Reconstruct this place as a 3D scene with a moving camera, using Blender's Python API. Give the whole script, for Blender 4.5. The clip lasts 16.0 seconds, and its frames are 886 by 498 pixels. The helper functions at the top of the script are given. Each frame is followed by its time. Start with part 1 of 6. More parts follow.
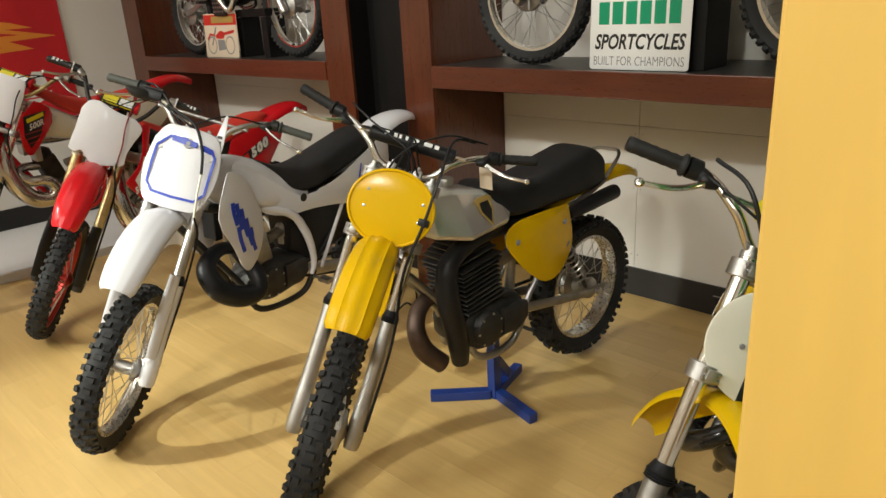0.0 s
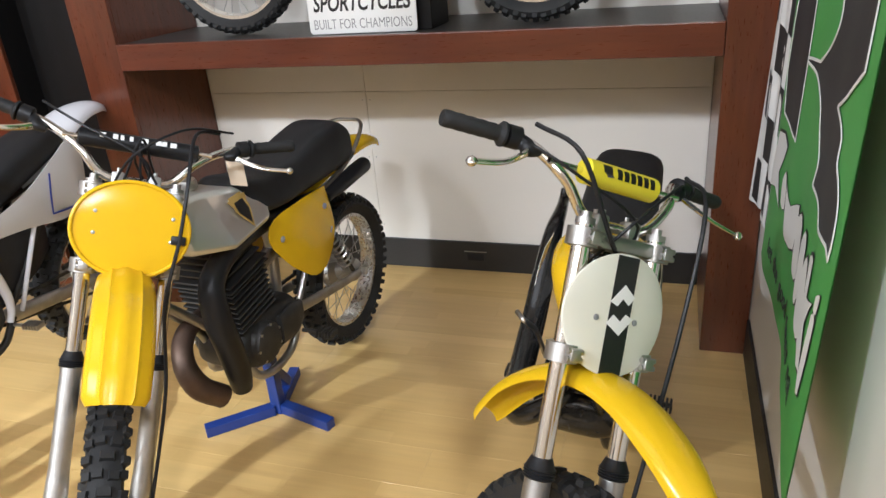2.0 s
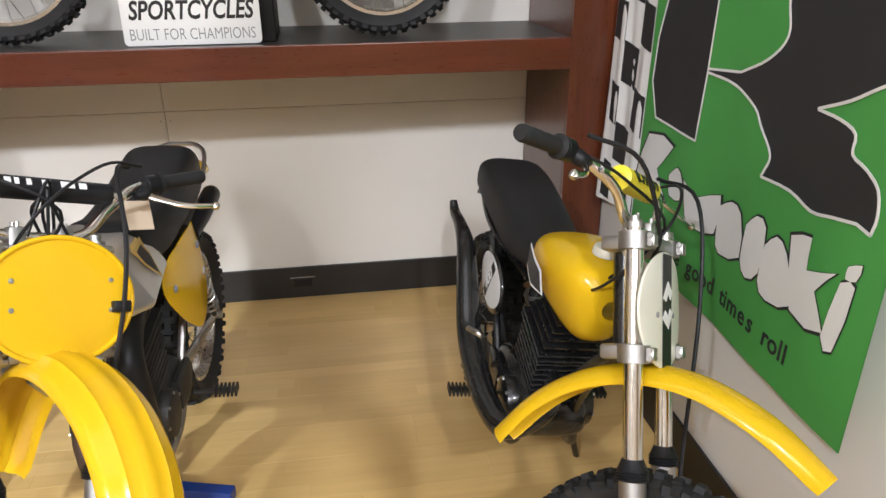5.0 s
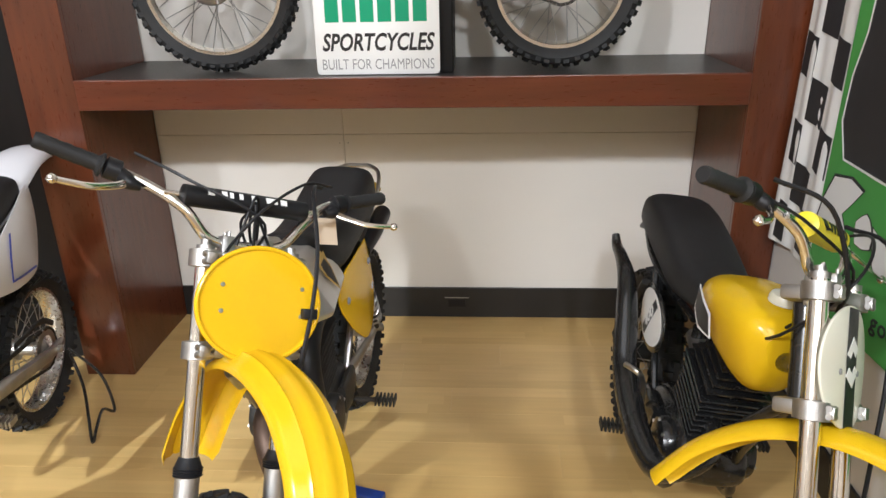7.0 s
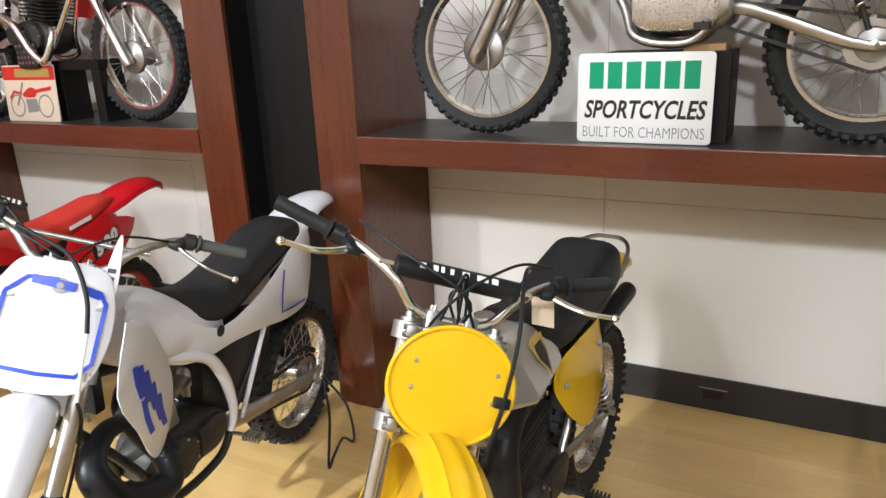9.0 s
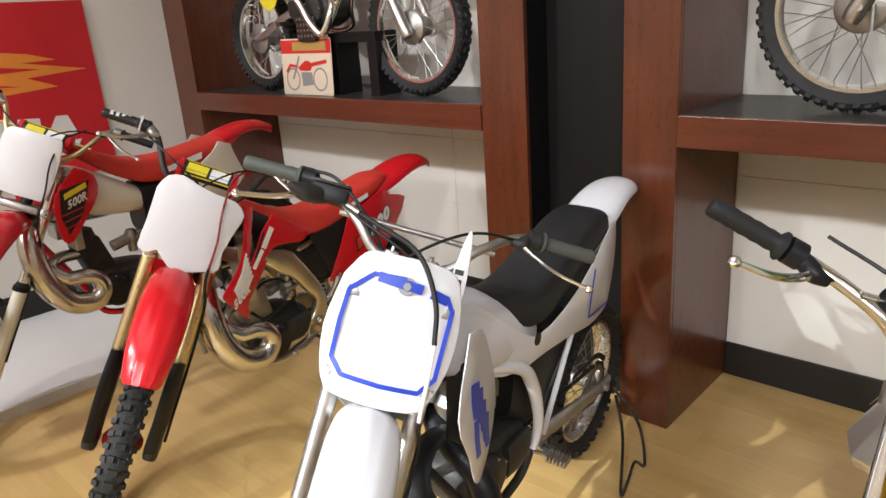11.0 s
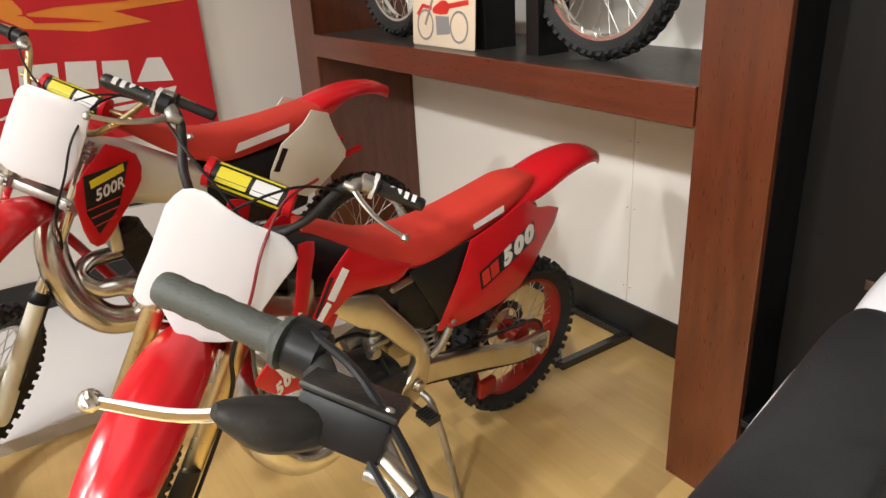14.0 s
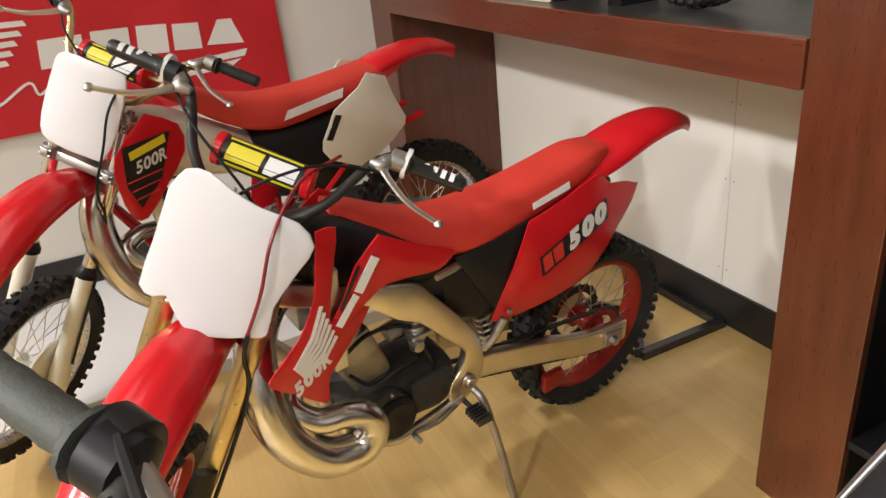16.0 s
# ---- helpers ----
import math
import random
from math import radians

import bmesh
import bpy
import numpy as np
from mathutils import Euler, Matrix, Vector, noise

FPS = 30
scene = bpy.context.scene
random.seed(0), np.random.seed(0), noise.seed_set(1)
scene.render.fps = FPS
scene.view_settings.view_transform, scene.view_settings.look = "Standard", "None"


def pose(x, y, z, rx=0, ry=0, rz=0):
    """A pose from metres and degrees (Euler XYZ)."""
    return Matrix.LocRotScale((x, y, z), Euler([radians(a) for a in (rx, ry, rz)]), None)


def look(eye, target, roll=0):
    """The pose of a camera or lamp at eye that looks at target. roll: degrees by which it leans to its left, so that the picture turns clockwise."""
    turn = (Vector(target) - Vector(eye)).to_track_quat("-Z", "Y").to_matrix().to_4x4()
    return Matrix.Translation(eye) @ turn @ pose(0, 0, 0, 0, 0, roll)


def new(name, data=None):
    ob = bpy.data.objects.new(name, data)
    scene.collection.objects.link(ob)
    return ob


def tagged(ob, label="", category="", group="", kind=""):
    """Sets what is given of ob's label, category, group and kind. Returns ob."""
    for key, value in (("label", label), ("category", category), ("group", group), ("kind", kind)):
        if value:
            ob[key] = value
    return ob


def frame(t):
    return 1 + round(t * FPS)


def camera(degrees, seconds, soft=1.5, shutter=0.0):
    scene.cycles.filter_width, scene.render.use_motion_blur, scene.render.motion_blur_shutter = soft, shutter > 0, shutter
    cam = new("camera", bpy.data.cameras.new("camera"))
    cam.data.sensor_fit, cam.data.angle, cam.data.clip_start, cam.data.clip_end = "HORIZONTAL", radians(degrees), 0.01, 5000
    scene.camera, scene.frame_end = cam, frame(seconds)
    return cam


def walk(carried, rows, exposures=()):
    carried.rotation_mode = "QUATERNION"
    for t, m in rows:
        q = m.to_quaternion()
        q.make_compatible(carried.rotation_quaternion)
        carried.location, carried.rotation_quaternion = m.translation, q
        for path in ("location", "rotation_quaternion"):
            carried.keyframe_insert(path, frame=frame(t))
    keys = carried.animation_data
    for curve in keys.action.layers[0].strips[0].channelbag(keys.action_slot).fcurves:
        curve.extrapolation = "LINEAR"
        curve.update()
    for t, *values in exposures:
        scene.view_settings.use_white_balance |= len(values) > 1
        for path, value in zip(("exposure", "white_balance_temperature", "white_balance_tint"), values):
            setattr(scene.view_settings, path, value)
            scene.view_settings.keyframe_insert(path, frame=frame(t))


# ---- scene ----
cam = camera(64.1, 16.0)
PATH = [
    (0, (0.881, 0.355, 1.661), (-0.437, 1.702, 0.991), -3.3),
    (0.5, (0.707, 0.391, 1.66), (-0.317, 1.942, 0.921), -4.1),
    (1, (0.621, 0.412, 1.657), (-0.181, 2.069, 0.877), -4.5),
    (1.5, (0.616, 0.446, 1.657), (-0.089, 2.138, 0.857), -4.8),
    (2, (0.53, 0.469, 1.656), (-0.067, 2.197, 0.846), -4.7),
    (2.5, (0.362, 0.523, 1.633), (-0.047, 2.306, 0.825), -4.1),
    (3, (0.213, 0.572, 1.648), (-0.019, 2.381, 0.827), -4.7),
    (3.5, (0.035, 0.539, 1.669), (0.073, 2.367, 0.859), -4.4),
    (5.8, (-0.234, 0.479, 1.666), (0.058, 2.284, 0.855), -0.2),
    (6, (-0.234, 0.466, 1.678), (-0.002, 2.279, 0.867), -0.4),
    (6.5, (-0.267, 0.462, 1.691), (-0.182, 2.296, 0.897), -0.4),
    (7, (-0.278, 0.471, 1.699), (-0.398, 2.323, 0.955), -1.2),
    (7.5, (-0.226, 0.523, 1.735), (-0.537, 2.388, 1.085), -1.5),
    (8, (-0.155, 0.575, 1.766), (-0.671, 2.417, 1.183), -1.8),
    (8.5, (-0.128, 0.613, 1.757), (-0.838, 2.393, 1.185), -2.2),
    (9, (-0.149, 0.637, 1.746), (-1.039, 2.325, 1.147), -2.5),
    (9.5, (-0.193, 0.635, 1.74), (-1.282, 2.192, 1.118), -3.5),
    (10, (-0.362, 0.613, 1.735), (-1.542, 2.095, 1.094), -3.9),
    (10.2, (-0.457, 0.597, 1.742), (-1.657, 2.064, 1.101), -4.1),
    (12.3, (-1.111, 1.076, 1.698), (-2.554, 2.295, 1.046), -3.6),
    (12.5, (-1.201, 1.13, 1.699), (-2.621, 2.359, 1.03), -3.6),
    (13, (-1.36, 1.201, 1.688), (-2.758, 2.458, 0.99), -3.1),
    (13.5, (-1.469, 1.28, 1.714), (-2.909, 2.467, 0.997), -2.5),
    (14, (-1.544, 1.475, 1.702), (-3.088, 2.483, 0.928), -3.3),
    (14.5, (-1.613, 1.728, 1.674), (-3.251, 2.552, 0.876), -4.8),
    (15, (-1.643, 1.749, 1.67), (-3.292, 2.504, 0.826), -5.3),
    (15.5, (-1.659, 1.733, 1.672), (-3.302, 2.472, 0.804), -5.3),
    (16, (-1.679, 1.727, 1.658), (-3.332, 2.453, 0.799), -6.2),
]
EXPOSURES = ((0.0, -0.8, 6200, 4), (0.5, -0.42, 5750, 6), (1.5, -0.24, 5400, 9), (3.5, -0.22, 5400, 12), (6.0, -0.24, 5600, 11), (8.5, -0.14, 5500, 9), (10.0, -0.28, 5600, 10), (12.5, -0.36, 5900, 10), (14.0, -0.12, 5950, 9), (16.0, -0.16, 5950, 9))
walk(cam, [(t, look(eye, target, roll)) for t, eye, target, roll in PATH], EXPOSURES)

# ---- light ----
world = bpy.data.worlds.new("room_world")
scene.world = world
world.use_nodes = True
world.node_tree.nodes["Background"].inputs[0].default_value = (1.0, 0.93, 0.84, 1)
world.node_tree.nodes["Background"].inputs[1].default_value = 0.006


def spot(x, y, z, target, watts, colour, size, cone=60, blend=0.4):
    lamp = bpy.data.lights.new("unseen_spot", "SPOT")
    lamp.energy, lamp.color, lamp.shadow_soft_size = watts, colour, size
    lamp.spot_size, lamp.spot_blend = radians(cone), blend
    ob = new("unseen_spot", lamp)
    ob.matrix_world = look((x, y, z), target)
    return ob


def area(x, y, z, sx, sy, watts, colour):
    lamp = bpy.data.lights.new("fill_area", "AREA")
    lamp.energy, lamp.color, lamp.shape, lamp.size, lamp.size_y = watts, colour, "RECTANGLE", sx, sy
    ob = new("fill_area", lamp)
    ob.location = (x, y, z)
    return ob


KEY, SOFT, FILL = (1.0, 0.98, 0.88), (1.0, 0.95, 0.88), (1.0, 0.87, 0.72)
for x, tx, watts in ((-4.5, -4.4, 760), (-2.4, -2.9, 400), (0.3, -0.5, 640)):
    spot(x, -2.6, 4.7, (tx, 2.6, 0.95), watts, SOFT, 0.13, 52)
# added lamp with no known fixture, brightens the right-hand faces of the bikes
spot(2.4, -2.2, 4.6, (-0.6, 2.9, 0.7), 640, SOFT, 0.13, 46)
# another added lamp, aimed at the green flag and east wall to lift them
spot(-2.6, -2.4, 4.4, (0.75, 1.5, 1.2), 820, SOFT, 0.12, 36)
# the bright track lamp that throws the wheel shadow on the floor
spot(-3.0, -3.0, 3.2, (-1.9, 1.75, 0), 2300, KEY, 0.018, 28, 0.8)
# unseen area lights added as ambient fill; the rear one lifts the under-shelf shadow
area(-2.2, 0.4, 4.9, 4.5, 2.2, 60, SOFT)
area(-2.0, -3.2, 4.5, 7.5, 2.6, 310, FILL)

# ---- materials ----


def material(name, colour, rough=0.5, metal=0.0, var=0.08, scale=6.0, bump=0.0, bscale=80.0, coat=0.0, stretch=(1, 1, 1), rvar=0.08, spec=0.5):
    m = bpy.data.materials.new(name)
    m.use_nodes = True
    nt = m.node_tree
    n, ln = nt.nodes, nt.links
    b = n["Principled BSDF"]
    b.inputs["Metallic"].default_value = metal
    b.inputs["Coat Weight"].default_value = coat
    b.inputs["Coat Roughness"].default_value = 0.08
    b.inputs["Specular IOR Level"].default_value = spec
    co = n.new("ShaderNodeTexCoord")
    mp = n.new("ShaderNodeMapping")
    mp.inputs["Scale"].default_value = stretch
    ln.new(co.outputs["Object"], mp.inputs[0])
    big = n.new("ShaderNodeTexNoise")
    big.inputs["Scale"].default_value, big.inputs["Detail"].default_value = scale, 5
    fine = n.new("ShaderNodeTexNoise")
    fine.inputs["Scale"].default_value, fine.inputs["Detail"].default_value = bscale, 4
    ln.new(mp.outputs[0], big.inputs[0])
    ln.new(mp.outputs[0], fine.inputs[0])
    info = n.new("ShaderNodeObjectInfo")
    add = n.new("ShaderNodeMath")
    add.operation = "MULTIPLY_ADD"
    ln.new(info.outputs["Random"], add.inputs[0])
    add.inputs[1].default_value = 0.25
    ln.new(big.outputs[0], add.inputs[2])
    mix = n.new("ShaderNodeMix")
    mix.data_type = "RGBA"
    lo = [max(0, c * (1 - 2.2 * var)) for c in colour]
    hi = [min(1, c * (1 + 1.6 * var)) for c in colour]
    mix.inputs[6].default_value, mix.inputs[7].default_value = (*lo, 1), (*hi, 1)
    ln.new(add.outputs[0], mix.inputs[0])
    ln.new(mix.outputs[2], b.inputs["Base Color"])
    r = n.new("ShaderNodeMapRange")
    r.inputs[3].default_value, r.inputs[4].default_value = max(0.02, rough - rvar), min(1, rough + rvar)
    ln.new(fine.outputs[0], r.inputs[0])
    ln.new(r.outputs[0], b.inputs["Roughness"])
    if bump:
        bp = n.new("ShaderNodeBump")
        bp.inputs["Strength"].default_value, bp.inputs["Distance"].default_value = bump, 0.004
        ln.new(fine.outputs[0], bp.inputs["Height"])
        ln.new(bp.outputs[0], b.inputs["Normal"])
    return m


M = {}
M["wall"] = material("white_panel_paint", (0.74, 0.71, 0.65), 0.6, var=0.02, scale=1.5, bump=0.08, bscale=150)
M["wallside"] = material("white_wall_paint", (0.76, 0.74, 0.7), 0.65, var=0.02, scale=2, bump=0.08, bscale=120)
M["mahogany"] = material("mahogany_veneer", (0.088, 0.023, 0.008), 0.3, var=0.28, scale=5, bump=0.05, bscale=40, stretch=(6, 6, 0.6), coat=0.25)
M["mahogany_h"] = material("mahogany_veneer_long", (0.088, 0.021, 0.008), 0.3, var=0.28, scale=5, bump=0.05, bscale=40, stretch=(0.6, 6, 6), coat=0.25)
M["shelftop"] = material("black_shelf_laminate", (0.03, 0.028, 0.026), 0.4, var=0.15, scale=8)
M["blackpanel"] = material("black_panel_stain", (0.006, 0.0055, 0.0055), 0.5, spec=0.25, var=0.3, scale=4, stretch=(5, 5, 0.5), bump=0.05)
M["baseboard"] = material("black_rubber_base", (0.014, 0.013, 0.012), 0.5, var=0.15, scale=5)
M["whitefloor"] = material("white_floor_board", (0.66, 0.65, 0.64), 0.45, var=0.03, scale=3)
M["orange"] = material("ochre_painted_board", (0.64, 0.42, 0.10), 0.45, var=0.05, scale=7, stretch=(4, 4, 0.7), bump=0.05)
M["ceiling"] = material("ceiling_paint", (0.55, 0.53, 0.5), 0.8, var=0.03)
M["carpet"] = material("room_wall_paint", (0.55, 0.5, 0.43), 0.8, var=0.05)
M["rubber"] = material("tyre_rubber", (0.018, 0.018, 0.018), 0.62, var=0.3, scale=12, bump=0.25, bscale=180, spec=0.28)
M["blackplastic"] = material("black_plastic", (0.011, 0.011, 0.012), 0.42, var=0.2, scale=15, spec=0.28)
M["grip"] = material("grip_rubber", (0.018, 0.018, 0.018), 0.6, var=0.2, scale=30, bump=0.3, bscale=300, spec=0.28)
M["seat"] = material("seat_vinyl", (0.016, 0.016, 0.017), 0.55, var=0.2, scale=10, bump=0.25, bscale=260, spec=0.28)
M["chrome"] = material("chrome", (0.78, 0.77, 0.74), 0.14, 1.0, var=0.05, scale=10)
M["steel"] = material("worn_steel", (0.5, 0.49, 0.47), 0.33, 1.0, var=0.18, scale=14, bump=0.08)
M["alloy"] = material("cast_alloy", (0.42, 0.41, 0.39), 0.45, 1.0, var=0.2, scale=18, bump=0.15, bscale=200)
M["rimalloy"] = material("polished_rim", (0.62, 0.61, 0.59), 0.28, 1.0, var=0.08, scale=12)
M["tankalloy"] = material("brushed_tank_alloy", (0.74, 0.73, 0.71), 0.36, 0.85, var=0.05, scale=5, rvar=0.06)
M["darkcast"] = material("dark_engine_casting", (0.045, 0.043, 0.04), 0.5, 0.5, var=0.3, scale=20, bump=0.2, bscale=160, spec=0.28)
M["rust"] = material("burnt_exhaust", (0.09, 0.06, 0.045), 0.5, 0.7, var=0.35, scale=14, bump=0.15)
M["blackpaint"] = material("black_enamel", (0.012, 0.012, 0.012), 0.25, var=0.2, scale=9, coat=0.3)
M["yellow"] = material("yellow_plastic", (0.68, 0.415, 0.001), 0.2, var=0.03, scale=6, spec=0.28, rvar=0.05)
M["syellow"] = material("yellow_fender_plastic", (0.68, 0.435, 0.001), 0.2, var=0.03, scale=6, spec=0.28, rvar=0.05)
M["white"] = material("white_plastic", (0.70, 0.70, 0.73), 0.22, var=0.02, scale=8, spec=0.4, rvar=0.05)
M["cream"] = material("cream_plastic", (0.74, 0.73, 0.62), 0.32, var=0.03, scale=8, coat=0.2)
M["red"] = material("red_plastic", (0.58, 0.010, 0.016), 0.2, var=0.06, scale=8, spec=0.5, rvar=0.05)
M["redseat"] = material("red_seat_vinyl", (0.56, 0.035, 0.02), 0.62, var=0.06, scale=9, bump=0.2, bscale=260)
M["redrim"] = material("red_rim", (0.35, 0.03, 0.02), 0.35, 0.6, var=0.1)
M["gold"] = material("gold_anodised", (0.62, 0.50, 0.26), 0.3, 1.0, var=0.1, scale=10)
M["goldalloy"] = material("satin_alloy_frame", (0.66, 0.62, 0.52), 0.33, 1.0, var=0.12, scale=10, bump=0.06)
M["pipe"] = material("raw_steel_pipe", (0.60, 0.58, 0.54), 0.2, 1.0, var=0.2, scale=9)
M["blue"] = material("blue_print", (0.02, 0.05, 0.42), 0.35, var=0.04)
M["bluesteel"] = material("blue_stand_paint", (0.012, 0.035, 0.19), 0.4, var=0.12, scale=12)
M["black"] = material("black_print", (0.012, 0.012, 0.012), 0.4, var=0.05)
M["whiteprint"] = material("white_print", (0.8, 0.8, 0.78), 0.45, var=0.02)
M["greenprint"] = material("green_print", (0.005, 0.30, 0.14), 0.45, var=0.03)
M["redprint"] = material("red_print", (0.6, 0.03, 0.02), 0.4, var=0.04)
M["yellowprint"] = material("yellow_print", (0.80, 0.68, 0.02), 0.4, var=0.04)
M["greyprint"] = material("grey_print", (0.25, 0.25, 0.25), 0.4, var=0.04)
M["hosered"] = material("dark_red_hose", (0.20, 0.012, 0.015), 0.35, var=0.05)
M["goldprint"] = material("gold_print", (0.45, 0.30, 0.08), 0.4, var=0.04)
M["greencloth"] = material("green_flag_cloth", (0.075, 0.32, 0.06), 0.6, var=0.08, scale=5, bump=0.1, bscale=400)
M["blackcloth"] = material("black_flag_cloth", (0.02, 0.02, 0.022), 0.6, var=0.1, scale=5, bump=0.1, bscale=400)
M["redcloth"] = material("red_flag_cloth", (0.55, 0.012, 0.02), 0.55, var=0.08, scale=5, bump=0.1, bscale=400)
M["orangecloth"] = material("orange_flag_cloth", (0.75, 0.26, 0.03), 0.55, var=0.06, scale=5)
M["clothwhite"] = material("white_flag_cloth", (0.75, 0.75, 0.73), 0.6, var=0.03, scale=5)
M["tag"] = material("paper_tag", (0.72, 0.60, 0.45), 0.7, var=0.03)
M["wood"] = material("pine_block", (0.5, 0.32, 0.16), 0.6, var=0.1)
M["bluegrey"] = material("blue_grey_rubber", (0.06, 0.065, 0.056), 0.6, var=0.12, bump=0.25, bscale=300)



def strip_floor():
    """Three-strip maple laminate: every strip has its own tone and shifted grain."""
    m = material("maple_laminate", (0.60, 0.41, 0.155), 0.34, var=0.07, scale=2.2, bump=0.02, bscale=60, stretch=(1.2, 18, 8), coat=0.1)
    n, ln = m.node_tree.nodes, m.node_tree.links
    b = n["Principled BSDF"]
    base = b.inputs["Base Color"].links[0].from_socket
    geo = n.new("ShaderNodeNewGeometry")
    sep = n.new("ShaderNodeSeparateXYZ")
    ln.new(geo.outputs["Position"], sep.inputs[0])

    def calc(op, a, c):
        k = n.new("ShaderNodeMath")
        k.operation = op
        for slot, v in zip(k.inputs, (a, c)):
            if isinstance(v, (int, float)):
                slot.default_value = v
            else:
                ln.new(v, slot)
        return k.outputs[0]
    row = calc("FLOOR", calc("MULTIPLY", calc("ADD", sep.outputs[1], 1.47), 1 / 0.06333), 0)
    rnd = n.new("ShaderNodeTexWhiteNoise")
    rnd.noise_dimensions = "1D"
    ln.new(row, rnd.inputs["W"])
    col = calc("FLOOR", calc("ADD", calc("MULTIPLY", sep.outputs[0], 1 / 0.8), calc("MULTIPLY", rnd.outputs["Value"], 7.0)), 0)
    both = n.new("ShaderNodeCombineXYZ")
    ln.new(row, both.inputs[0])
    ln.new(col, both.inputs[1])
    tone = n.new("ShaderNodeTexWhiteNoise")
    tone.noise_dimensions = "2D"
    ln.new(both.outputs[0], tone.inputs["Vector"])
    ramp = n.new("ShaderNodeValToRGB")
    ramp.color_ramp.elements[0].color, ramp.color_ramp.elements[1].color = (0.89, 0.86, 0.81, 1), (1.0, 1.0, 1.0, 1)
    ln.new(tone.outputs["Value"], ramp.inputs[0])
    mul = n.new("ShaderNodeMix")
    mul.data_type, mul.blend_type = "RGBA", "MULTIPLY"
    mul.inputs[0].default_value = 1.0
    ln.new(base, mul.inputs[6])
    ln.new(ramp.outputs[0], mul.inputs[7])
    ln.new(mul.outputs[2], b.inputs["Base Color"])
    return m


M["floor"] = strip_floor()

# ---- mesh helpers ----


def part(name, bm, mat, parent=None, label="", smooth=True):
    me = bpy.data.meshes.new(name)
    bmesh.ops.recalc_face_normals(bm, faces=bm.faces)
    bm.to_mesh(me)
    bm.free()
    if smooth:
        me.shade_smooth()
        me.set_sharp_from_angle(angle=radians(38))
    me.materials.append(M[mat])
    ob = new(name, me)
    if parent is not None:
        ob.parent = parent
    if label:
        ob["label"] = label
    return ob


def thing(name, label, category, group="", m=None, kind=""):
    ob = new(name)
    ob.empty_display_size = 0.1
    if m is not None:
        ob.matrix_world = m
    return tagged(ob, label, category, group, kind)


def box(x0, x1, y0, y1, z0, z1, bevel=0.0, bm=None, seg=2):
    own = bmesh.new()
    vs = [own.verts.new((x, y, z)) for z in (z0, z1) for y in (y0, y1) for x in (x0, x1)]
    for f in ((0, 2, 3, 1), (4, 5, 7, 6), (0, 1, 5, 4), (2, 6, 7, 3), (0, 4, 6, 2), (1, 3, 7, 5)):
        own.faces.new([vs[i] for i in f])
    if bevel:
        bmesh.ops.bevel(own, geom=own.edges[:], offset=bevel, segments=seg, affect="EDGES", profile=0.5)
    return own if bm is None else merge(bm, own)


def merge(bm, other, m=None):
    if m is not None:
        bmesh.ops.transform(other, matrix=m, verts=other.verts[:])
    table = {v: bm.verts.new(v.co) for v in other.verts}
    for f in other.faces:
        bm.faces.new([table[v] for v in f.verts])
    other.free()
    return bm


def spline(pts, n=6):
    """Catmull-Rom points through pts (tuples of any length)."""
    p = [np.array(q, float) for q in pts]
    if len(p) < 3:
        return p
    p = [2 * p[0] - p[1], *p, 2 * p[-1] - p[-2]]
    out = []
    for i in range(1, len(p) - 2):
        for k in range(n):
            s = k / n
            a, b, c, d = p[i - 1], p[i], p[i + 1], p[i + 2]
            out.append(0.5 * (2 * b + (c - a) * s + (2 * a - 5 * b + 4 * c - d) * s * s + (3 * b - a - 3 * c + d) * s ** 3))
    return out + [p[-2]]


def skin(rings, bm=None, caps=True, closed=True):
    bm = bmesh.new() if bm is None else bm
    vs = [[bm.verts.new(tuple(p)) for p in r] for r in rings]
    k = len(vs[0])
    for a, b in zip(vs, vs[1:]):
        for i in range(k if closed else k - 1):
            j = (i + 1) % k
            bm.faces.new((a[i], a[j], b[j], b[i]))
    if caps and closed:
        bm.faces.new(vs[0][::-1])
        bm.faces.new(vs[-1])
    return bm


def tube(pts, r, seg=10, n=6, bm=None, smooth=True, flat=1.0):
    """A pipe through pts; r is one radius or one for each point."""
    rs = r if isinstance(r, (list, tuple)) else [r] * len(pts)
    q = [(*p, s) for p, s in zip(pts, rs)]
    q = spline(q, n) if smooth else [np.array(a, float) for a in q]
    c = [Vector(a[:3]) for a in q]
    rings, up = [], None
    for i, a in enumerate(c):
        t = (c[min(i + 1, len(c) - 1)] - c[max(i - 1, 0)]).normalized()
        if up is None:
            up = t.orthogonal().normalized() if abs(t.y) > 0.9 else Vector((0, 1, 0))
        side = t.cross(up).normalized()
        up = side.cross(t).normalized()
        rings.append([a + (side * math.cos(g) + up * math.sin(g) * flat) * q[i][3] for g in (2 * math.pi * k / seg for k in range(seg))])
    return skin(rings, bm)


def lathe(profile, seg=24, axis="y", centre=(0, 0, 0), bm=None):
    """profile: (radius, offset along the axis) pairs."""
    rings = []
    for r, a in profile:
        ring = []
        for k in range(seg):
            g = 2 * math.pi * k / seg
            c, s = r * math.cos(g), r * math.sin(g)
            p = (c, a, s) if axis == "y" else (a, c, s) if axis == "x" else (c, s, a)
            ring.append(Vector(p) + Vector(centre))
        rings.append(ring)
    return skin(rings, bm)


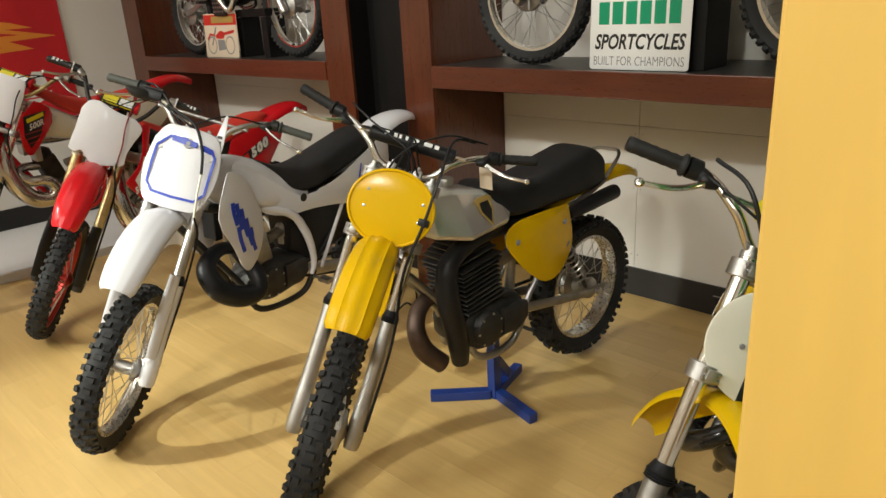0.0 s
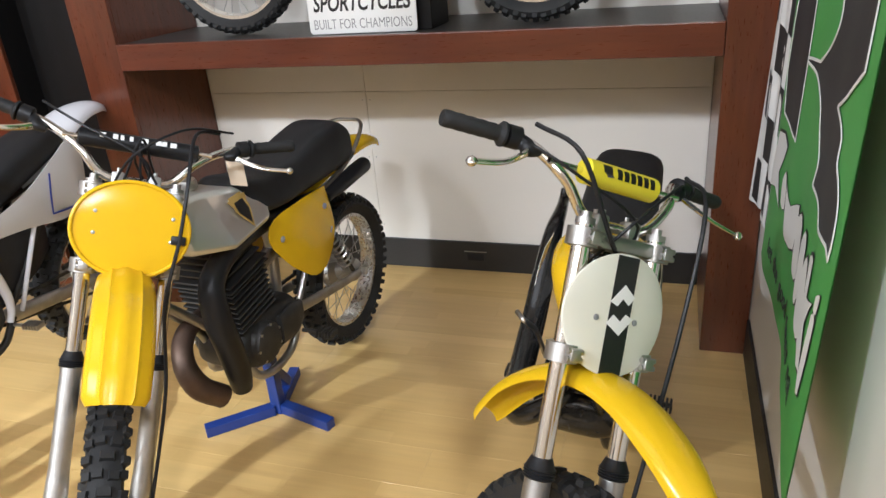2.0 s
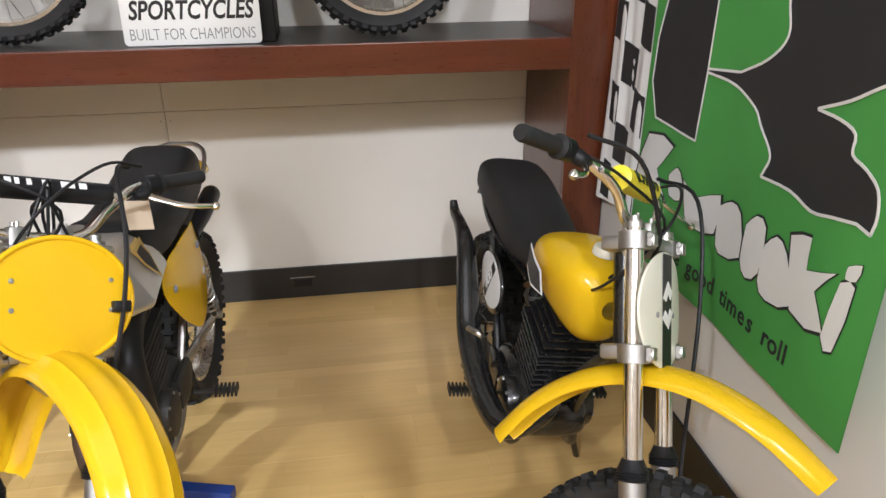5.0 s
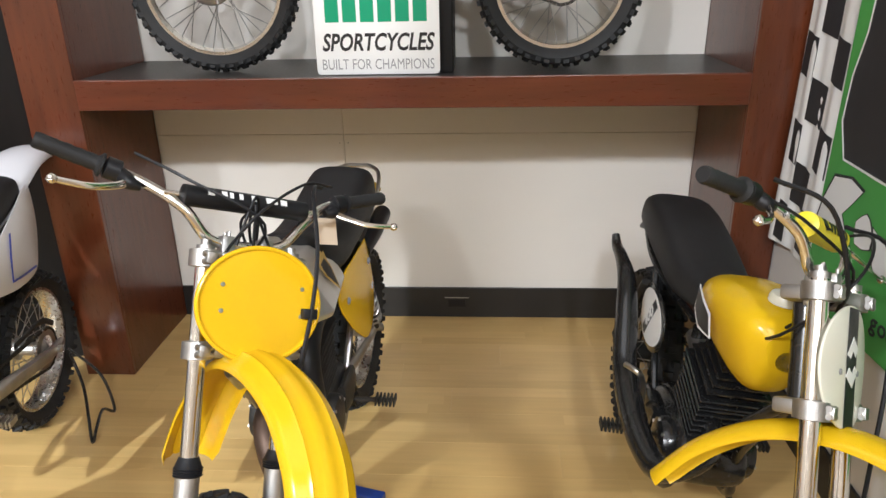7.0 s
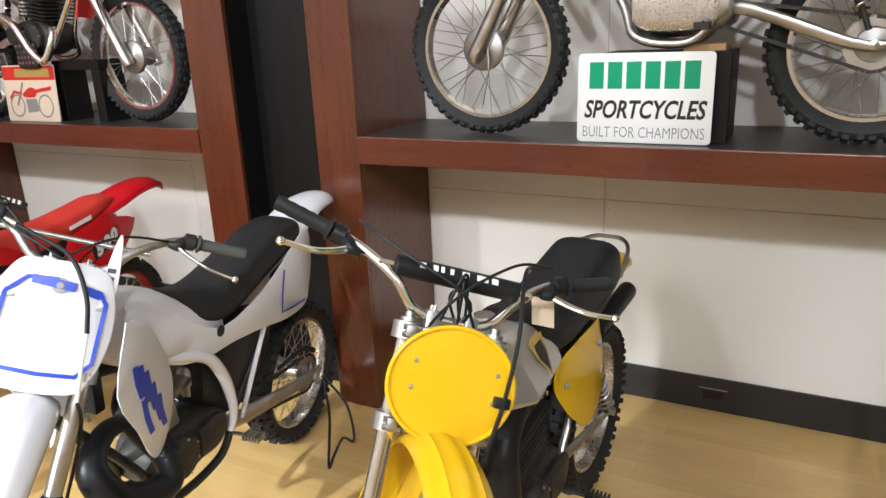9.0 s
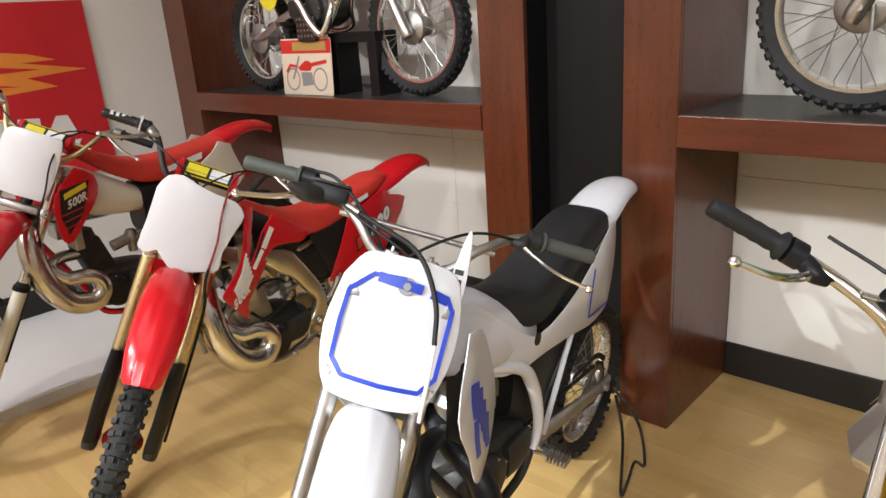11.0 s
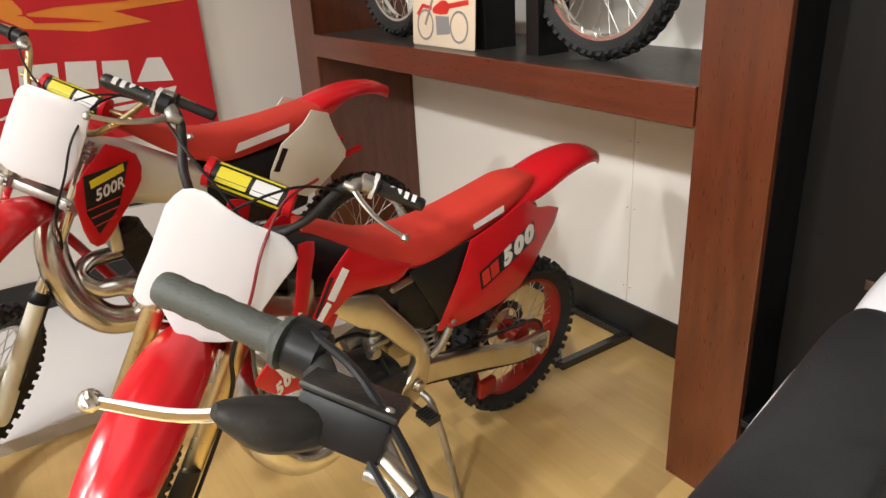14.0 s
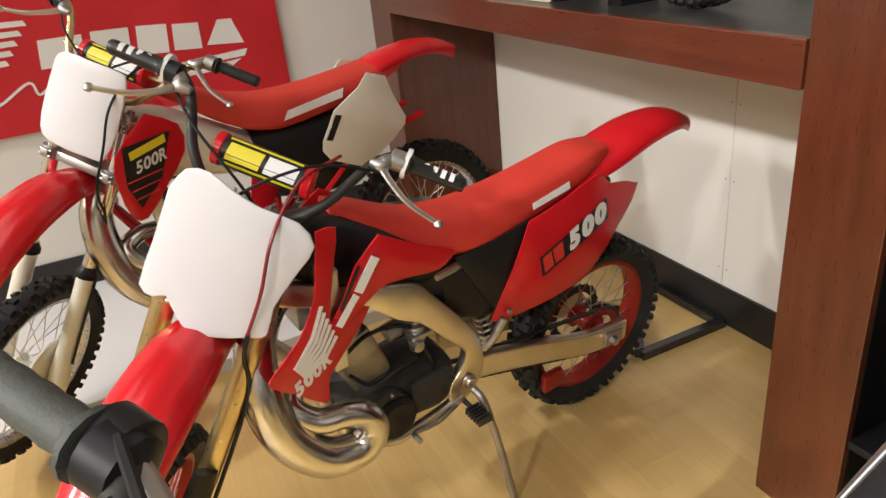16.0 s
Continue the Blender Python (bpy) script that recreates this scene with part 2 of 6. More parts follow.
def body(stations, seg=20, e=2.6, n=5, bm=None):
    """A rounded solid along x: stations (x, z low, z high, half width low, half width high[, y shift])."""
    st = spline([s if len(s) == 6 else (*s, 0.0) for s in stations], n)
    rings = []
    for x, z0, z1, w0, w1, sh in st:
        ring = []
        for k in range(seg):
            g = 2 * math.pi * k / seg
            c, s = math.cos(g), math.sin(g)
            v = math.copysign(abs(s) ** (2 / e), s)
            h = math.copysign(abs(c) ** (2 / e), c)
            w = w0 + (w1 - w0) * (v * 0.5 + 0.5)
            ring.append((x, sh + h * w, (z0 + z1) / 2 + v * (z1 - z0) / 2))
        rings.append(ring)
    return skin(rings, bm)


def slab(outline, thick, place, bevel=0.003, curve=0.0, n=0, cuts=0):
    """A plate from a 2D outline (u, v), thickness along w; place maps (u, v, w) to a point. curve bows it over u."""
    pts = [tuple(p) for p in spline([*outline, outline[0]], n)[:-1]] if n else outline
    bm = bmesh.new()
    vs = [bm.verts.new((p[0], p[1], 0)) for p in pts]
    f = bm.faces.new(vs)
    ex = bmesh.ops.extrude_face_region(bm, geom=[f])
    bmesh.ops.translate(bm, vec=(0, 0, thick), verts=[v for v in ex["geom"] if isinstance(v, bmesh.types.BMVert)])
    if bevel:
        rim = [ed for ed in bm.edges if abs(ed.verts[0].co.z - ed.verts[1].co.z) < 1e-6]
        bmesh.ops.bevel(bm, geom=rim, offset=bevel, segments=2, affect="EDGES", profile=0.5)
    if curve or cuts:
        bmesh.ops.triangulate(bm, faces=[g for g in bm.faces if len(g.verts) > 4])
        bmesh.ops.subdivide_edges(bm, edges=bm.edges[:], cuts=cuts or 2, use_grid_fill=True)
    for v in bm.verts:
        u, w, t = v.co
        v.co = place(u, w, t - curve * u * u)
    return bm


def text_bm(words, size, place, depth=0.001, shear=0.0, bold=0.0, width=None, spacing=1.0):
    """Letters of the built-in font as a mesh, centred; width squeezes the whole line to that length."""
    cu = bpy.data.curves.new("letters", "FONT")
    cu.body, cu.size, cu.extrude, cu.shear, cu.offset, cu.space_character = words, size, depth, shear, bold, spacing
    cu.align_x, cu.align_y, cu.resolution_u = "CENTER", "CENTER", 3
    ob = bpy.data.objects.new("letters", cu)
    scene.collection.objects.link(ob)
    me = bpy.data.meshes.new_from_object(ob.evaluated_get(bpy.context.evaluated_depsgraph_get()))
    bpy.data.objects.remove(ob)
    bpy.data.curves.remove(cu)
    bm = bmesh.new()
    bm.from_mesh(me)
    bpy.data.meshes.remove(me)
    xs = [v.co.x for v in bm.verts]
    k = width / (max(xs) - min(xs)) if width else 1.0
    for v in bm.verts:
        v.co = place(v.co.x * k, v.co.y, v.co.z + depth)
    return bm


def digits(b, word, size, width, place, depth, shear, bold, parent):
    """White printed characters, each one a part."""
    step = width / len(word)
    for i, c in enumerate(word):
        mid = (i - (len(word) - 1) / 2) * step
        b.put("digit", text_bm(c, size, lambda u, v, w: place(u + mid, v, w), depth, shear, bold * 1.4, step * 1.0), "whiteprint", "", parent)


# ---- the hall ----
FRONT, BACK, RIGHT, LEFT = 3.155, 3.768, 0.87, -5.565
TOP = 2.9


def setting(name, bm, mat, label, category, smooth=False):
    return tagged(part(name, bm, mat, smooth=smooth), label, category, kind="structure")


floor = setting("floor", box(-7.2, 3.2, -5.2, BACK + 0.2, -0.12, -0.006), "blackpanel", "light maple laminate plank floor with fine grain", "floor")
wall_north = setting("wall_north", box(-7.2, 3.2, BACK + 0.014, BACK + 0.2, 0, 5.6), "wallside", "white painted wall behind the display bays", "wall")
wall_west = setting("wall_west", box(LEFT - 0.15, LEFT, -5.2, BACK + 0.01, 0, 5.6), "wallside", "plain white painted side wall", "wall")
wall_east = setting("wall_east", box(RIGHT, RIGHT + 0.12, 0.86, BACK + 0.01, 0, 5.6), "wallside", "white painted partition wall beside the display", "wall")
wall_south = setting("wall_south", box(-7.2, 3.2, -5.35, -5.2, 0, 5.6), "carpet", "plain wall behind the visitor", "wall")
wall_far_east = setting("wall_far_east", box(3.05, 3.2, -5.2, BACK + 0.01, 0, 5.6), "carpet", "plain wall closing the room", "wall")
ceiling = setting("ceiling", box(-7.2, 3.2, -5.35, BACK + 0.2, 5.6, 5.75), "ceiling", "plain painted ceiling", "ceiling")
partition_end = setting("trim_partition_end", box(0.714, 1.5, 0.838, 0.858, 0, 3.2, 0.004), "orange", "ochre yellow board covering the partition end", "trim")

for x0, x1 in ((-2.785 - 2.5, -2.785), (-1.865, 0.69)):
    setting("baseboard", box(x0 + 0.002, x1 - 0.002, BACK - 0.014, BACK - 0.001, 0.0, 0.165, 0.002), "baseboard", "black rubber baseboard along the white wall", "baseboard")
setting("baseboard", box(RIGHT - 0.012, RIGHT - 0.001, 0.87, FRONT - 0.003, 0.0, 0.165, 0.002), "baseboard", "black rubber baseboard along the white wall", "baseboard")
setting("baseboard", box(LEFT + 0.001, LEFT + 0.012, -5.1, FRONT - 0.003, 0.06, 0.225, 0.002), "baseboard", "black rubber baseboard along the white wall", "baseboard")

# white wall boards with fine joints, held by pairs of small screws
for (x0, x1, split, rows) in ((-5.4, -2.785, -3.53, (1.02,)), (-1.865, 0.69, -0.955, (0.962,))):
    for a, b in ((x0, split), (split, x1)):
        for z0, z1 in ((0.0, rows[0]), (rows[0], TOP)):
            ob = part("panel", box(a + 0.001, b - 0.001, BACK, BACK + 0.012, z0 + 0.001, z1 - 0.001, 0.0012, seg=1), "wall", wall_north)
    for sx in (split - 0.02, split + 0.02):
        for z in (0.24, 0.62, 0.92):
            part("screw", lathe([(0.0, -0.0005), (0.003, -0.0005), (0.003, 0.003)], 8, "y", (sx, BACK - 0.0015, z)), "greyprint", wall_north)
# slot of a floor socket in the baseboard
part("socket_slot", box(-0.486, -0.363, BACK - 0.0165, BACK - 0.0138, 0.109, 0.113), "steel", wall_north, "thin bright metal slot")
part("socket_cover", box(-0.47, -0.38, BACK - 0.0165, BACK - 0.0138, 0.06, 0.1, 0.001), "blackplastic", wall_north)

# mahogany pillars, shelves and the black recess between the bays


def pillar(name, x0, x1, label):
    root = tagged(part(name, box(x0, x1, FRONT, FRONT + 0.022, 0.0, TOP, 0.003), "mahogany", smooth=False), label, "pillar", kind="structure")
    return root


P0 = pillar("pillar_1", -5.56, -5.285, "dark reddish mahogany veneer pillar")
P1 = pillar("pillar_2", -2.785, -2.54, "dark reddish mahogany veneer pillar")
P2 = pillar("pillar_3", -2.085, -1.865, "dark reddish mahogany veneer pillar")
P3 = pillar("pillar_4", 0.69, 0.865, "dark reddish mahogany veneer pillar")
for P, x0, x1 in ((P0, -5.56, -5.54), (P0, -5.305, -5.285), (P1, -2.785, -2.765), (P1, -2.56, -2.54), (P2, -2.085, -2.065), (P2, -1.885, -1.865), (P3, 0.69, 0.71), (P3, 0.845, 0.865)):
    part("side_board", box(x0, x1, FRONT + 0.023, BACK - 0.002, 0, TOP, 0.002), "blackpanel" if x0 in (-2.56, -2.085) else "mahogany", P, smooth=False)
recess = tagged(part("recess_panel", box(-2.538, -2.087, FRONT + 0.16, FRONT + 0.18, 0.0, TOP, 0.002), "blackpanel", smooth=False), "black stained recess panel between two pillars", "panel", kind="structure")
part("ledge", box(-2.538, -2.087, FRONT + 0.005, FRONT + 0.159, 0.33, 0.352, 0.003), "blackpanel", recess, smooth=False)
part("plug", box(-2.33, -2.3, FRONT + 0.15, FRONT + 0.1595, 0.82, 0.85, 0.004), "rust", recess)


def shelf(name, x0, x1, z0, z1):
    fascia = part(name, box(x0, x1, FRONT - 0.008, FRONT + 0.02, z0, z1, 0.004), "mahogany_h", smooth=False)
    tagged(fascia, "thick mahogany display shelf with black top", "shelf", kind="structure")
    part("shelf_top", box(x0, x1, FRONT + 0.021, BACK - 0.003, z1 - 0.035, z1 - 0.003, 0.001), "shelftop", fascia, "black laminate shelf top", False)
    part("shelf_underside", box(x0, x1, FRONT + 0.021, BACK - 0.003, z0 + 0.004, z0 + 0.02, 0.001), "mahogany_h", fascia, "", False)
    return fascia


shelf("shelf_right", -1.863, 0.688, 1.198, 1.315)
shelf("shelf_left", -5.283, -2.787, 1.205, 1.322)
white_floor = setting("plinth_1", box(LEFT + 0.013, -4.37, -1.4, FRONT - 0.02, -0.004, 0.06, 0.004), "whitefloor", "low white painted plinth on the wooden floor", "plinth")

# ---- motorcycles ----
# Local axes: x ahead from the rear axle, y to the rider's left, z up from the ground.


class Bike:
    def __init__(self, label, head, heading, lean, steer, rake=28.5, xo=1.10, zo=0.93, rear=0.325, front=0.345, axle=-0.70, off=0.055, ground=0.0, ax=0.0):
        self.ax, self.ground, self.rz, self.dip = ax, ground, rear, 0.0
        self.xo, self.zo, self.rr, self.rf, self.axle, self.off = xo, zo, rear, front, axle, off
        r, d = radians(rake), radians(steer)
        f, up, l = Vector((math.cos(r), 0, math.sin(r))), Vector((-math.sin(r), 0, math.cos(r))), Vector((0, 1, 0))
        self.F = f * math.cos(d) + l * math.sin(d)
        self.L = l * math.cos(d) - f * math.sin(d)
        self.U, self.O = up, Vector((xo, 0, zo))
        h = radians(heading)
        lx = -zo * math.sin(radians(lean))
        px = head[0] - xo * math.cos(h) - math.sin(h) * lx
        py = head[1] - xo * math.sin(h) + math.cos(h) * lx
        self.root = thing("motorcycle", label, "motorcycle", "display motorcycles", pose(px, py, ground, -lean, 0, heading))

    def s(self, f, l, u):
        """A point of the steered front end: ahead, to the left and up along the fork from the steering head."""
        return self.O + self.F * f + self.L * l + self.U * u

    def steer_m(self, f=0, l=0, u=0):
        m = Matrix((self.F, self.L, self.U)).transposed().to_4x4()
        m.translation = self.s(f, l, u)
        return m

    def put(self, name, bm, mat, label="", parent=None, smooth=True):
        return part(name, bm, mat, parent or self.root, label, smooth)

    def wheel(self, name, m, radius, width, rim_r, rim_mat, hub_r, hub_mat, tyre_k=1.0, knob=0.011, knobs=True, spokes=36, side=1, drum=True):
        hub = lathe([(0.012, -0.075), (0.02, -0.07), (hub_r * 0.55, -0.062), (hub_r * 0.6, -0.05), (hub_r * 0.5, -0.03), (hub_r * 0.5, 0.02), (hub_r, 0.03), (hub_r, 0.052), (hub_r * 0.85, 0.062), (0.03, 0.066), (0.014, 0.075)] if drum else
                    [(0.012, -0.07), (0.022, -0.065), (0.045, -0.045), (0.045, -0.038), (0.026, -0.03), (0.026, 0.03), (0.045, 0.038), (0.045, 0.045), (0.022, 0.065), (0.012, 0.07)], 28)
        if side < 0:
            bmesh.ops.transform(hub, matrix=Matrix.Diagonal((1, -1, 1, 1)), verts=hub.verts[:])
        bmesh.ops.transform(hub, matrix=m, verts=hub.verts[:])
        w = self.put(name, hub, hub_mat)
        hw, base = width / 2, radius - knob
        h = base - rim_r
        prof = [(rim_r - 0.004, -hw * 0.55), (rim_r + h * 0.25, -hw * 0.86), (rim_r + h * 0.55, -hw), (rim_r + h * 0.85, -hw * 0.82), (base - 0.004, -hw * 0.45), (base, 0)]
        prof += [(a, -b) for a, b in prof[-2::-1]]
        ty = bmesh.new()
        seg = 48
        rings = [[Vector((a * math.cos(2 * math.pi * k / seg), b, a * math.sin(2 * math.pi * k / seg))) for a, b in prof] for k in range(seg)]
        skin(rings + [rings[0]], ty, caps=False)
        if knobs:
            rows = int(2 * math.pi * radius / 0.042)
            for k in range(rows):
                for j, (yy, sz) in enumerate(((-0.80, 0.011), (-0.36, 0.013), (0.36, 0.013), (0.80, 0.011)) if k % 2 else ((-0.86, 0.012), (0.0, 0.017), (0.86, 0.012))):
                    g = 2 * math.pi * (k + (0.12 if j % 2 else 0)) / rows
                    tilt = yy * 0.95
                    rad = base - 0.004 - (1 - math.cos(tilt)) * h * 0.75
                    kb = box(-0.0115, 0.0115, -sz, sz, -0.008, knob + 0.003)
                    for v in kb.verts:
                        if v.co.z > 0:
                            v.co.x *= 0.8
                            v.co.y *= 0.85
                    mm = Matrix.Rotation(-g, 4, "Y") @ Matrix.Translation((rad, yy * hw * 0.98, 0)) @ Matrix(((0, 0, 1, 0), (0, 1, 0, 0), (-1, 0, 0, 0), (0, 0, 0, 1))) @ Matrix.Rotation(-tilt * 0.8, 4, "X")
                    merge(ty, kb, mm)
        bmesh.ops.transform(ty, matrix=m, verts=ty.verts[:])
        self.put("tyre", ty, "rubber", "black knobbly off-road tyre", w)
        rp = [(rim_r + 0.004, -hw * 0.62), (rim_r - 0.012, -hw * 0.6), (rim_r - 0.016, -hw * 0.3), (rim_r - 0.022, 0)]
        rp += [(a, -b) for a, b in rp[-2::-1]]
        rp += [(rim_r + 0.006, hw * 0.5), (rim_r - 0.008, 0), (rim_r + 0.006, -hw * 0.5)]
        rings = [[Vector((a * math.cos(2 * math.pi * k / seg), b, a * math.sin(2 * math.pi * k / seg))) for a, b in rp] for k in range(seg)]
        rb = skin(rings + [rings[0]], caps=False)
        bmesh.ops.transform(rb, matrix=m, verts=rb.verts[:])
        self.put("rim", rb, rim_mat, "", w)
        hr = hub_r if drum else 0.042
        shared = {}
        for k in range(spokes):
            q = k % 4
            if q not in shared:
                y0 = 0.045 if q % 2 else -0.045
                g = radians(360 / spokes * 2.6) * (1 if q < 2 else -1)
                a = Vector((hr * (0.95 if y0 > 0 or not drum else 0.6) * math.cos(g), y0, hr * (0.95 if y0 > 0 or not drum else 0.6) * math.sin(g)))
                sp = tube([a, Vector((rim_r - 0.014, 0, 0))], 0.0018, 4, smooth=False)
                me = bpy.data.meshes.new("spoke")
                sp.to_mesh(me)
                sp.free()
                me.materials.append(M["steel"])
                shared[q] = me
            ob = new("spoke", shared[q])
            ob.parent = w
            ob.matrix_local = m @ Matrix.Rotation(2 * math.pi * k / spokes, 4, "Y")
        return w

    def rear_wheel(self, **k):
        m = Matrix.Translation((self.ax, 0, self.rz))
        return self.wheel("rear_wheel", m, self.rr, **k)

    def front_wheel(self, **k):
        # the axle height that rests the steered wheel on the floor
        self.axle = (self.rf - self.zo - self.off * self.F.z - (self.ground if self.ground < 0.05 else 0)) / self.U.z - self.dip
        return self.wheel("front_wheel", self.steer_m(self.off, 0, self.axle), self.rf, **k)

    def fork(self, top=0.2, joint=-0.30, r=0.019, rl=0.026, tube_mat="chrome", leg_mat="alloy", gap=0.098, inverted=False, gaiter=0.05, foot=-0.05):
        for l in (-gap, gap):
            lo, o = self.axle, self.off
            up = self.put("fork_tube", tube([self.s(o, l, top), self.s(o, l, joint - 0.03)], rl if inverted else r, 16, smooth=False), tube_mat)
            cap = lathe([(0.0, 0.016), (0.011, 0.016), (0.011, 0.004), (r + 0.001, 0.003), (r + 0.001, -0.01)], 12, "z")
            bmesh.ops.transform(cap, matrix=self.steer_m(o, l, top), verts=cap.verts[:])
            self.put("fork_cap", cap, "alloy", "", up)
            k = r if inverted else rl
            leg = self.put("fork_leg", tube([self.s(o, l, joint), self.s(o, l, joint - 0.02), self.s(o, l, lo + 0.14), self.s(o, l, lo + 0.09), self.s(o, l, lo - 0.02), self.s(o, l, lo + foot)], [k * 0.95, k, k, k * 1.1, k * 1.15, k * 0.95], 16, 3), leg_mat)
            ax = lathe([(0.016, -0.02), (0.02, -0.012), (0.02, 0.02), (0.012, 0.03)], 14, "y")
            bmesh.ops.transform(ax, matrix=self.steer_m(o - 0.005, l, lo), verts=ax.verts[:])
            self.put("axle_clamp", ax, "alloy", "", leg)
            if gaiter:
                rings = []
                for i in range(9):
                    rings.append((k + (0.006 if i % 2 else 0.003), joint - 0.02 + gaiter * i / 8))
                g = lathe([(r, joint - 0.02), *rings, (r + 0.002, joint + gaiter)], 16, "z")
                bmesh.ops.transform(g, matrix=self.steer_m(o, l, 0), verts=g.verts[:])
                self.put("fork_boot", g, "blackplastic", "black rubber fork boot", leg)

    def clamps(self, us=(0.16, -0.02), gap=0.098, mat="alloy", thick=0.032):
        for u in us:
            bm = bmesh.new()
            box(-0.03, self.off + 0.028, -gap * 0.75, gap * 0.75, -thick / 2, thick / 2, 0.008, bm)
            for l in (-gap, gap):
                lathe([(0.02, -thick / 2 - 0.004), (0.033, -thick / 2 - 0.002), (0.033, thick / 2 + 0.002), (0.02, thick / 2 + 0.004)], 16, "z", (self.off, l, 0), bm)
                box(self.off + 0.02, self.off + 0.045, l - 0.012, l + 0.012, -thick / 2 + 0.003, thick / 2 - 0.003, 0.003, bm)
                for q in (-0.008, 0.008):
                    lathe([(0.0, -0.018), (0.006, -0.018), (0.006, 0.02), (0.0, 0.02)], 8, "y", (self.off + 0.037, l, q), bm)
            bmesh.ops.transform(bm, matrix=self.steer_m(0, 0, u), verts=bm.verts[:])
            self.put("triple_clamp", bm, mat)
        tb = tube([self.O + self.U * (min(us) - 0.02), self.O + self.U * (max(us) + 0.02)], 0.026, 14, smooth=False)
        self.put("steering_stem", tb, "blackpaint")

    def bars(self, rise=0.38, base=0.2, half=0.41, back=-0.055, clampf=0.03, mat="chrome", r=0.0115, brace=True, pad=None, grip_mat="grip", grip_len=0.125, lever_mat="chrome", perch_mat="blackplastic", lever_len=0.16, guards=False, drop=0.0, levers=(1, -1), cross=0.10, pad_len=0.2, pad_r=0.03):
        c = clampf
        p = [self.s(back, -half, rise - drop), self.s(back + 0.02, -half + 0.17, rise), self.s(c - 0.005, -0.15, base + 0.075), self.s(c, -0.085, base + 0.01), self.s(c, 0, base),
             self.s(c, 0.085, base + 0.01), self.s(c - 0.005, 0.15, base + 0.075), self.s(back + 0.02, half - 0.17, rise), self.s(back, half, rise - drop)]
        bar = self.put("handlebar", tube(p, r, 12, 7), mat)
        for l in (-0.045, 0.045):
            bm = box(c - 0.018, c + 0.018, l - 0.016, l + 0.016, base - 0.06, base + 0.02, 0.005)
            for q in (-0.012, 0.012):
                lathe([(0.0, 0.0), (0.0045, 0.0), (0.0045, 0.012), (0, 0.012)], 8, "z", (c + q, l, base + 0.018), bm)
            bmesh.ops.transform(bm, matrix=self.steer_m(), verts=bm.verts[:])
            self.put("bar_clamp", bm, "alloy", "", bar)
        if brace:
            self.put("crossbar", tube([self.s(c - 0.015, -0.185, base + cross), self.s(c - 0.015, 0.185, base + cross)], 0.007, 10, smooth=False), mat, "", bar)
        if pad:
            n = [(-pad_len / 2, 0.6), (-pad_len / 2 + 0.004, 1.0), (pad_len / 2 - 0.004, 1.0), (pad_len / 2, 0.6)]
            pb = lathe([(pad_r * k, a) for a, k in n], 20, "y")
            bmesh.ops.transform(pb, matrix=self.steer_m(c - 0.01, 0, base + cross), verts=pb.verts[:])
            self.pad = self.put("bar_pad", pb, pad, "", bar)
        for sgn in (-1, 1):
            a, b = self.s(back, sgn * half, rise - drop), self.s(back + 0.02, sgn * (half - 0.17), rise)
            d = (b - a).normalized()
            prof = [(a - d * 0.004, 0.0155), (a + d * 0.002, 0.0175)]
            for i in range(10):
                prof.append((a + d * (0.01 + grip_len * 0.85 * i / 9), 0.0165 if i % 2 else 0.0178))
            e = a + d * grip_len
            prof += [(e - d * 0.006, 0.018), (e, 0.026), (e + d * 0.005, 0.026), (e + d * 0.008, 0.014)]
            self.put("grip", tube([q[0] for q in prof], [q[1] for q in prof], 14, smooth=False), grip_mat, "ribbed rubber handlebar grip", bar)
            # throttle housing or perch
            hs = tube([e + d * 0.008, e + d * 0.012, e + d * 0.04, e + d * 0.045], [0.014, 0.024, 0.024, 0.014], 14, smooth=False)
            self.put("switch_housing", hs, "blackplastic" if sgn < 0 else perch_mat, "", bar)
            if sgn in levers:
                D = (self.F * 0.75 - self.U * 0.66).normalized()
                pv = e + d * 0.055 + D * 0.03
                pb = tube([e + d * 0.035, e + d * 0.05 + D * 0.018, pv, pv + d * 0.025], [0.015, 0.017, 0.016, 0.009], 10, 3)
                perch = self.put("lever_perch", pb, perch_mat, "", bar)
                tip = pv - d * lever_len + D * 0.095
                lv = tube([pv, pv - d * 0.035 + D * 0.035, pv - d * lever_len * 0.55 + D * 0.072, tip], [0.0095, 0.008, 0.0068, 0.006], 8, 5, flat=0.7)
                lathe([(0.0, -0.011), (0.008, -0.007), (0.0115, 0), (0.008, 0.007), (0.0, 0.011)], 10, "z", tip, lv)
                self.put("lever", lv, lever_mat, "", perch)
        return bar

    def fender(self, name, path, mat, crown=0.012, lip=0.012, ribs=0.0, steered=True, thick=0.003, label="", n=6):
        """path: (ahead, up, half width[, half width of the flat crown]) rows; a curved sheet with turned-down edges."""
        rows = spline(path, n)
        bm = bmesh.new()
        prof = [(-1.0, -1.0), (-0.96, -0.45), (-0.82, -0.08), (-0.62, 0.25), (-0.5, 0.75), (-0.36, 0.45), (-0.18, 0.75), (0.0, 1.0)]
        prof += [(-a, b) for a, b in prof[-2::-1]]
        rings = []
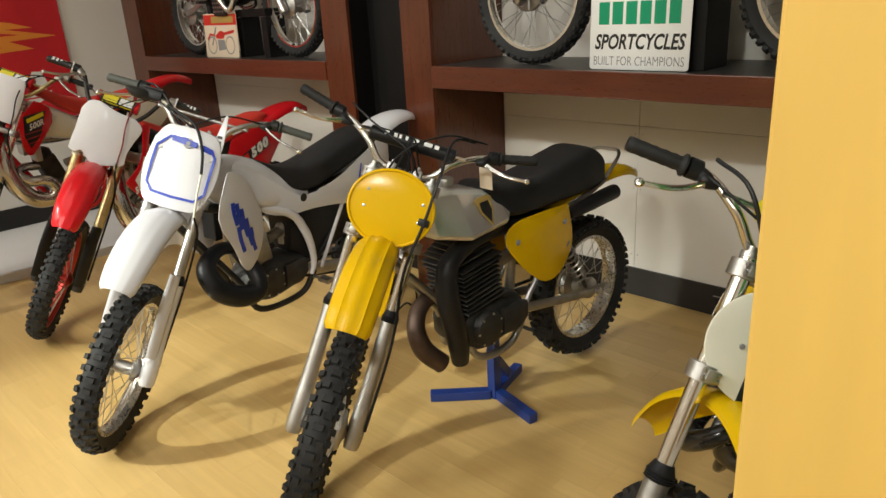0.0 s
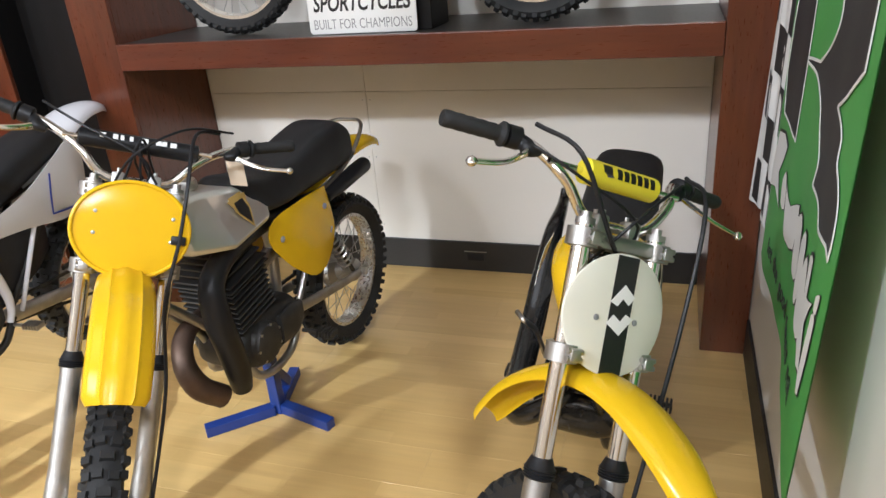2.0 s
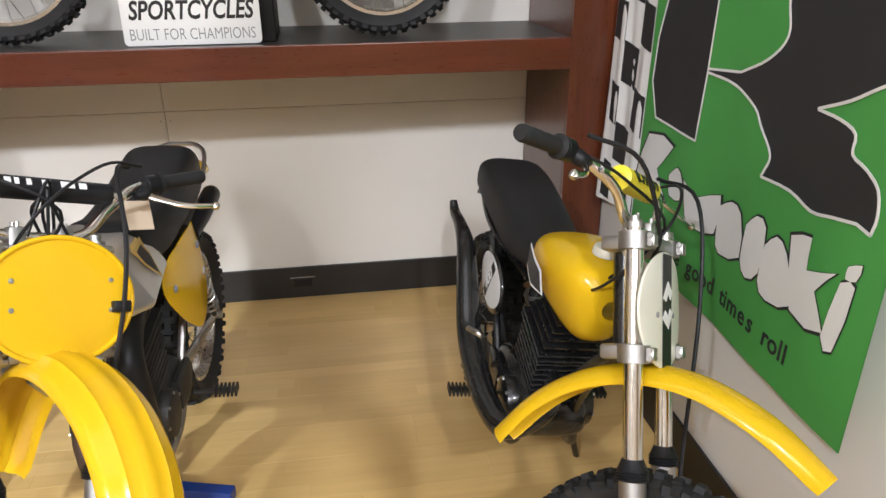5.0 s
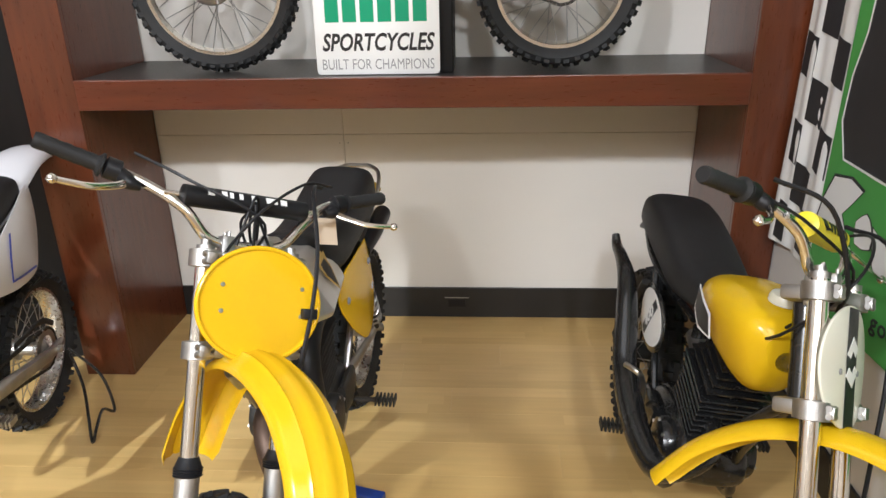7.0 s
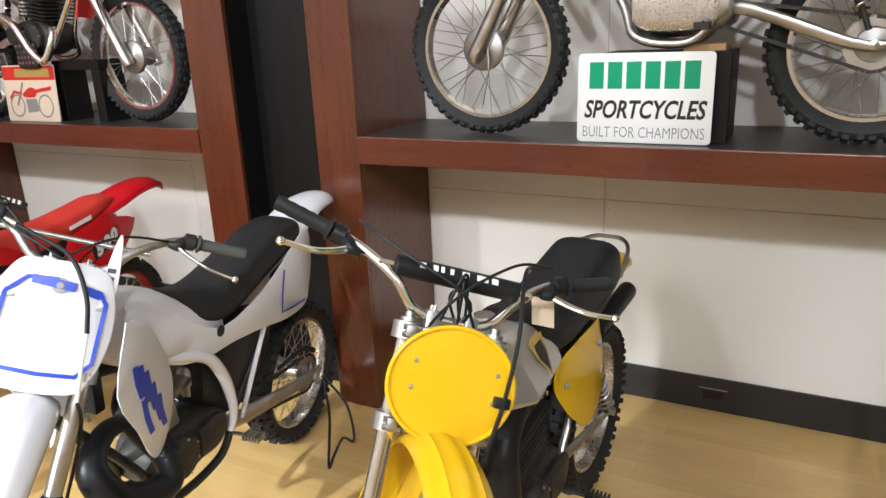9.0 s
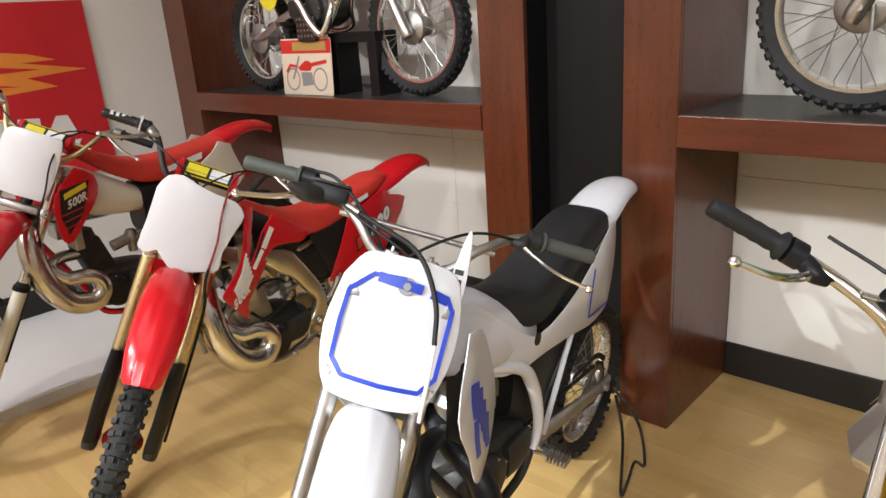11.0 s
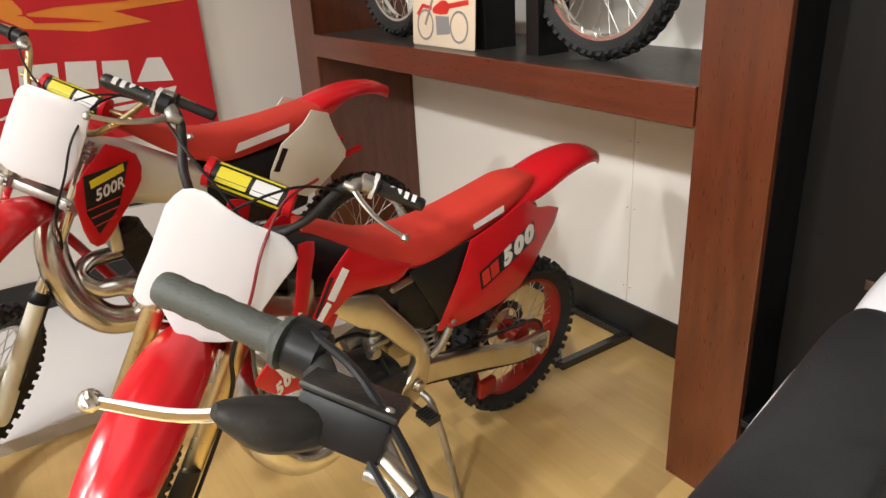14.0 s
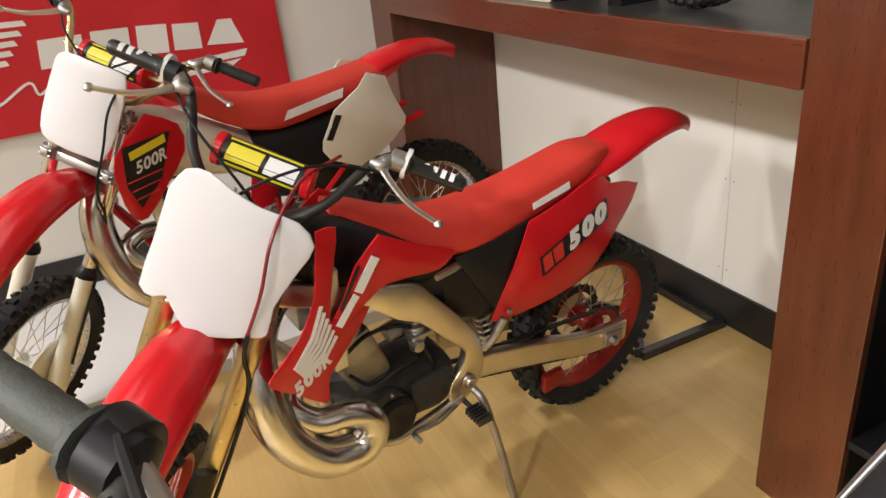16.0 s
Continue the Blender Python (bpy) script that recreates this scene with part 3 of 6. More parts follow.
        for i, q in enumerate(rows):
            a, b = rows[max(i - 1, 0)], rows[min(i + 1, len(rows) - 1)]
            t = np.array([b[0] - a[0], b[1] - a[1]])
            t = t / (np.linalg.norm(t) + 1e-9)
            nrm = np.array([-t[1], t[0]])
            if path[0][0] > path[-1][0]:
                nrm = -nrm
            ring = []
            for depth in (0, 1):
                rr = []
                for y, h in prof:
                    hh = crown * (1 - y * y) + (-lip * max(0, -h) if h < 0 else 0) + ribs * (h if h > 0.3 else 0)
                    hh -= depth * thick
                    rr.append((q[0] + nrm[0] * hh, y * (q[2] - depth * thick * 0.4), q[1] + nrm[1] * hh))
                ring += rr if depth == 0 else rr[::-1]
            if i == len(rows) - 1 or i == 0:
                ring = [(x, y * 0.86, z) for x, y, z in ring]
            rings.append([self.s(x, y, z) if steered else Vector((x, y, z)) for x, y, z in ring])
        skin(rings, bm)
        return self.put(name, bm, mat, label)

    def plate(self, outline, at, mat, name="number_plate", thick=0.004, tilt=0.0, curve=0.0, n=0, bevel=0.0015, label="", lift=0.0, parent=None, cuts=0):
        """A plate on the front of the fork; outline in (left, up) about the point at=(ahead, up)."""
        t = radians(tilt)

        def place(u, v, w):
            return self.s(at[0] + (w + lift) * math.cos(t) - v * math.sin(t), u, at[1] + v * math.cos(t) + (w + lift) * math.sin(t))
        return self.put(name, slab(outline, thick, place, bevel, curve, n, cuts), mat, label, parent)

    def side(self, name, outline, y, mat, thick=0.004, bow=0.0, flare=0.0, mirror=True, label="", n=3, bevel=0.0015, parent=None, top=0.0):
        """A side panel from an outline in (x, z) at half width y, on both sides; flare tips it out towards the front, top inwards towards the top."""
        out = []
        xs = [p[0] for p in outline]
        zs = [p[1] for p in outline]
        cx, cz = sum(xs) / len(xs), sum(zs) / len(zs)
        for sg in ((1, -1) if mirror else (1,)):
            def place(u, v, w, sg=sg):
                d = y + w + flare * (u - cx) - top * (v - cz) - bow * ((u - cx) ** 2 + (v - cz) ** 2)
                return Vector((u, sg * d, v))
            out.append(self.put(name, slab(outline, thick, place, bevel, 0, n, 1), mat, label, parent))
        return out

    def pipe(self, name, pts, r, mat, seg=12, label="", n=6, parent=None):
        return self.put(name, tube(pts, r, seg, n), mat, label, parent)

    def swingarm(self, pivot, y=0.085, mat="alloy", w=0.03, rear=(0.0, None)):
        z = self.rz
        for sg in (-1, 1):
            self.put("swingarm", tube([(pivot[0], sg * 0.06, pivot[1]), (pivot[0] - 0.08, sg * y, pivot[1] - 0.005), (self.ax + 0.06, sg * y, z + 0.005), (self.ax - 0.06, sg * y, z)], [w * 0.7, w * 0.75, w * 0.62, w * 0.5], 10, 4, flat=0.6), mat)
            ad = lathe([(0.0, -0.02), (0.016, -0.02), (0.016, 0.015), (0.0, 0.02)], 10, "y", (self.ax, sg * (y + 0.012), z))
            self.put("axle_nut", ad, "steel")

    def chain(self, sprocket_x, sprocket_z, y=0.062, r=0.085, r2=0.035, mat="steel"):
        z = self.rz
        sp = bmesh.new()
        k = 44
        rings = [[Vector((self.ax + rad * math.cos(g), yy + y, z + rad * math.sin(g))) for rad, yy in ((r - 0.03, -0.003), (r + (0.005 if i % 2 else -0.003), -0.003), (r + (0.005 if i % 2 else -0.003), 0.003), (r - 0.03, 0.003))] for i, g in enumerate(2 * math.pi * j / (2 * k) for j in range(2 * k))]
        skin(rings + [rings[0]], sp, caps=False)
        self.put("sprocket", sp, mat)
        pts = [(self.ax, y, z + r)]
        pts += [(self.ax - r * math.sin(math.pi * j / 8), y, z + r * math.cos(math.pi * j / 8)) for j in range(1, 9)]
        pts += [(sprocket_x, y, sprocket_z - r2)]
        pts += [(sprocket_x + r2 * math.sin(math.pi * j / 4), y, sprocket_z - r2 * math.cos(math.pi * j / 4)) for j in range(1, 5)]
        pts += [(self.ax, y, z + r)]
        dense = []
        for a, b in zip(pts, pts[1:]):
            a, b = Vector(a), Vector(b)
            m = max(1, int((b - a).length / 0.016))
            dense += [a.lerp(b, j / m) for j in range(m)]
        ch = bmesh.new()
        for j, (a, b) in enumerate(zip(dense, dense[1:])):
            d = (b - a)
            if d.length < 1e-5:
                continue
            m = Matrix.Translation(a) @ d.to_track_quat("X", "Z").to_matrix().to_4x4()
            h = 0.0035 if j % 2 else 0.005
            merge(ch, box(-0.001, d.length * 0.9, -h, h, -0.006, 0.006), m)
        self.put("chain", ch, "darkcast", "dark oily drive chain", smooth=False)

    def shock(self, a, b, r=0.028, turns=8, spring_mat="steel", body_mat="darkcast"):
        a, b = Vector(a), Vector(b)
        s = self.put("shock_absorber", tube([a, a.lerp(b, 0.1), a.lerp(b, 0.5), a.lerp(b, 0.52), b], [0.014, 0.016, 0.016, 0.009, 0.009], 12, 3), body_mat)
        d = (b - a).normalized()
        p = d.orthogonal().normalized()
        q = d.cross(p)
        pts = [a.lerp(b, 0.18 + 0.66 * i / (turns * 10)) + (p * math.cos(i * 0.6283) + q * math.sin(i * 0.6283)) * r for i in range(turns * 10 + 1)]
        self.put("spring", tube(pts, 0.0045, 6, smooth=False), spring_mat, "coil spring", s)

    def peg(self, x, y, z, mat="alloy"):
        for sg in (-1, 1):
            arm = self.put("footpeg", tube([(x - 0.01, sg * (y - 0.07), z - 0.005), (x - 0.01, sg * (y + 0.06), z)], 0.008, 8, smooth=False), mat)
            for i in range(6):
                yy = sg * (y + 0.012 * i)
                self.put("cleat", box(x - 0.03, x + 0.018, yy - 0.003, yy + 0.003, z - 0.009, z + 0.014, 0.001, seg=1), mat, "", arm, False)

    def engine(self, x, z, case_mat="alloy", cyl_mat="alloy", fins=8, fin_w=0.085, fin_d=0.1, tilt=12, cyl_h=0.17, case_w=0.1, radial=False, s=1.0, water=False):
        c = body([(x - 0.2 * s, z - 0.03, z + 0.03, 0.05, 0.05), (x - 0.17 * s, z - 0.075, z + 0.07, case_w * 0.9, case_w * 0.85), (x - 0.05 * s, z - 0.1, z + 0.095, case_w, case_w * 0.9), (x + 0.06 * s, z - 0.105, z + 0.1, case_w, case_w * 0.9), (x + 0.14 * s, z - 0.06, z + 0.06, case_w * 0.9, case_w * 0.8), (x + 0.165 * s, z - 0.02, z + 0.02, 0.05, 0.05)], 20, 3.4)
        eng = self.put("crankcase", c, case_mat)
        for sg in (1, -1):
            cv = lathe([(0.0, 0.022), (0.05, 0.022), (0.068, 0.016), (0.074, 0.004), (0.074, -0.02)], 24, "y")
            if sg < 0:
                bmesh.ops.transform(cv, matrix=Matrix.Diagonal((1, -1, 1, 1)), verts=cv.verts[:])
            bmesh.ops.translate(cv, vec=(x + 0.05 * s, sg * (case_w - 0.004), z), verts=cv.verts[:])
            self.put("engine_cover", cv, case_mat, "", eng)
            c2 = body([(x - 0.17 * s, z - 0.03, z + 0.05, 0.012, 0.012), (x - 0.12 * s, z - 0.06, z + 0.06, 0.016, 0.016), (x - 0.03 * s, z - 0.055, z + 0.055, 0.014, 0.014)], 14, 3)
            bmesh.ops.translate(c2, vec=(0, sg * case_w, 0), verts=c2.verts[:])
            self.put("sprocket_cover", c2, case_mat, "", eng)
            for i in range(7):
                g = 2 * math.pi * i / 7
                b = lathe([(0.0, 0.008), (0.005, 0.008), (0.005, 0.0)], 6, "y", (x + 0.05 * s + 0.064 * math.cos(g), 0, z + 0.064 * math.sin(g)))
                if sg < 0:
                    bmesh.ops.transform(b, matrix=Matrix.Diagonal((1, -1, 1, 1)), verts=b.verts[:])
                bmesh.ops.translate(b, vec=(0, sg * (case_w + 0.008), 0), verts=b.verts[:])
                self.put("bolt", b, "steel", "", eng)
        m = Matrix.Translation((x + 0.05 * s, 0, z + 0.075)) @ Matrix.Rotation(radians(tilt), 4, "Y")
        bm = lathe([(0.052, 0.0), (0.052, cyl_h + 0.03)], 20, "z")
        if water:
            bm.free()
            bm = box(-0.06, 0.06, -0.058, 0.058, 0.0, cyl_h, 0.014)
        bmesh.ops.transform(bm, matrix=m, verts=bm.verts[:])
        barrel = self.put("cylinder", bm, cyl_mat, "finned engine cylinder" if not water else "")
        if not water:
            for i in range(fins):
                zz = 0.02 + cyl_h * i / fins
                k = 1.0 if i < fins - 2 else 1.08
                fb = box(-fin_d * k, fin_d * k * 0.9, -fin_w * k, fin_w * k, zz, zz + 0.007, 0.0025, seg=1)
                bmesh.ops.transform(fb, matrix=m, verts=fb.verts[:])
                self.put("fin", fb, cyl_mat, "", barrel, False)
        hd = bmesh.new()
        if water:
            lathe([(0.0, cyl_h + 0.055), (0.04, cyl_h + 0.05), (0.062, cyl_h + 0.03), (0.062, cyl_h)], 20, "z", (0, 0, 0), hd)
        else:
            for i in range(4):
                zz = cyl_h + 0.03 + 0.016 * i
                k = 0.95 - 0.12 * i
                box(-fin_d * k, fin_d * k, -fin_w * k, fin_w * k, zz, zz + 0.006, 0.0, hd)
            lathe([(0.04, cyl_h + 0.02), (0.03, cyl_h + 0.1)], 14, "z", (0, 0, 0), hd)
        lathe([(0.012, cyl_h + 0.05), (0.009, cyl_h + 0.12), (0.011, cyl_h + 0.13), (0.0, cyl_h + 0.15)], 10, "z", (0, 0, 0), hd)
        bmesh.ops.transform(hd, matrix=m, verts=hd.verts[:])
        self.put("cylinder_head", hd, cyl_mat, smooth=False)
        self.cyl = m
        cb = lathe([(0.0, -0.075), (0.022, -0.07), (0.022, -0.03), (0.03, -0.025), (0.03, 0.025), (0.02, 0.04), (0.0, 0.045)], 14, "z", (x - 0.12 * s, 0, z + 0.19))
        tube([(x - 0.02 * s, 0, z + 0.17), (x - 0.22 * s, 0, z + 0.21)], 0.027, 14, smooth=False, bm=cb)
        self.put("carburettor", cb, "alloy")
        return eng

    def cable(self, pts, r=0.0035, mat="blackplastic", name="cable"):
        return self.put(name, tube(pts, r, 7, 6), mat)


def ellipse(a, b, n=40, e=2.0, cx=0.0, cy=0.0):
    out = []
    for k in range(n):
        g = 2 * math.pi * k / n
        c, s = math.cos(g), math.sin(g)
        out.append((cx + a * math.copysign(abs(c) ** (2 / e), c), cy + b * math.copysign(abs(s) ** (2 / e), s)))
    return out



def chassis(b, mat="blackpaint", tank_z=0.86, seat_x=0.05, y=0.09, r=0.015, pivot=(0.5, 0.40), down_x=0.86, low_z=0.26):
    """Steel tube frame: backbone, double downtubes, cradle, rear loop."""
    neck = b.O - b.U * 0.02
    fr = b.put("frame", tube([neck, (neck.x - 0.25, 0, tank_z - 0.02), (pivot[0] + 0.02, 0, tank_z - 0.1), (pivot[0], 0, pivot[1])], 0.022, 12), mat)
    for sg in (-1, 1):
        b.put("frame_tube", tube([neck - b.U * 0.06, (down_x, sg * 0.05, 0.5), (down_x - 0.07, sg * y, low_z + 0.02), (pivot[0] + 0.1, sg * y, low_z), (pivot[0], sg * y, pivot[1])], r, 10), mat, "", fr)
        b.put("subframe_tube", tube([(pivot[0] + 0.06, sg * 0.05, tank_z - 0.09), (seat_x + 0.1, sg * 0.085, tank_z - 0.08), (seat_x - 0.15, sg * 0.075, tank_z - 0.03)], r * 0.8, 8), mat, "", fr)
        b.put("subframe_strut", tube([(pivot[0], sg * y, pivot[1] + 0.03), (seat_x + 0.12, sg * 0.085, tank_z - 0.09)], r * 0.75, 8, smooth=False), mat, "", fr)
    return fr


def control_cables(b, rise=0.36, up=0.2):
    b.cable([b.s(-0.02, -0.24, rise), b.s(0.05, -0.15, rise - 0.05), b.s(0.08, 0.02, up + 0.03), b.s(-0.05, 0.03, up - 0.08), b.O + Vector((-0.25, 0.02, -0.08))])
    b.cable([b.s(-0.02, 0.24, rise), b.s(0.09, 0.10, rise - 0.03), b.s(0.1, -0.03, up + 0.02), b.s(-0.04, -0.03, up - 0.1), b.O + Vector((-0.3, -0.03, -0.12))])


# -- the yellow bike with the bare aluminium tank
def yellow_bike():
    b = Bike("yellow and bare aluminium vintage motocross bike on a blue stand", (-0.848, 1.856), -92.9, 1.0, 45, rake=27.5, xo=1.12, zo=0.905, ground=0.025, rear=0.335)
    b.front_wheel(width=0.085, rim_r=0.272, rim_mat="rimalloy", hub_r=0.07, hub_mat="alloy", side=1)
    b.rear_wheel(width=0.115, rim_r=0.245, rim_mat="rimalloy", hub_r=0.085, hub_mat="alloy", side=-1, knob=0.014)
    b.fork(top=0.19, joint=-0.27, r=0.0185, rl=0.025, gap=0.1, gaiter=0.02)
    b.clamps((0.165, -0.03), 0.1)
    bar = b.bars(rise=0.335, drop=-0.045, base=0.20, half=0.42, back=-0.06, pad="blackplastic", pad_len=0.3, pad_r=0.024, brace=True)
    control_cables(b, 0.38, 0.22)
    for i, (u0, u1) in enumerate(((-0.10, -0.075), (-0.068, -0.055), (-0.05, -0.035), (-0.028, -0.018), (0.0, 0.03), (0.036, 0.066), (0.072, 0.10))):
        for k in (0, 1) if i % 2 else (0,):
            b.put("pad_print", ribbon([b.s(0.0205 + 0.0245 * math.cos(g), u0 + (u1 - u0) * (0.5 + 0.35 * (k - 0.5)), 0.30 + 0.0245 * math.sin(g)) for g in (0.2, 0.45, 0.7)], b.L, b.F, (u1 - u0) * 0.28), "whiteprint", "worn white print", b.pad)
    pl = b.plate(ellipse(0.142, 0.124, 48), (0.125, 0.072), "yellow", thick=0.008, curve=0.1, bevel=0.002, label="yellow oval plate with a raised rim", cuts=2)
    b.put("plate_rim", tube([b.s(0.1335 - 0.1 * u * u, u, 0.072 + v) for u, v in ellipse(0.1385, 0.1205, 48) + [(0.1385, 0.0)]], 0.0052, 8, smooth=False), "yellow", "", pl)
    for l, u in ((-0.087, 0.11), (-0.087, 0.056), (0.095, 0.11), (0.095, 0.05)):
        sc = lathe([(0.0, 0.003), (0.005, 0.0022), (0.0055, 0)], 10, "x")
        bmesh.ops.transform(sc, matrix=b.steer_m(0.131, l, u), verts=sc.verts[:])
        b.put("screw", sc, "steel", "", pl)
    b.put("cable_clip", merge(bmesh.new(), box(0.128, 0.148, 0.095, 0.13, 0.045, 0.068, 0.003), b.steer_m()), "blackplastic", "", pl)
    b.cable([b.s(0.0, 0.20, 0.37), b.s(0.09, 0.13, 0.34), b.s(0.145, 0.12, 0.2), b.s(0.145, 0.115, 0.06), b.s(0.125, 0.10, -0.12), b.s(0.085, 0.13, -0.35), b.s(0.065, 0.13, -0.66)], 0.005)
    b.fender("front_fender", [(-0.23, -0.31, 0.07), (-0.14, -0.18, 0.07), (-0.03, -0.085, 0.066), (0.07, -0.045, 0.066), (0.21, -0.058, 0.069), (0.34, -0.115, 0.07), (0.425, -0.205, 0.07), (0.462, -0.30, 0.068)], "yellow", crown=0.013, lip=0.02, ribs=0.010, label="ribbed yellow plastic front fender")
    for l in (-0.045, 0.045):
        bk = box(-0.02, 0.09, -0.006, 0.006, -0.03, -0.005, 0.002)
        bmesh.ops.transform(bk, matrix=b.steer_m(0.0, l, -0.04), verts=bk.verts[:])
        b.put("fender_bracket", bk, "alloy")
    chassis(b, "alloy", tank_z=0.87, seat_x=0.1, pivot=(0.5, 0.42), down_x=0.86, low_z=0.30)
    rings = []
    for x, z0, zs, z1, wb, ws, wt in ((0.60, 0.85, 0.88, 0.93, 0.09, 0.10, 0.07), (0.66, 0.838, 0.856, 0.955, 0.135, 0.145, 0.08), (0.87, 0.832, 0.848, 1.0, 0.16, 0.168, 0.085), (1.0, 0.86, 0.878, 1.01, 0.115, 0.125, 0.072), (1.05, 0.885, 0.90, 0.99, 0.06, 0.07, 0.05)):
        rings.append([(x, y, z) for y, z in ((wb, z0), (ws, zs), (wt, z1 - 0.012), (wt - 0.02, z1), (-wt + 0.02, z1), (-wt, z1 - 0.012), (-ws, zs), (-wb, z0))])
    tb = skin(rings)
    bmesh.ops.bevel(tb, geom=tb.edges[:], offset=0.005, segments=2, affect="EDGES", profile=0.6)
    tank = b.put("fuel_tank", tb, "tankalloy", "creased bare aluminium fuel tank")
    for sg in (1, -1):
        sh = [(-0.04, 0.05), (0.04, 0.05), (0.045, 0.0), (0.0, -0.065), (-0.045, 0.0)]
        for nm, q, lift, mt, lb in (("tank_badge", sh, 0.0, "goldprint", "dark gold shield badge"), ("badge_field", [(u * 0.7, v * 0.7 - 0.005) for u, v in sh], 0.0014, "black", ""), ("badge_wing", [(-0.06, 0.042), (0.06, 0.042), (0.045, 0.02), (-0.045, 0.02)], 0.0008, "goldprint", "")):
            b.put(nm, slab([(u * 0.85, v * 0.85) for u, v in q], 0.0012, lambda u, v, w, sg=sg, lift=lift: Vector((0.76 + u, sg * (0.1245 + 0.09 * u - 0.60 * v + w + lift), 0.915 + v)), 0), mt, lb, tank)
    b.put("fuel_cap", lathe([(0.0, 0.03), (0.028, 0.028), (0.032, 0.018), (0.032, 0.0)], 20, "z", (0.84, 0, 1.0)), "alloy", "", tank)
    b.put("seat", body([(-0.045, 0.86, 0.91, 0.08, 0.08), (-0.01, 0.83, 0.975, 0.105, 0.10), (0.08, 0.82, 1.015, 0.12, 0.11), (0.20, 0.82, 1.005, 0.125, 0.105), (0.38, 0.825, 0.97, 0.13, 0.10), (0.55, 0.83, 0.96, 0.135, 0.095), (0.68, 0.86, 0.985, 0.12, 0.085), (0.72, 0.9, 0.97, 0.08, 0.06)], 24, 4.0), "seat", "thick black vinyl seat")
    b.fender("rear_fender", [(0.42, 0.78, 0.06), (0.2, 0.82, 0.075), (0.0, 0.85, 0.08), (-0.18, 0.855, 0.078), (-0.30, 0.835, 0.066), (-0.40, 0.795, 0.04)], "yellow", crown=0.02, lip=0.02, steered=False, label="yellow plastic rear fender")
    for sg in (1, -1):
        b.put("grab_loop", tube([(-0.02, sg * 0.1, 0.86), (-0.12, sg * 0.095, 0.93), (-0.19, sg * 0.05, 0.945), (-0.2, 0, 0.945)], 0.008, 8), "steel")
    pn = b.side("side_panel", [(0.26, 0.815), (0.42, 0.825), (0.60, 0.815), (0.655, 0.755), (0.60, 0.66), (0.54, 0.60), (0.46, 0.545), (0.37, 0.55), (0.29, 0.61), (0.255, 0.68)], 0.14, "yellow", 0.005, bow=0.25, label="yellow plastic side panel", top=0.12)
    for p, sg in zip(pn, (1, -1)):
        for x, z in ((0.60, 0.745), (0.44, 0.575), (0.31, 0.755)):
            b.put("panel_bolt", lathe([(0.0, 0.004), (0.006, 0.003), (0.011, 0.0), (0.011, -0.004)], 12, "y", (x, 0.139, z)) if sg > 0 else lathe([(0.0, -0.004), (0.006, -0.003), (0.011, 0.0), (0.011, 0.004)], 12, "y", (x, -0.139, z)), "greyprint", "", p)
    b.engine(0.70, 0.43, "darkcast", "darkcast", fins=10, fin_w=0.105, fin_d=0.105, tilt=8, cyl_h=0.2, case_w=0.115)
    b.pipe("exhaust_pipe", [(0.88, 0.085, 0.335), (0.90, 0.10, 0.41), (0.93, 0.11, 0.52), (0.955, 0.11, 0.64), (0.93, 0.10, 0.75), (0.78, 0.085, 0.80), (0.5, 0.06, 0.79), (0.25, 0.09, 0.775)], [0.034, 0.04, 0.042, 0.042, 0.038, 0.034, 0.03, 0.025], "blackplastic", 16, "black expansion exhaust pipe")
    b.pipe("header_pipe", [(0.80, 0.0, 0.60), (0.96, -0.01, 0.58), (1.035, 0.02, 0.52), (1.03, 0.05, 0.43), (0.965, 0.075, 0.355), (0.88, 0.085, 0.335)], [0.024, 0.03, 0.034, 0.038, 0.038], "rust", 14, "burnt brown header pipe")
    b.pipe("muffler", [(0.25, 0.11, 0.765), (0.12, 0.112, 0.775), (0.02, 0.112, 0.785), (-0.075, 0.112, 0.79), (-0.08, 0.112, 0.79)], [0.022, 0.03, 0.033, 0.033, 0.025], "blackplastic", 16, "black muffler with clamp")
    b.swingarm((0.5, 0.41))
    b.chain(0.56, 0.42, y=-0.06)
    for sg in (-1, 1):
        b.shock((0.34, sg * 0.115, 0.72), (0.12, sg * 0.115, 0.40))
    b.peg(0.57, 0.20, 0.375, "darkcast")
    b.put("ticket", slab([(-0.028, -0.04), (0.032, -0.04), (0.03, 0.035), (-0.03, 0.035)], 0.0006, lambda u, v, w: Vector((0.76 + w, 0.125 + u, 1.03 + v)), 0), "tag", "buff paper tag on a string")
    for k in range(3):
        b.cable([b.s(0.05, 0.05 - 0.04 * k, 0.2), b.s(0.07, 0.0, 0.27 + 0.02 * k), b.s(0.0, 0.02 * k, 0.24), b.O + Vector((-0.14 - 0.05 * k, 0.05 - 0.05 * k, 0.02))], 0.0035)
    return b


def wheel_stand(name, pts_list, r, mat, label, cat, square=True):
    root = thing(name, label, cat)
    for nm, p, q in pts_list:
        p, q = Vector(p), Vector(q)
        d = q - p
        bm = box(0, d.length, -r, r, -r, r, r * 0.15)
        bmesh.ops.transform(bm, matrix=Matrix.Translation(p) @ d.to_track_quat("X", "Z").to_matrix().to_4x4(), verts=bm.verts[:])
        part(nm, bm, mat, root, smooth=False)
    return root


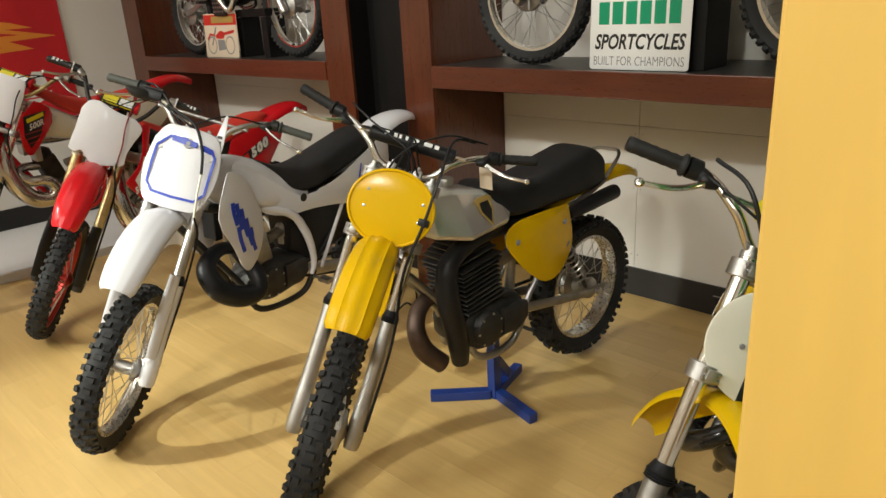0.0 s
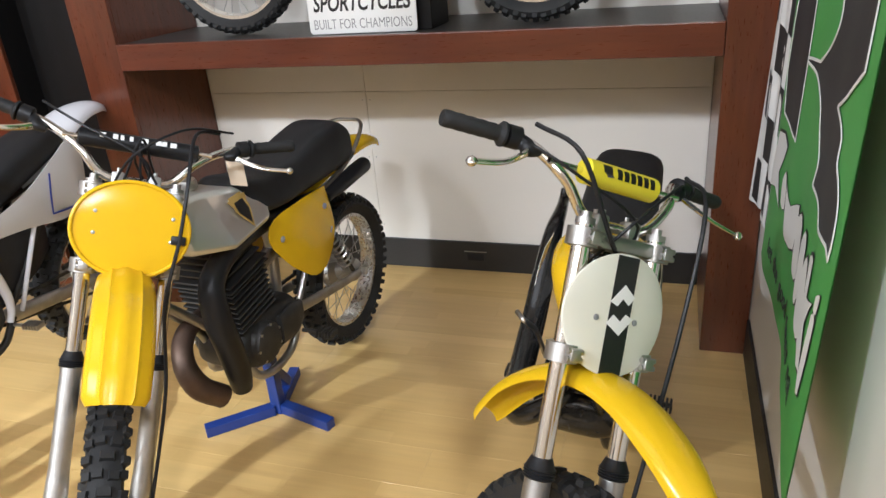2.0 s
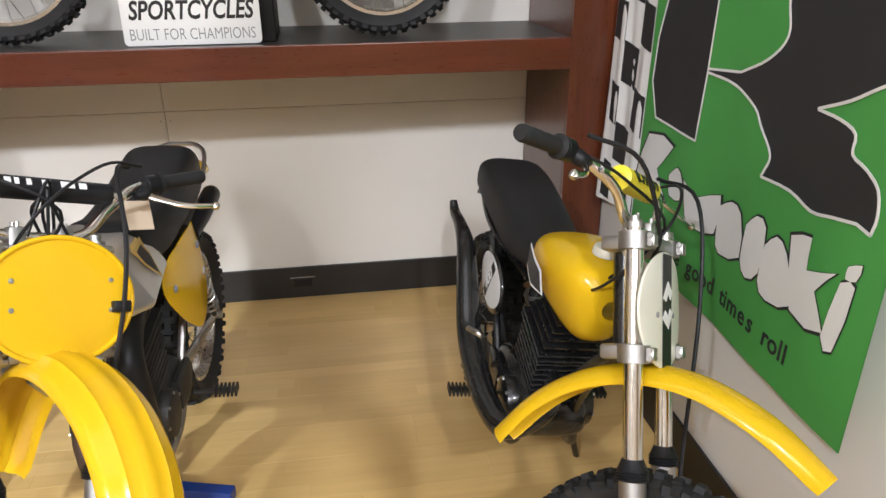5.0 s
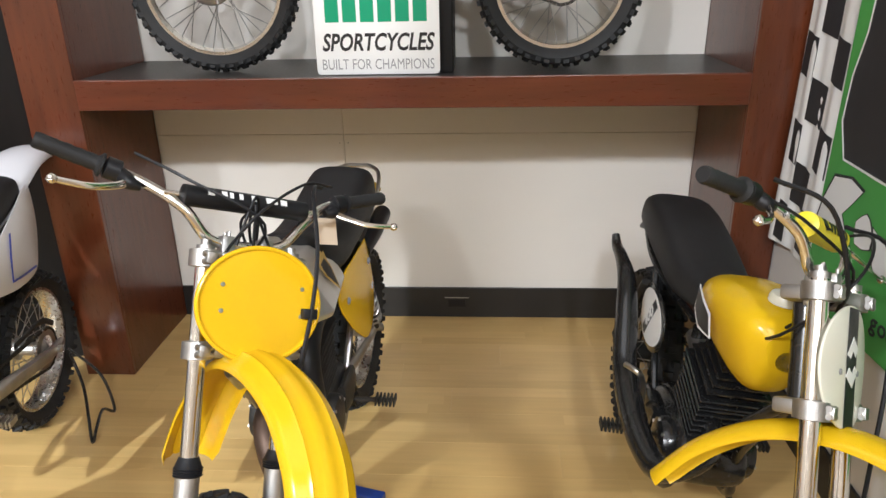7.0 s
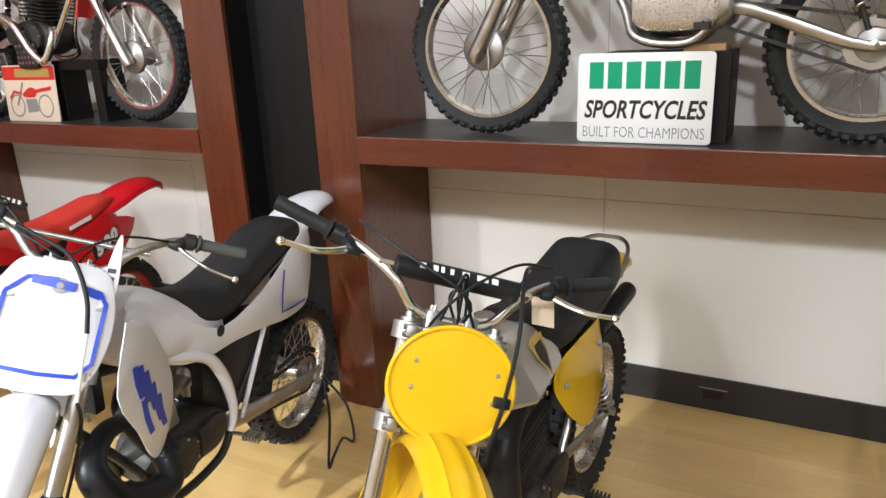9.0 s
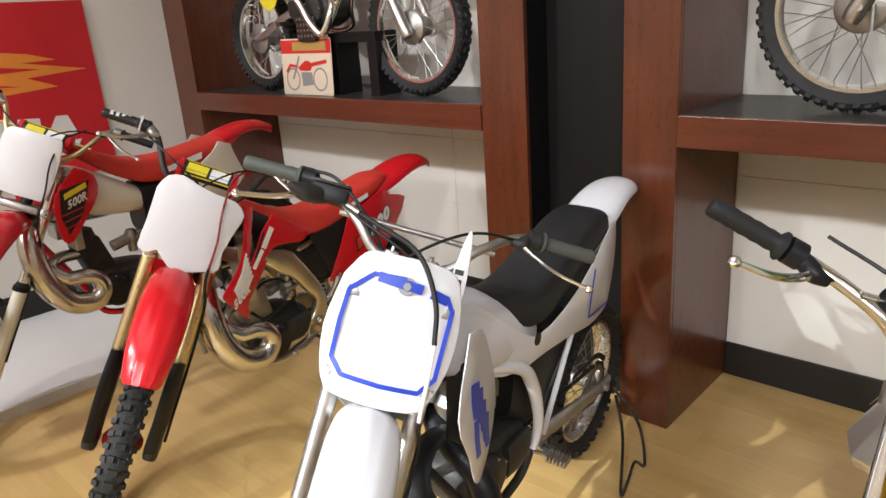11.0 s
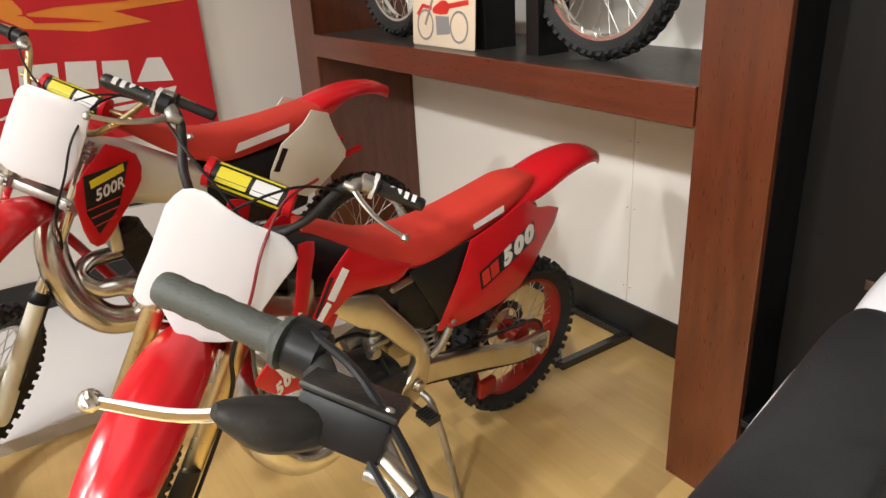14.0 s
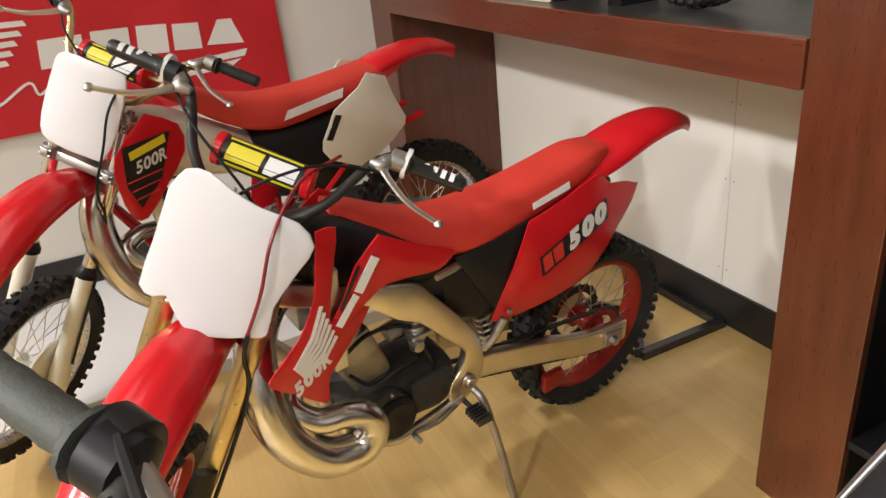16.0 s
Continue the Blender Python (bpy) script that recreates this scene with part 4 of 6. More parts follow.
# -- white enduro bike with blue stripes
def white_bike():
    b = Bike("white enduro motorcycle with blue graphics and black seat", (-1.855, 1.62), -81.4, 4.2, 36, xo=1.10, ax=-0.13, rear=0.32)
    b.front_wheel(width=0.085, rim_r=0.272, rim_mat="rimalloy", hub_r=0.05, hub_mat="alloy", drum=False)
    b.rear_wheel(width=0.12, rim_r=0.245, rim_mat="rimalloy", hub_r=0.05, hub_mat="alloy", drum=False, knob=0.014)
    b.fork(top=0.24, joint=-0.30, r=0.0215, rl=0.029, tube_mat="steel", leg_mat="white", gaiter=0.02)
    for l in (-0.098, 0.098):
        b.put("fork_guard", tube([b.s(0.095, l, -0.28), b.s(0.1, l, -0.45), b.s(0.09, l, -0.62)], [0.026, 0.03, 0.026], 10, 4, flat=0.5), "white", "white plastic fork guard")
    b.clamps((0.2, 0.02), 0.1)
    b.bars(rise=0.42, base=0.285, cross=0.075, half=0.43, grip_mat="bluegrey", mat="alloy", grip_len=0.13, lever_len=0.17, perch_mat="darkcast")
    control_cables(b, 0.41, 0.25)
    b.cable([b.s(0.02, -0.165, 0.375), b.s(0.06, -0.09, 0.35), b.s(0.115, 0.01, 0.31), b.s(0.14, 0.07, 0.22), b.s(0.138, 0.092, 0.13)], 0.006, "rubber")
    b.cable([b.s(0.138, 0.092, 0.13), b.s(0.135, 0.098, 0.05), b.s(0.11, 0.105, -0.04)], 0.005, "cream", "hose_sleeve")
    b.cable([b.s(0.11, 0.105, -0.04), b.s(0.05, 0.125, -0.12), b.s(0.04, 0.13, -0.35), b.s(0.05, 0.125, -0.6)], 0.0045)
    b.put("hose_fitting", tube([b.s(0.02, -0.175, 0.378), b.s(0.035, -0.14, 0.367)], [0.009, 0.008], 10, smooth=False), "goldalloy", "brass hose fitting")
    mc = box(-0.03, 0.03, -0.04, 0.04, -0.022, 0.018, 0.005)
    bmesh.ops.transform(mc, matrix=b.steer_m(0.005, -0.215, 0.395), verts=mc.verts[:])
    mc = b.put("master_cylinder", mc, "blackplastic", "black brake fluid reservoir")
    ld = box(-0.032, 0.032, -0.043, 0.043, 0.018, 0.025, 0.003)
    bmesh.ops.transform(ld, matrix=b.steer_m(0.005, -0.215, 0.395), verts=ld.verts[:])
    b.put("reservoir_lid", ld, "darkcast", "", mc)
    for q, w in ((-0.022, -0.033), (0.022, 0.033)):
        sc = lathe([(0.0, 0.003), (0.004, 0.002), (0.0045, 0)], 8, "z", (q, w, 0.025))
        bmesh.ops.transform(sc, matrix=b.steer_m(0.005, -0.215, 0.395), verts=sc.verts[:])
        b.put("lid_screw", sc, "steel", "", mc)
    pc = body([(-0.05, -0.012, 0.012, 0.012, 0.012), (-0.02, -0.022, 0.018, 0.02, 0.018), (0.02, -0.026, 0.016, 0.026, 0.02), (0.05, -0.014, 0.01, 0.016, 0.012), (0.062, -0.006, 0.006, 0.008, 0.006)], 14, 2.6)
    bmesh.ops.transform(pc, matrix=b.steer_m(0.035, -0.255, 0.385) @ Matrix.Rotation(radians(-50), 4, "Z"), verts=pc.verts[:])
    b.put("brake_perch", pc, "darkcast", "black cast brake lever perch")
    th = tube([b.s(-0.05, -0.30, 0.42), b.s(-0.05, -0.296, 0.42), b.s(-0.045, -0.27, 0.42), b.s(-0.045, -0.266, 0.42)], [0.018, 0.027, 0.027, 0.018], 18, smooth=False)
    b.put("throttle_housing", th, "blackplastic", "black round throttle housing")
    b.cable([b.s(-0.03, -0.275, 0.44), b.s(0.015, -0.21, 0.43), b.s(0.035, -0.13, 0.37), b.s(0.02, -0.05, 0.27), b.s(-0.05, 0.0, 0.12)], 0.0042)
    for l in (-0.05, 0.05):
        b.put("bar_riser", tube([b.s(0.03, l, 0.195), b.s(0.03, l, 0.235), b.s(0.03, l, 0.30), b.s(0.03, l, 0.305)], [0.019, 0.019, 0.017, 0.012], 14, smooth=False), "chrome", "polished bar riser")
    o = [(-0.135, 0.10), (-0.10, 0.155), (-0.05, 0.165), (0.08, 0.165), (0.125, 0.12), (0.145, 0.0), (0.12, -0.12), (0.075, -0.16), (-0.075, -0.16), (-0.125, -0.13), (-0.15, -0.02)]
    pl = b.plate(o, (0.105, 0.13), "white", thick=0.01, curve=1.3, n=3, bevel=0.004, label="white number plate with blue outline", cuts=1)

    def on_plate(u, v, w):
        return b.s(0.1165 + w - 1.3 * u * u, u, 0.13 + v)
    for path, r in (([(0.095, 0.105), (0.115, 0.075), (0.115, -0.075), (0.085, -0.112), (0.0, -0.116), (-0.085, -0.112), (-0.115, -0.08), (-0.118, 0.0), (-0.115, 0.07), (-0.07, 0.115), (0.0, 0.12)], 0.005), ([(-0.06, 0.112), (0.0, 0.108), (0.04, 0.106)], 0.011), ([(0.06, 0.104), (0.10, 0.096)], 0.011)):
        b.put("stripe", ribbon([on_plate(a[0] + (c[0] - a[0]) * k / 4, a[1] + (c[1] - a[1]) * k / 4, 0.0012) for a, c in zip(path, path[1:]) for k in range(4)] + [on_plate(*path[-1], 0.0012)], b.L, b.U, r), "blue", "blue outline stripe", pl)
    lk = lathe([(0.0, 0.006), (0.008, 0.006), (0.01, 0.003), (0.019, 0.003), (0.02, 0)], 18, "x")
    bmesh.ops.transform(lk, matrix=b.steer_m(0.1145, 0.005, 0.235), verts=lk.verts[:])
    b.put("plate_bolt", lk, "greyprint", "", pl)
    fin = slab([(-0.016, 0.0), (0.02, 0.0), (0.024, 0.06), (0.012, 0.16), (0.0, 0.16), (-0.012, 0.06)], 0.006, lambda u, v, w: b.s(0.085 + w, 0.105 + u, 0.22 + v), 0.002, 0, 3)
    b.put("plate_ear", fin, "white", "upright white plastic ear", pl)
    for k in range(3):
        sl = box(0.0915, 0.0925, 0.098, 0.118, 0.245 + 0.022 * k, 0.257 + 0.022 * k)
        bmesh.ops.transform(sl, matrix=b.steer_m(), verts=sl.verts[:])
        b.put("slot", sl, "black", "", pl)
    b.fender("front_fender", [(-0.16, -0.19, 0.05), (-0.05, -0.09, 0.06), (0.06, -0.055, 0.068), (0.18, -0.075, 0.078), (0.30, -0.16, 0.08), (0.38, -0.27, 0.075), (0.42, -0.36, 0.062)], "white", crown=0.018, lip=0.022, ribs=0.004, label="white plastic front fender")
    chassis(b, "darkcast", tank_z=0.86, seat_x=0.0, pivot=(0.45, 0.42), down_x=0.88, low_z=0.33)
    b.put("airbox", body([(0.12, 0.54, 0.74, 0.05, 0.06), (0.25, 0.49, 0.77, 0.08, 0.09), (0.45, 0.46, 0.80, 0.09, 0.10), (0.57, 0.55, 0.80, 0.07, 0.08)], 18, 4), "blackplastic", "black plastic airbox")
    for sg in (1, -1):
        b.put("frame_spar", tube([(0.85, sg * 0.07, 0.86), (0.62, sg * 0.115, 0.775), (0.53, sg * 0.12, 0.67), (0.485, sg * 0.12, 0.55), (0.475, sg * 0.115, 0.47), (0.49, sg * 0.11, 0.42)], [0.018, 0.02, 0.021, 0.018, 0.015, 0.013], 10), "white", "white painted frame spar")
        b.put("subframe_bar", tube([(0.42, sg * 0.11, 0.43), (0.24, sg * 0.115, 0.74)], 0.0095, 8, smooth=False), "white")
    b.put("fuel_tank", body([(0.46, 0.76, 0.90, 0.10, 0.08), (0.60, 0.765, 0.97, 0.125, 0.09), (0.75, 0.80, 1.05, 0.14, 0.09), (0.88, 0.85, 1.08, 0.13, 0.08), (0.98, 0.93, 1.04, 0.06, 0.05)], 22, 2.8), "white", "white plastic fuel tank")
    b.put("seat", body([(-0.10, 0.99, 1.03, 0.078, 0.07), (-0.06, 0.96, 1.05, 0.102, 0.088), (0.05, 0.925, 1.05, 0.112, 0.095), (0.22, 0.875, 1.01, 0.113, 0.096), (0.42, 0.83, 0.96, 0.122, 0.10), (0.54, 0.85, 0.965, 0.116, 0.09), (0.64, 0.905, 1.0, 0.095, 0.07), (0.70, 0.95, 1.03, 0.07, 0.05), (0.72, 0.975, 1.03, 0.05, 0.035)], 22, 3.6), "seat", "long black vinyl seat")
    ob = b.put("seat_badge", lathe([(0.0, 0.002), (0.034, 0.0015), (0.036, 0.0)], 24, "z", (0, 0, 0)), "greyprint", "oval metallic badge")
    ob.matrix_local = Matrix.Translation((-0.005, 0, 1.051)) @ Matrix.Diagonal((0.55, 1, 1, 1))
    b.fender("rear_fender", [(0.2, 0.88, 0.07), (0.0, 0.96, 0.095), (-0.12, 1.015, 0.10), (-0.25, 1.055, 0.094), (-0.38, 1.06, 0.082), (-0.47, 1.035, 0.055)], "white", crown=0.022, lip=0.02, steered=False, label="white plastic rear fender")
    for p in b.side("side_panel", [(0.44, 0.835), (0.28, 0.87), (0.10, 0.935), (-0.08, 1.0), (-0.14, 0.985), (-0.155, 0.86), (-0.13, 0.75), (-0.09, 0.68), (0.08, 0.685), (0.28, 0.73), (0.46, 0.755), (0.60, 0.76), (0.74, 0.80), (0.84, 0.90), (0.88, 1.05), (0.80, 1.03), (0.66, 0.92), (0.54, 0.84)], 0.127, "white", 0.004, bow=0.15, label="white plastic side panel", n=3):
        sg = 1 if p.data.vertices[0].co.y > 0 else -1
        b.put("stripe", ribbon([Vector((x, sg * (0.131 - 0.15 * ((x - 0.3) ** 2 + (z - 0.86) ** 2) + 0.002), z)) for x, z in ((0.11, 0.90), (0.13, 0.82), (0.14, 0.735), (0.05, 0.72), (-0.07, 0.705))], Vector((1, 0, 0)), Vector((0, 0, 1)), 0.004), "blue", "thin blue outline stripe", p)
        b.put("vent_hole", lathe([(0.0, 0.002), (0.02, 0.002), (0.02, 0)], 16, "y", (0.523, sg * 0.1255, 0.825)), "black", "dark oval vent", p)
    for p, sg in zip(b.side("radiator_shroud", [(0.985, 1.06), (0.90, 1.03), (0.83, 0.92), (0.785, 0.80), (0.80, 0.70), (0.85, 0.63), (0.91, 0.60), (0.955, 0.64), (1.0, 0.74), (1.07, 0.89)], 0.165, "white", 0.004, flare=0.25, bow=0.1, label="white radiator shroud with blue strokes", n=3), (1, -1)):
        for i, (x0, z0, x1, z1) in enumerate(((0.98, 0.93, 0.965, 0.83), (0.955, 0.92, 0.935, 0.80), (0.93, 0.89, 0.905, 0.76), (0.96, 0.82, 0.935, 0.70), (0.905, 0.84, 0.88, 0.71), (0.88, 0.79, 0.86, 0.68))):
            b.put("stroke", ribbon([Vector((x, sg * (0.1695 + 0.25 * (x - 0.90) - 0.1 * ((x - 0.90) ** 2 + (z - 0.79) ** 2) + 0.0012), z)) for x, z in ((x0, z0), ((x0 + x1) / 2 + 0.006, (z0 + z1) / 2), (x1, z1))], Vector((1, 0, 0)), Vector((0, 0, 1)), 0.009), "blue", "slanted blue brush stroke", p)
    for sg in (1, -1):
        b.put("radiator", box(0.86, 0.90, sg * 0.10 - 0.045, sg * 0.10 + 0.045, 0.68, 0.92, 0.006), "blackplastic", "", smooth=False)
    b.engine(0.68, 0.46, "darkcast", "alloy", water=True, cyl_h=0.17, case_w=0.1)
    b.pipe("exhaust_pipe", [(0.78, 0.0, 0.62), (0.95, 0.03, 0.68), (1.06, 0.07, 0.64), (1.05, 0.12, 0.55), (0.96, 0.15, 0.49), (0.87, 0.16, 0.49), (0.85, 0.13, 0.56), (0.80, -0.05, 0.66), (0.55, -0.12, 0.74), (0.25, -0.12, 0.80)], [0.025, 0.03, 0.042, 0.048, 0.048, 0.042, 0.038, 0.036, 0.032, 0.022], "blackplastic", 16, "black expansion exhaust pipe")
    b.pipe("muffler", [(0.3, -0.12, 0.78), (0.2, -0.12, 0.8), (-0.05, -0.12, 0.86), (-0.06, -0.12, 0.86)], [0.02, 0.036, 0.036, 0.02], "alloy", 14)
    b.swingarm((0.46, 0.42), 0.095, "alloy", 0.046)
    b.chain(0.52, 0.44, y=0.065)
    b.put("chain_guard", tube([(0.1, 0.07, 0.46), (-0.1, 0.072, 0.455), (-0.2, 0.072, 0.40)], 0.012, 8, flat=0.3), "blackplastic")
    b.shock((0.42, 0.02, 0.70), (0.34, 0.02, 0.42))
    b.peg(0.48, 0.16, 0.40)
    return b


def ribbon(pts, a, c, half, thick=0.0012):
    """A flat stroke along pts lying in the plane of the directions a and c."""
    nrm = a.cross(c).normalized()
    pts = [Vector(p) for p in pts]
    rings = []
    for i, p in enumerate(pts):
        t = (pts[min(i + 1, len(pts) - 1)] - pts[max(i - 1, 0)]).normalized()
        s = nrm.cross(t).normalized() * half
        rings.append([p + s + nrm * thick, p - s + nrm * thick, p - s - nrm * thick, p + s - nrm * thick])
    return skin(rings)


# -- red motocross bikes
def red_bike(new_model=True, head=(-3.17, 1.833), heading=-81.5, lean=6.9, steer=49.6, ground=0.0, xo=1.10, ax=-0.09):
    label = "red motocross bike with white number plate and raw steel pipe" if new_model else "older red motocross bike with white side panels"
    b = Bike(label, head, heading, lean, steer, rake=28.5, xo=xo, ground=ground, ax=ax)
    if not new_model:
        b.dip, b.rz = 0.066, 0.40
    b.front_wheel(width=0.085, rim_r=0.272, rim_mat="redrim" if new_model else "rimalloy", hub_r=0.05, hub_mat="redrim" if new_model else "cream", drum=False)
    b.rear_wheel(width=0.12, rim_r=0.245, rim_mat="redrim" if new_model else "rimalloy", hub_r=0.05, hub_mat="redrim" if new_model else "alloy", drum=False, knob=0.015)
    if new_model:
        b.fork(top=0.2, joint=-0.38, r=0.024, rl=0.0265, tube_mat="gold", leg_mat="darkcast", gap=0.105, inverted=True, gaiter=0)
        for l in (-0.105, 0.105):
            b.put("fork_guard", tube([b.s(0.095, l, -0.36), b.s(0.1, l, -0.5), b.s(0.085, l, -0.7)], [0.03, 0.036, 0.03], 10, 4, flat=0.5), "blackplastic", "black plastic fork guard")
    else:
        b.fork(top=0.2, joint=-0.33, r=0.022, rl=0.029, tube_mat="chrome", leg_mat="cream", gap=0.105, gaiter=0.02)
        for l in (0.105,):
            cover = b.put("disc_cover", lathe([(0.0, 0.02), (0.11, 0.018), (0.125, 0.008), (0.125, 0.0)], 28, "y", (0, 0, 0)), "cream", "cream plastic brake disc cover")
            cover.matrix_local = b.steer_m(b.off - 0.02, 0.05, b.axle + 0.01)
    b.clamps((0.165, 0.0), 0.105, "goldalloy" if new_model else "alloy")
    b.bars(rise=0.43, base=0.225, half=0.405, mat="darkcast" if new_model else "gold", pad="black", pad_len=0.2, pad_r=0.034, brace=not new_model, grip_mat="black" if new_model else "grip", lever_mat="steel", perch_mat="alloy")
    n_pad = b.pad

    def pad_face(u, v, w):
        return b.s(0.02 + 0.0345 + w - 6 * v * v, u, 0.325 + v)

    def pad_top(u, v, w):
        g = 0.25
        return b.s(0.02 + (0.0345 + w) * math.cos(g + v / 0.021), -u * -1, 0.325 + (0.0345 + w) * math.sin(g + v / 0.021))
    b.put("print_bar", slab([(-0.078, -0.012), (-0.004, -0.012), (0.0, 0.012), (-0.074, 0.012)], 0.0008, pad_top, 0, 0, 0, 1), "yellowprint", "yellow logo block", n_pad)
    b.put("print_bar", slab([(0.006, -0.012), (0.074, -0.012), (0.078, 0.012), (0.01, 0.012)], 0.0008, pad_top, 0, 0, 0, 1), "whiteprint", "white logo block", n_pad)
    for v0 in (-0.02, 0.017):
        b.put("print_line", slab([(-0.08, v0), (0.08, v0), (0.08, v0 + 0.004), (-0.08, v0 + 0.004)], 0.0008, pad_top, 0, 0, 0, 1), "yellowprint", "thin yellow line", n_pad)
    for sg in (-1, 1):
        cp = lathe([(0.0, 0.0), (0.03, 0.0), (0.0365, 0.006), (0.0365, 0.022), (0.02, 0.026)], 18, "y")
        if sg < 0:
            bmesh.ops.transform(cp, matrix=Matrix.Diagonal((1, -1, 1, 1)), verts=cp.verts[:])
        bmesh.ops.transform(cp, matrix=b.steer_m(0.02, sg * 0.085, 0.325), verts=cp.verts[:])
        b.put("pad_end", cp, "red", "", n_pad)
        if new_model:
            e = lathe([(0.017, -0.008), (0.034, -0.006), (0.034, 0.004), (0.017, 0.006)], 18, "y")
            bmesh.ops.transform(e, matrix=b.steer_m(-0.05, sg * 0.275, 0.43), verts=e.verts[:])
            b.put("grip_flange", e, "whiteprint", "white grip collar")
            for k in range(5):
                l0 = sg * (0.298 + 0.02 * k)
                b.put("grip_print", ribbon([b.s(-0.05 + 0.0186 * math.cos(g), l0, 0.43 + 0.0186 * math.sin(g)) for g in (0.1, 0.45, 0.8, 1.15)], b.L, b.F, 0.0055), "whiteprint", "white block print")
    control_cables(b, 0.4, 0.22)
    o = [(-0.15, 0.10), (-0.125, 0.15), (-0.075, 0.165), (-0.025, 0.15), (0.045, 0.135), (0.12, 0.13), (0.165, 0.09), (0.152, 0.03), (0.13, -0.06), (0.135, -0.125), (0.10, -0.14), (0.02, -0.165), (-0.035, -0.16), (-0.085, -0.115), (-0.11, -0.13), (-0.152, -0.12), (-0.15, -0.02)] if new_model else [(-0.13, 0.14), (-0.10, 0.17), (0.0, 0.175), (0.08, 0.175), (0.105, 0.15), (0.115, 0.0), (0.10, -0.09), (0.06, -0.10), (-0.08, -0.10), (-0.125, -0.07), (-0.135, 0.02)]
    b.plate(o, (0.128, 0.13 if new_model else 0.15), "white", thick=0.008, tilt=0, curve=1.3, n=2, bevel=0.003, label="blank white plastic number plate", cuts=2)
    b.cable([b.s(0.0, 0.14, 0.40), b.s(0.08, 0.09, 0.33), b.s(0.14, 0.085, 0.22), b.s(0.142, 0.10, 0.1), b.s(0.13, 0.10, 0.0)], 0.004, "hosered" if new_model else "blackplastic", "brake_hose")
    b.cable([b.s(0.13, 0.10, 0.0), b.s(0.11, 0.105, -0.06), b.s(0.06, 0.135, -0.2), b.s(0.06, 0.14, -0.66)], 0.0055 if new_model else 0.0045, "blackplastic", "brake_hose")
    b.fender("front_fender", [(-0.14, -0.15, 0.05), (-0.04, -0.065, 0.06), (0.08, -0.045, 0.068), (0.20, -0.07, 0.08), (0.33, -0.15, 0.084), (0.42, -0.27, 0.078), (0.455, -0.38, 0.06)], "red", crown=0.018, lip=0.024, ribs=0.006, label="red plastic front fender")
    z = 0.0 if new_model else 0.075
    if new_model:
        for sg in (1, -1):
            b.put("cradle_tube", tube([(0.52, sg * 0.10, 0.39), (0.62, sg * 0.10, 0.365), (0.76, sg * 0.095, 0.355), (0.88, sg * 0.07, 0.44), (0.95, sg * 0.03, 0.66), b.O - b.U * 0.05], 0.018, 10), "goldalloy")
            b.put("subframe_tube", tube([(0.58, sg * 0.08, 0.82), (0.2, sg * 0.08, 0.87), (-0.05, sg * 0.075, 0.91)], 0.012, 8), "goldalloy")
        b.side("frame_spar", [(1.0, 0.975), (0.80, 0.895), (0.665, 0.85), (0.615, 0.80), (0.525, 0.685), (0.462, 0.59), (0.445, 0.52), (0.447, 0.455), (0.487, 0.385), (0.555, 0.385), (0.573, 0.45), (0.53, 0.50), (0.515, 0.56), (0.575, 0.63), (0.655, 0.725), (0.72, 0.765), (0.82, 0.845), (1.02, 0.92)], 0.088, "goldalloy", 0.034, bow=0.15, label="satin aluminium frame spar", bevel=0.009)
        b.side("airbox_cover", [(0.53, 0.87), (0.40, 0.875), (0.27, 0.90), (0.30, 0.78), (0.365, 0.63), (0.40, 0.65), (0.45, 0.73)], 0.096, "blackplastic", 0.006, label="black plastic airbox cover", n=0)
        for sg in (1, -1):
            b.put("pivot_bolt", lathe([(0.0, 0.012), (0.012, 0.012), (0.016, 0.006), (0.022, 0.004), (0.022, -0.004)], 16, "y", (0.505, 0.122, 0.455)) if sg > 0 else lathe([(0.0, -0.012), (0.012, -0.012), (0.022, -0.004), (0.022, 0.004)], 16, "y", (0.505, -0.122, 0.455)), "steel")
        b.put("airbox", body([(0.08, 0.64, 0.87, 0.07, 0.09), (0.22, 0.60, 0.88, 0.09, 0.10), (0.42, 0.60, 0.87, 0.09, 0.10), (0.55, 0.66, 0.85, 0.07, 0.08)], 16, 4), "blackplastic", "black airbox")
    else:
        chassis(b, "red", tank_z=0.90, pivot=(0.5, 0.46), down_x=0.88, low_z=0.34)
        b.put("airbox", body([(0.15, 0.66, 0.95, 0.07, 0.09), (0.32, 0.64, 0.95, 0.09, 0.10), (0.55, 0.68, 0.93, 0.08, 0.09)], 16, 4), "blackplastic", "black airbox")
    b.put("seat", body([(-0.06, 0.985 + z, 1.01 + z, 0.06, 0.05), (0.03, 0.945 + z, 1.015 + z, 0.09, 0.07), (0.16, 0.90 + z, 0.995 + z, 0.10, 0.075), (0.32, 0.865 + z, 0.975 + z, 0.105, 0.075), (0.48, 0.85 + z, 0.97 + z, 0.11, 0.075), (0.62, 0.90 + z, 1.0 + z, 0.09, 0.065), (0.76, 1.0 + z, 1.07 + z, 0.06, 0.045), (0.83, 1.05 + z, 1.10 + z, 0.03, 0.025)], 22, 3.4), "redseat", "red vinyl seat")
    b.put("fuel_tank", body([(0.52, 0.80, 0.90, 0.07, 0.08), (0.64, 0.80, 0.97, 0.10, 0.09), (0.80, 0.84, 1.06, 0.115, 0.085), (0.92, 0.92, 1.08, 0.10, 0.07), (0.985, 0.98, 1.05, 0.05, 0.05)], 20, 2.8), "blackplastic" if new_model else "cream", "black plastic tank" if new_model else "cream plastic tank")
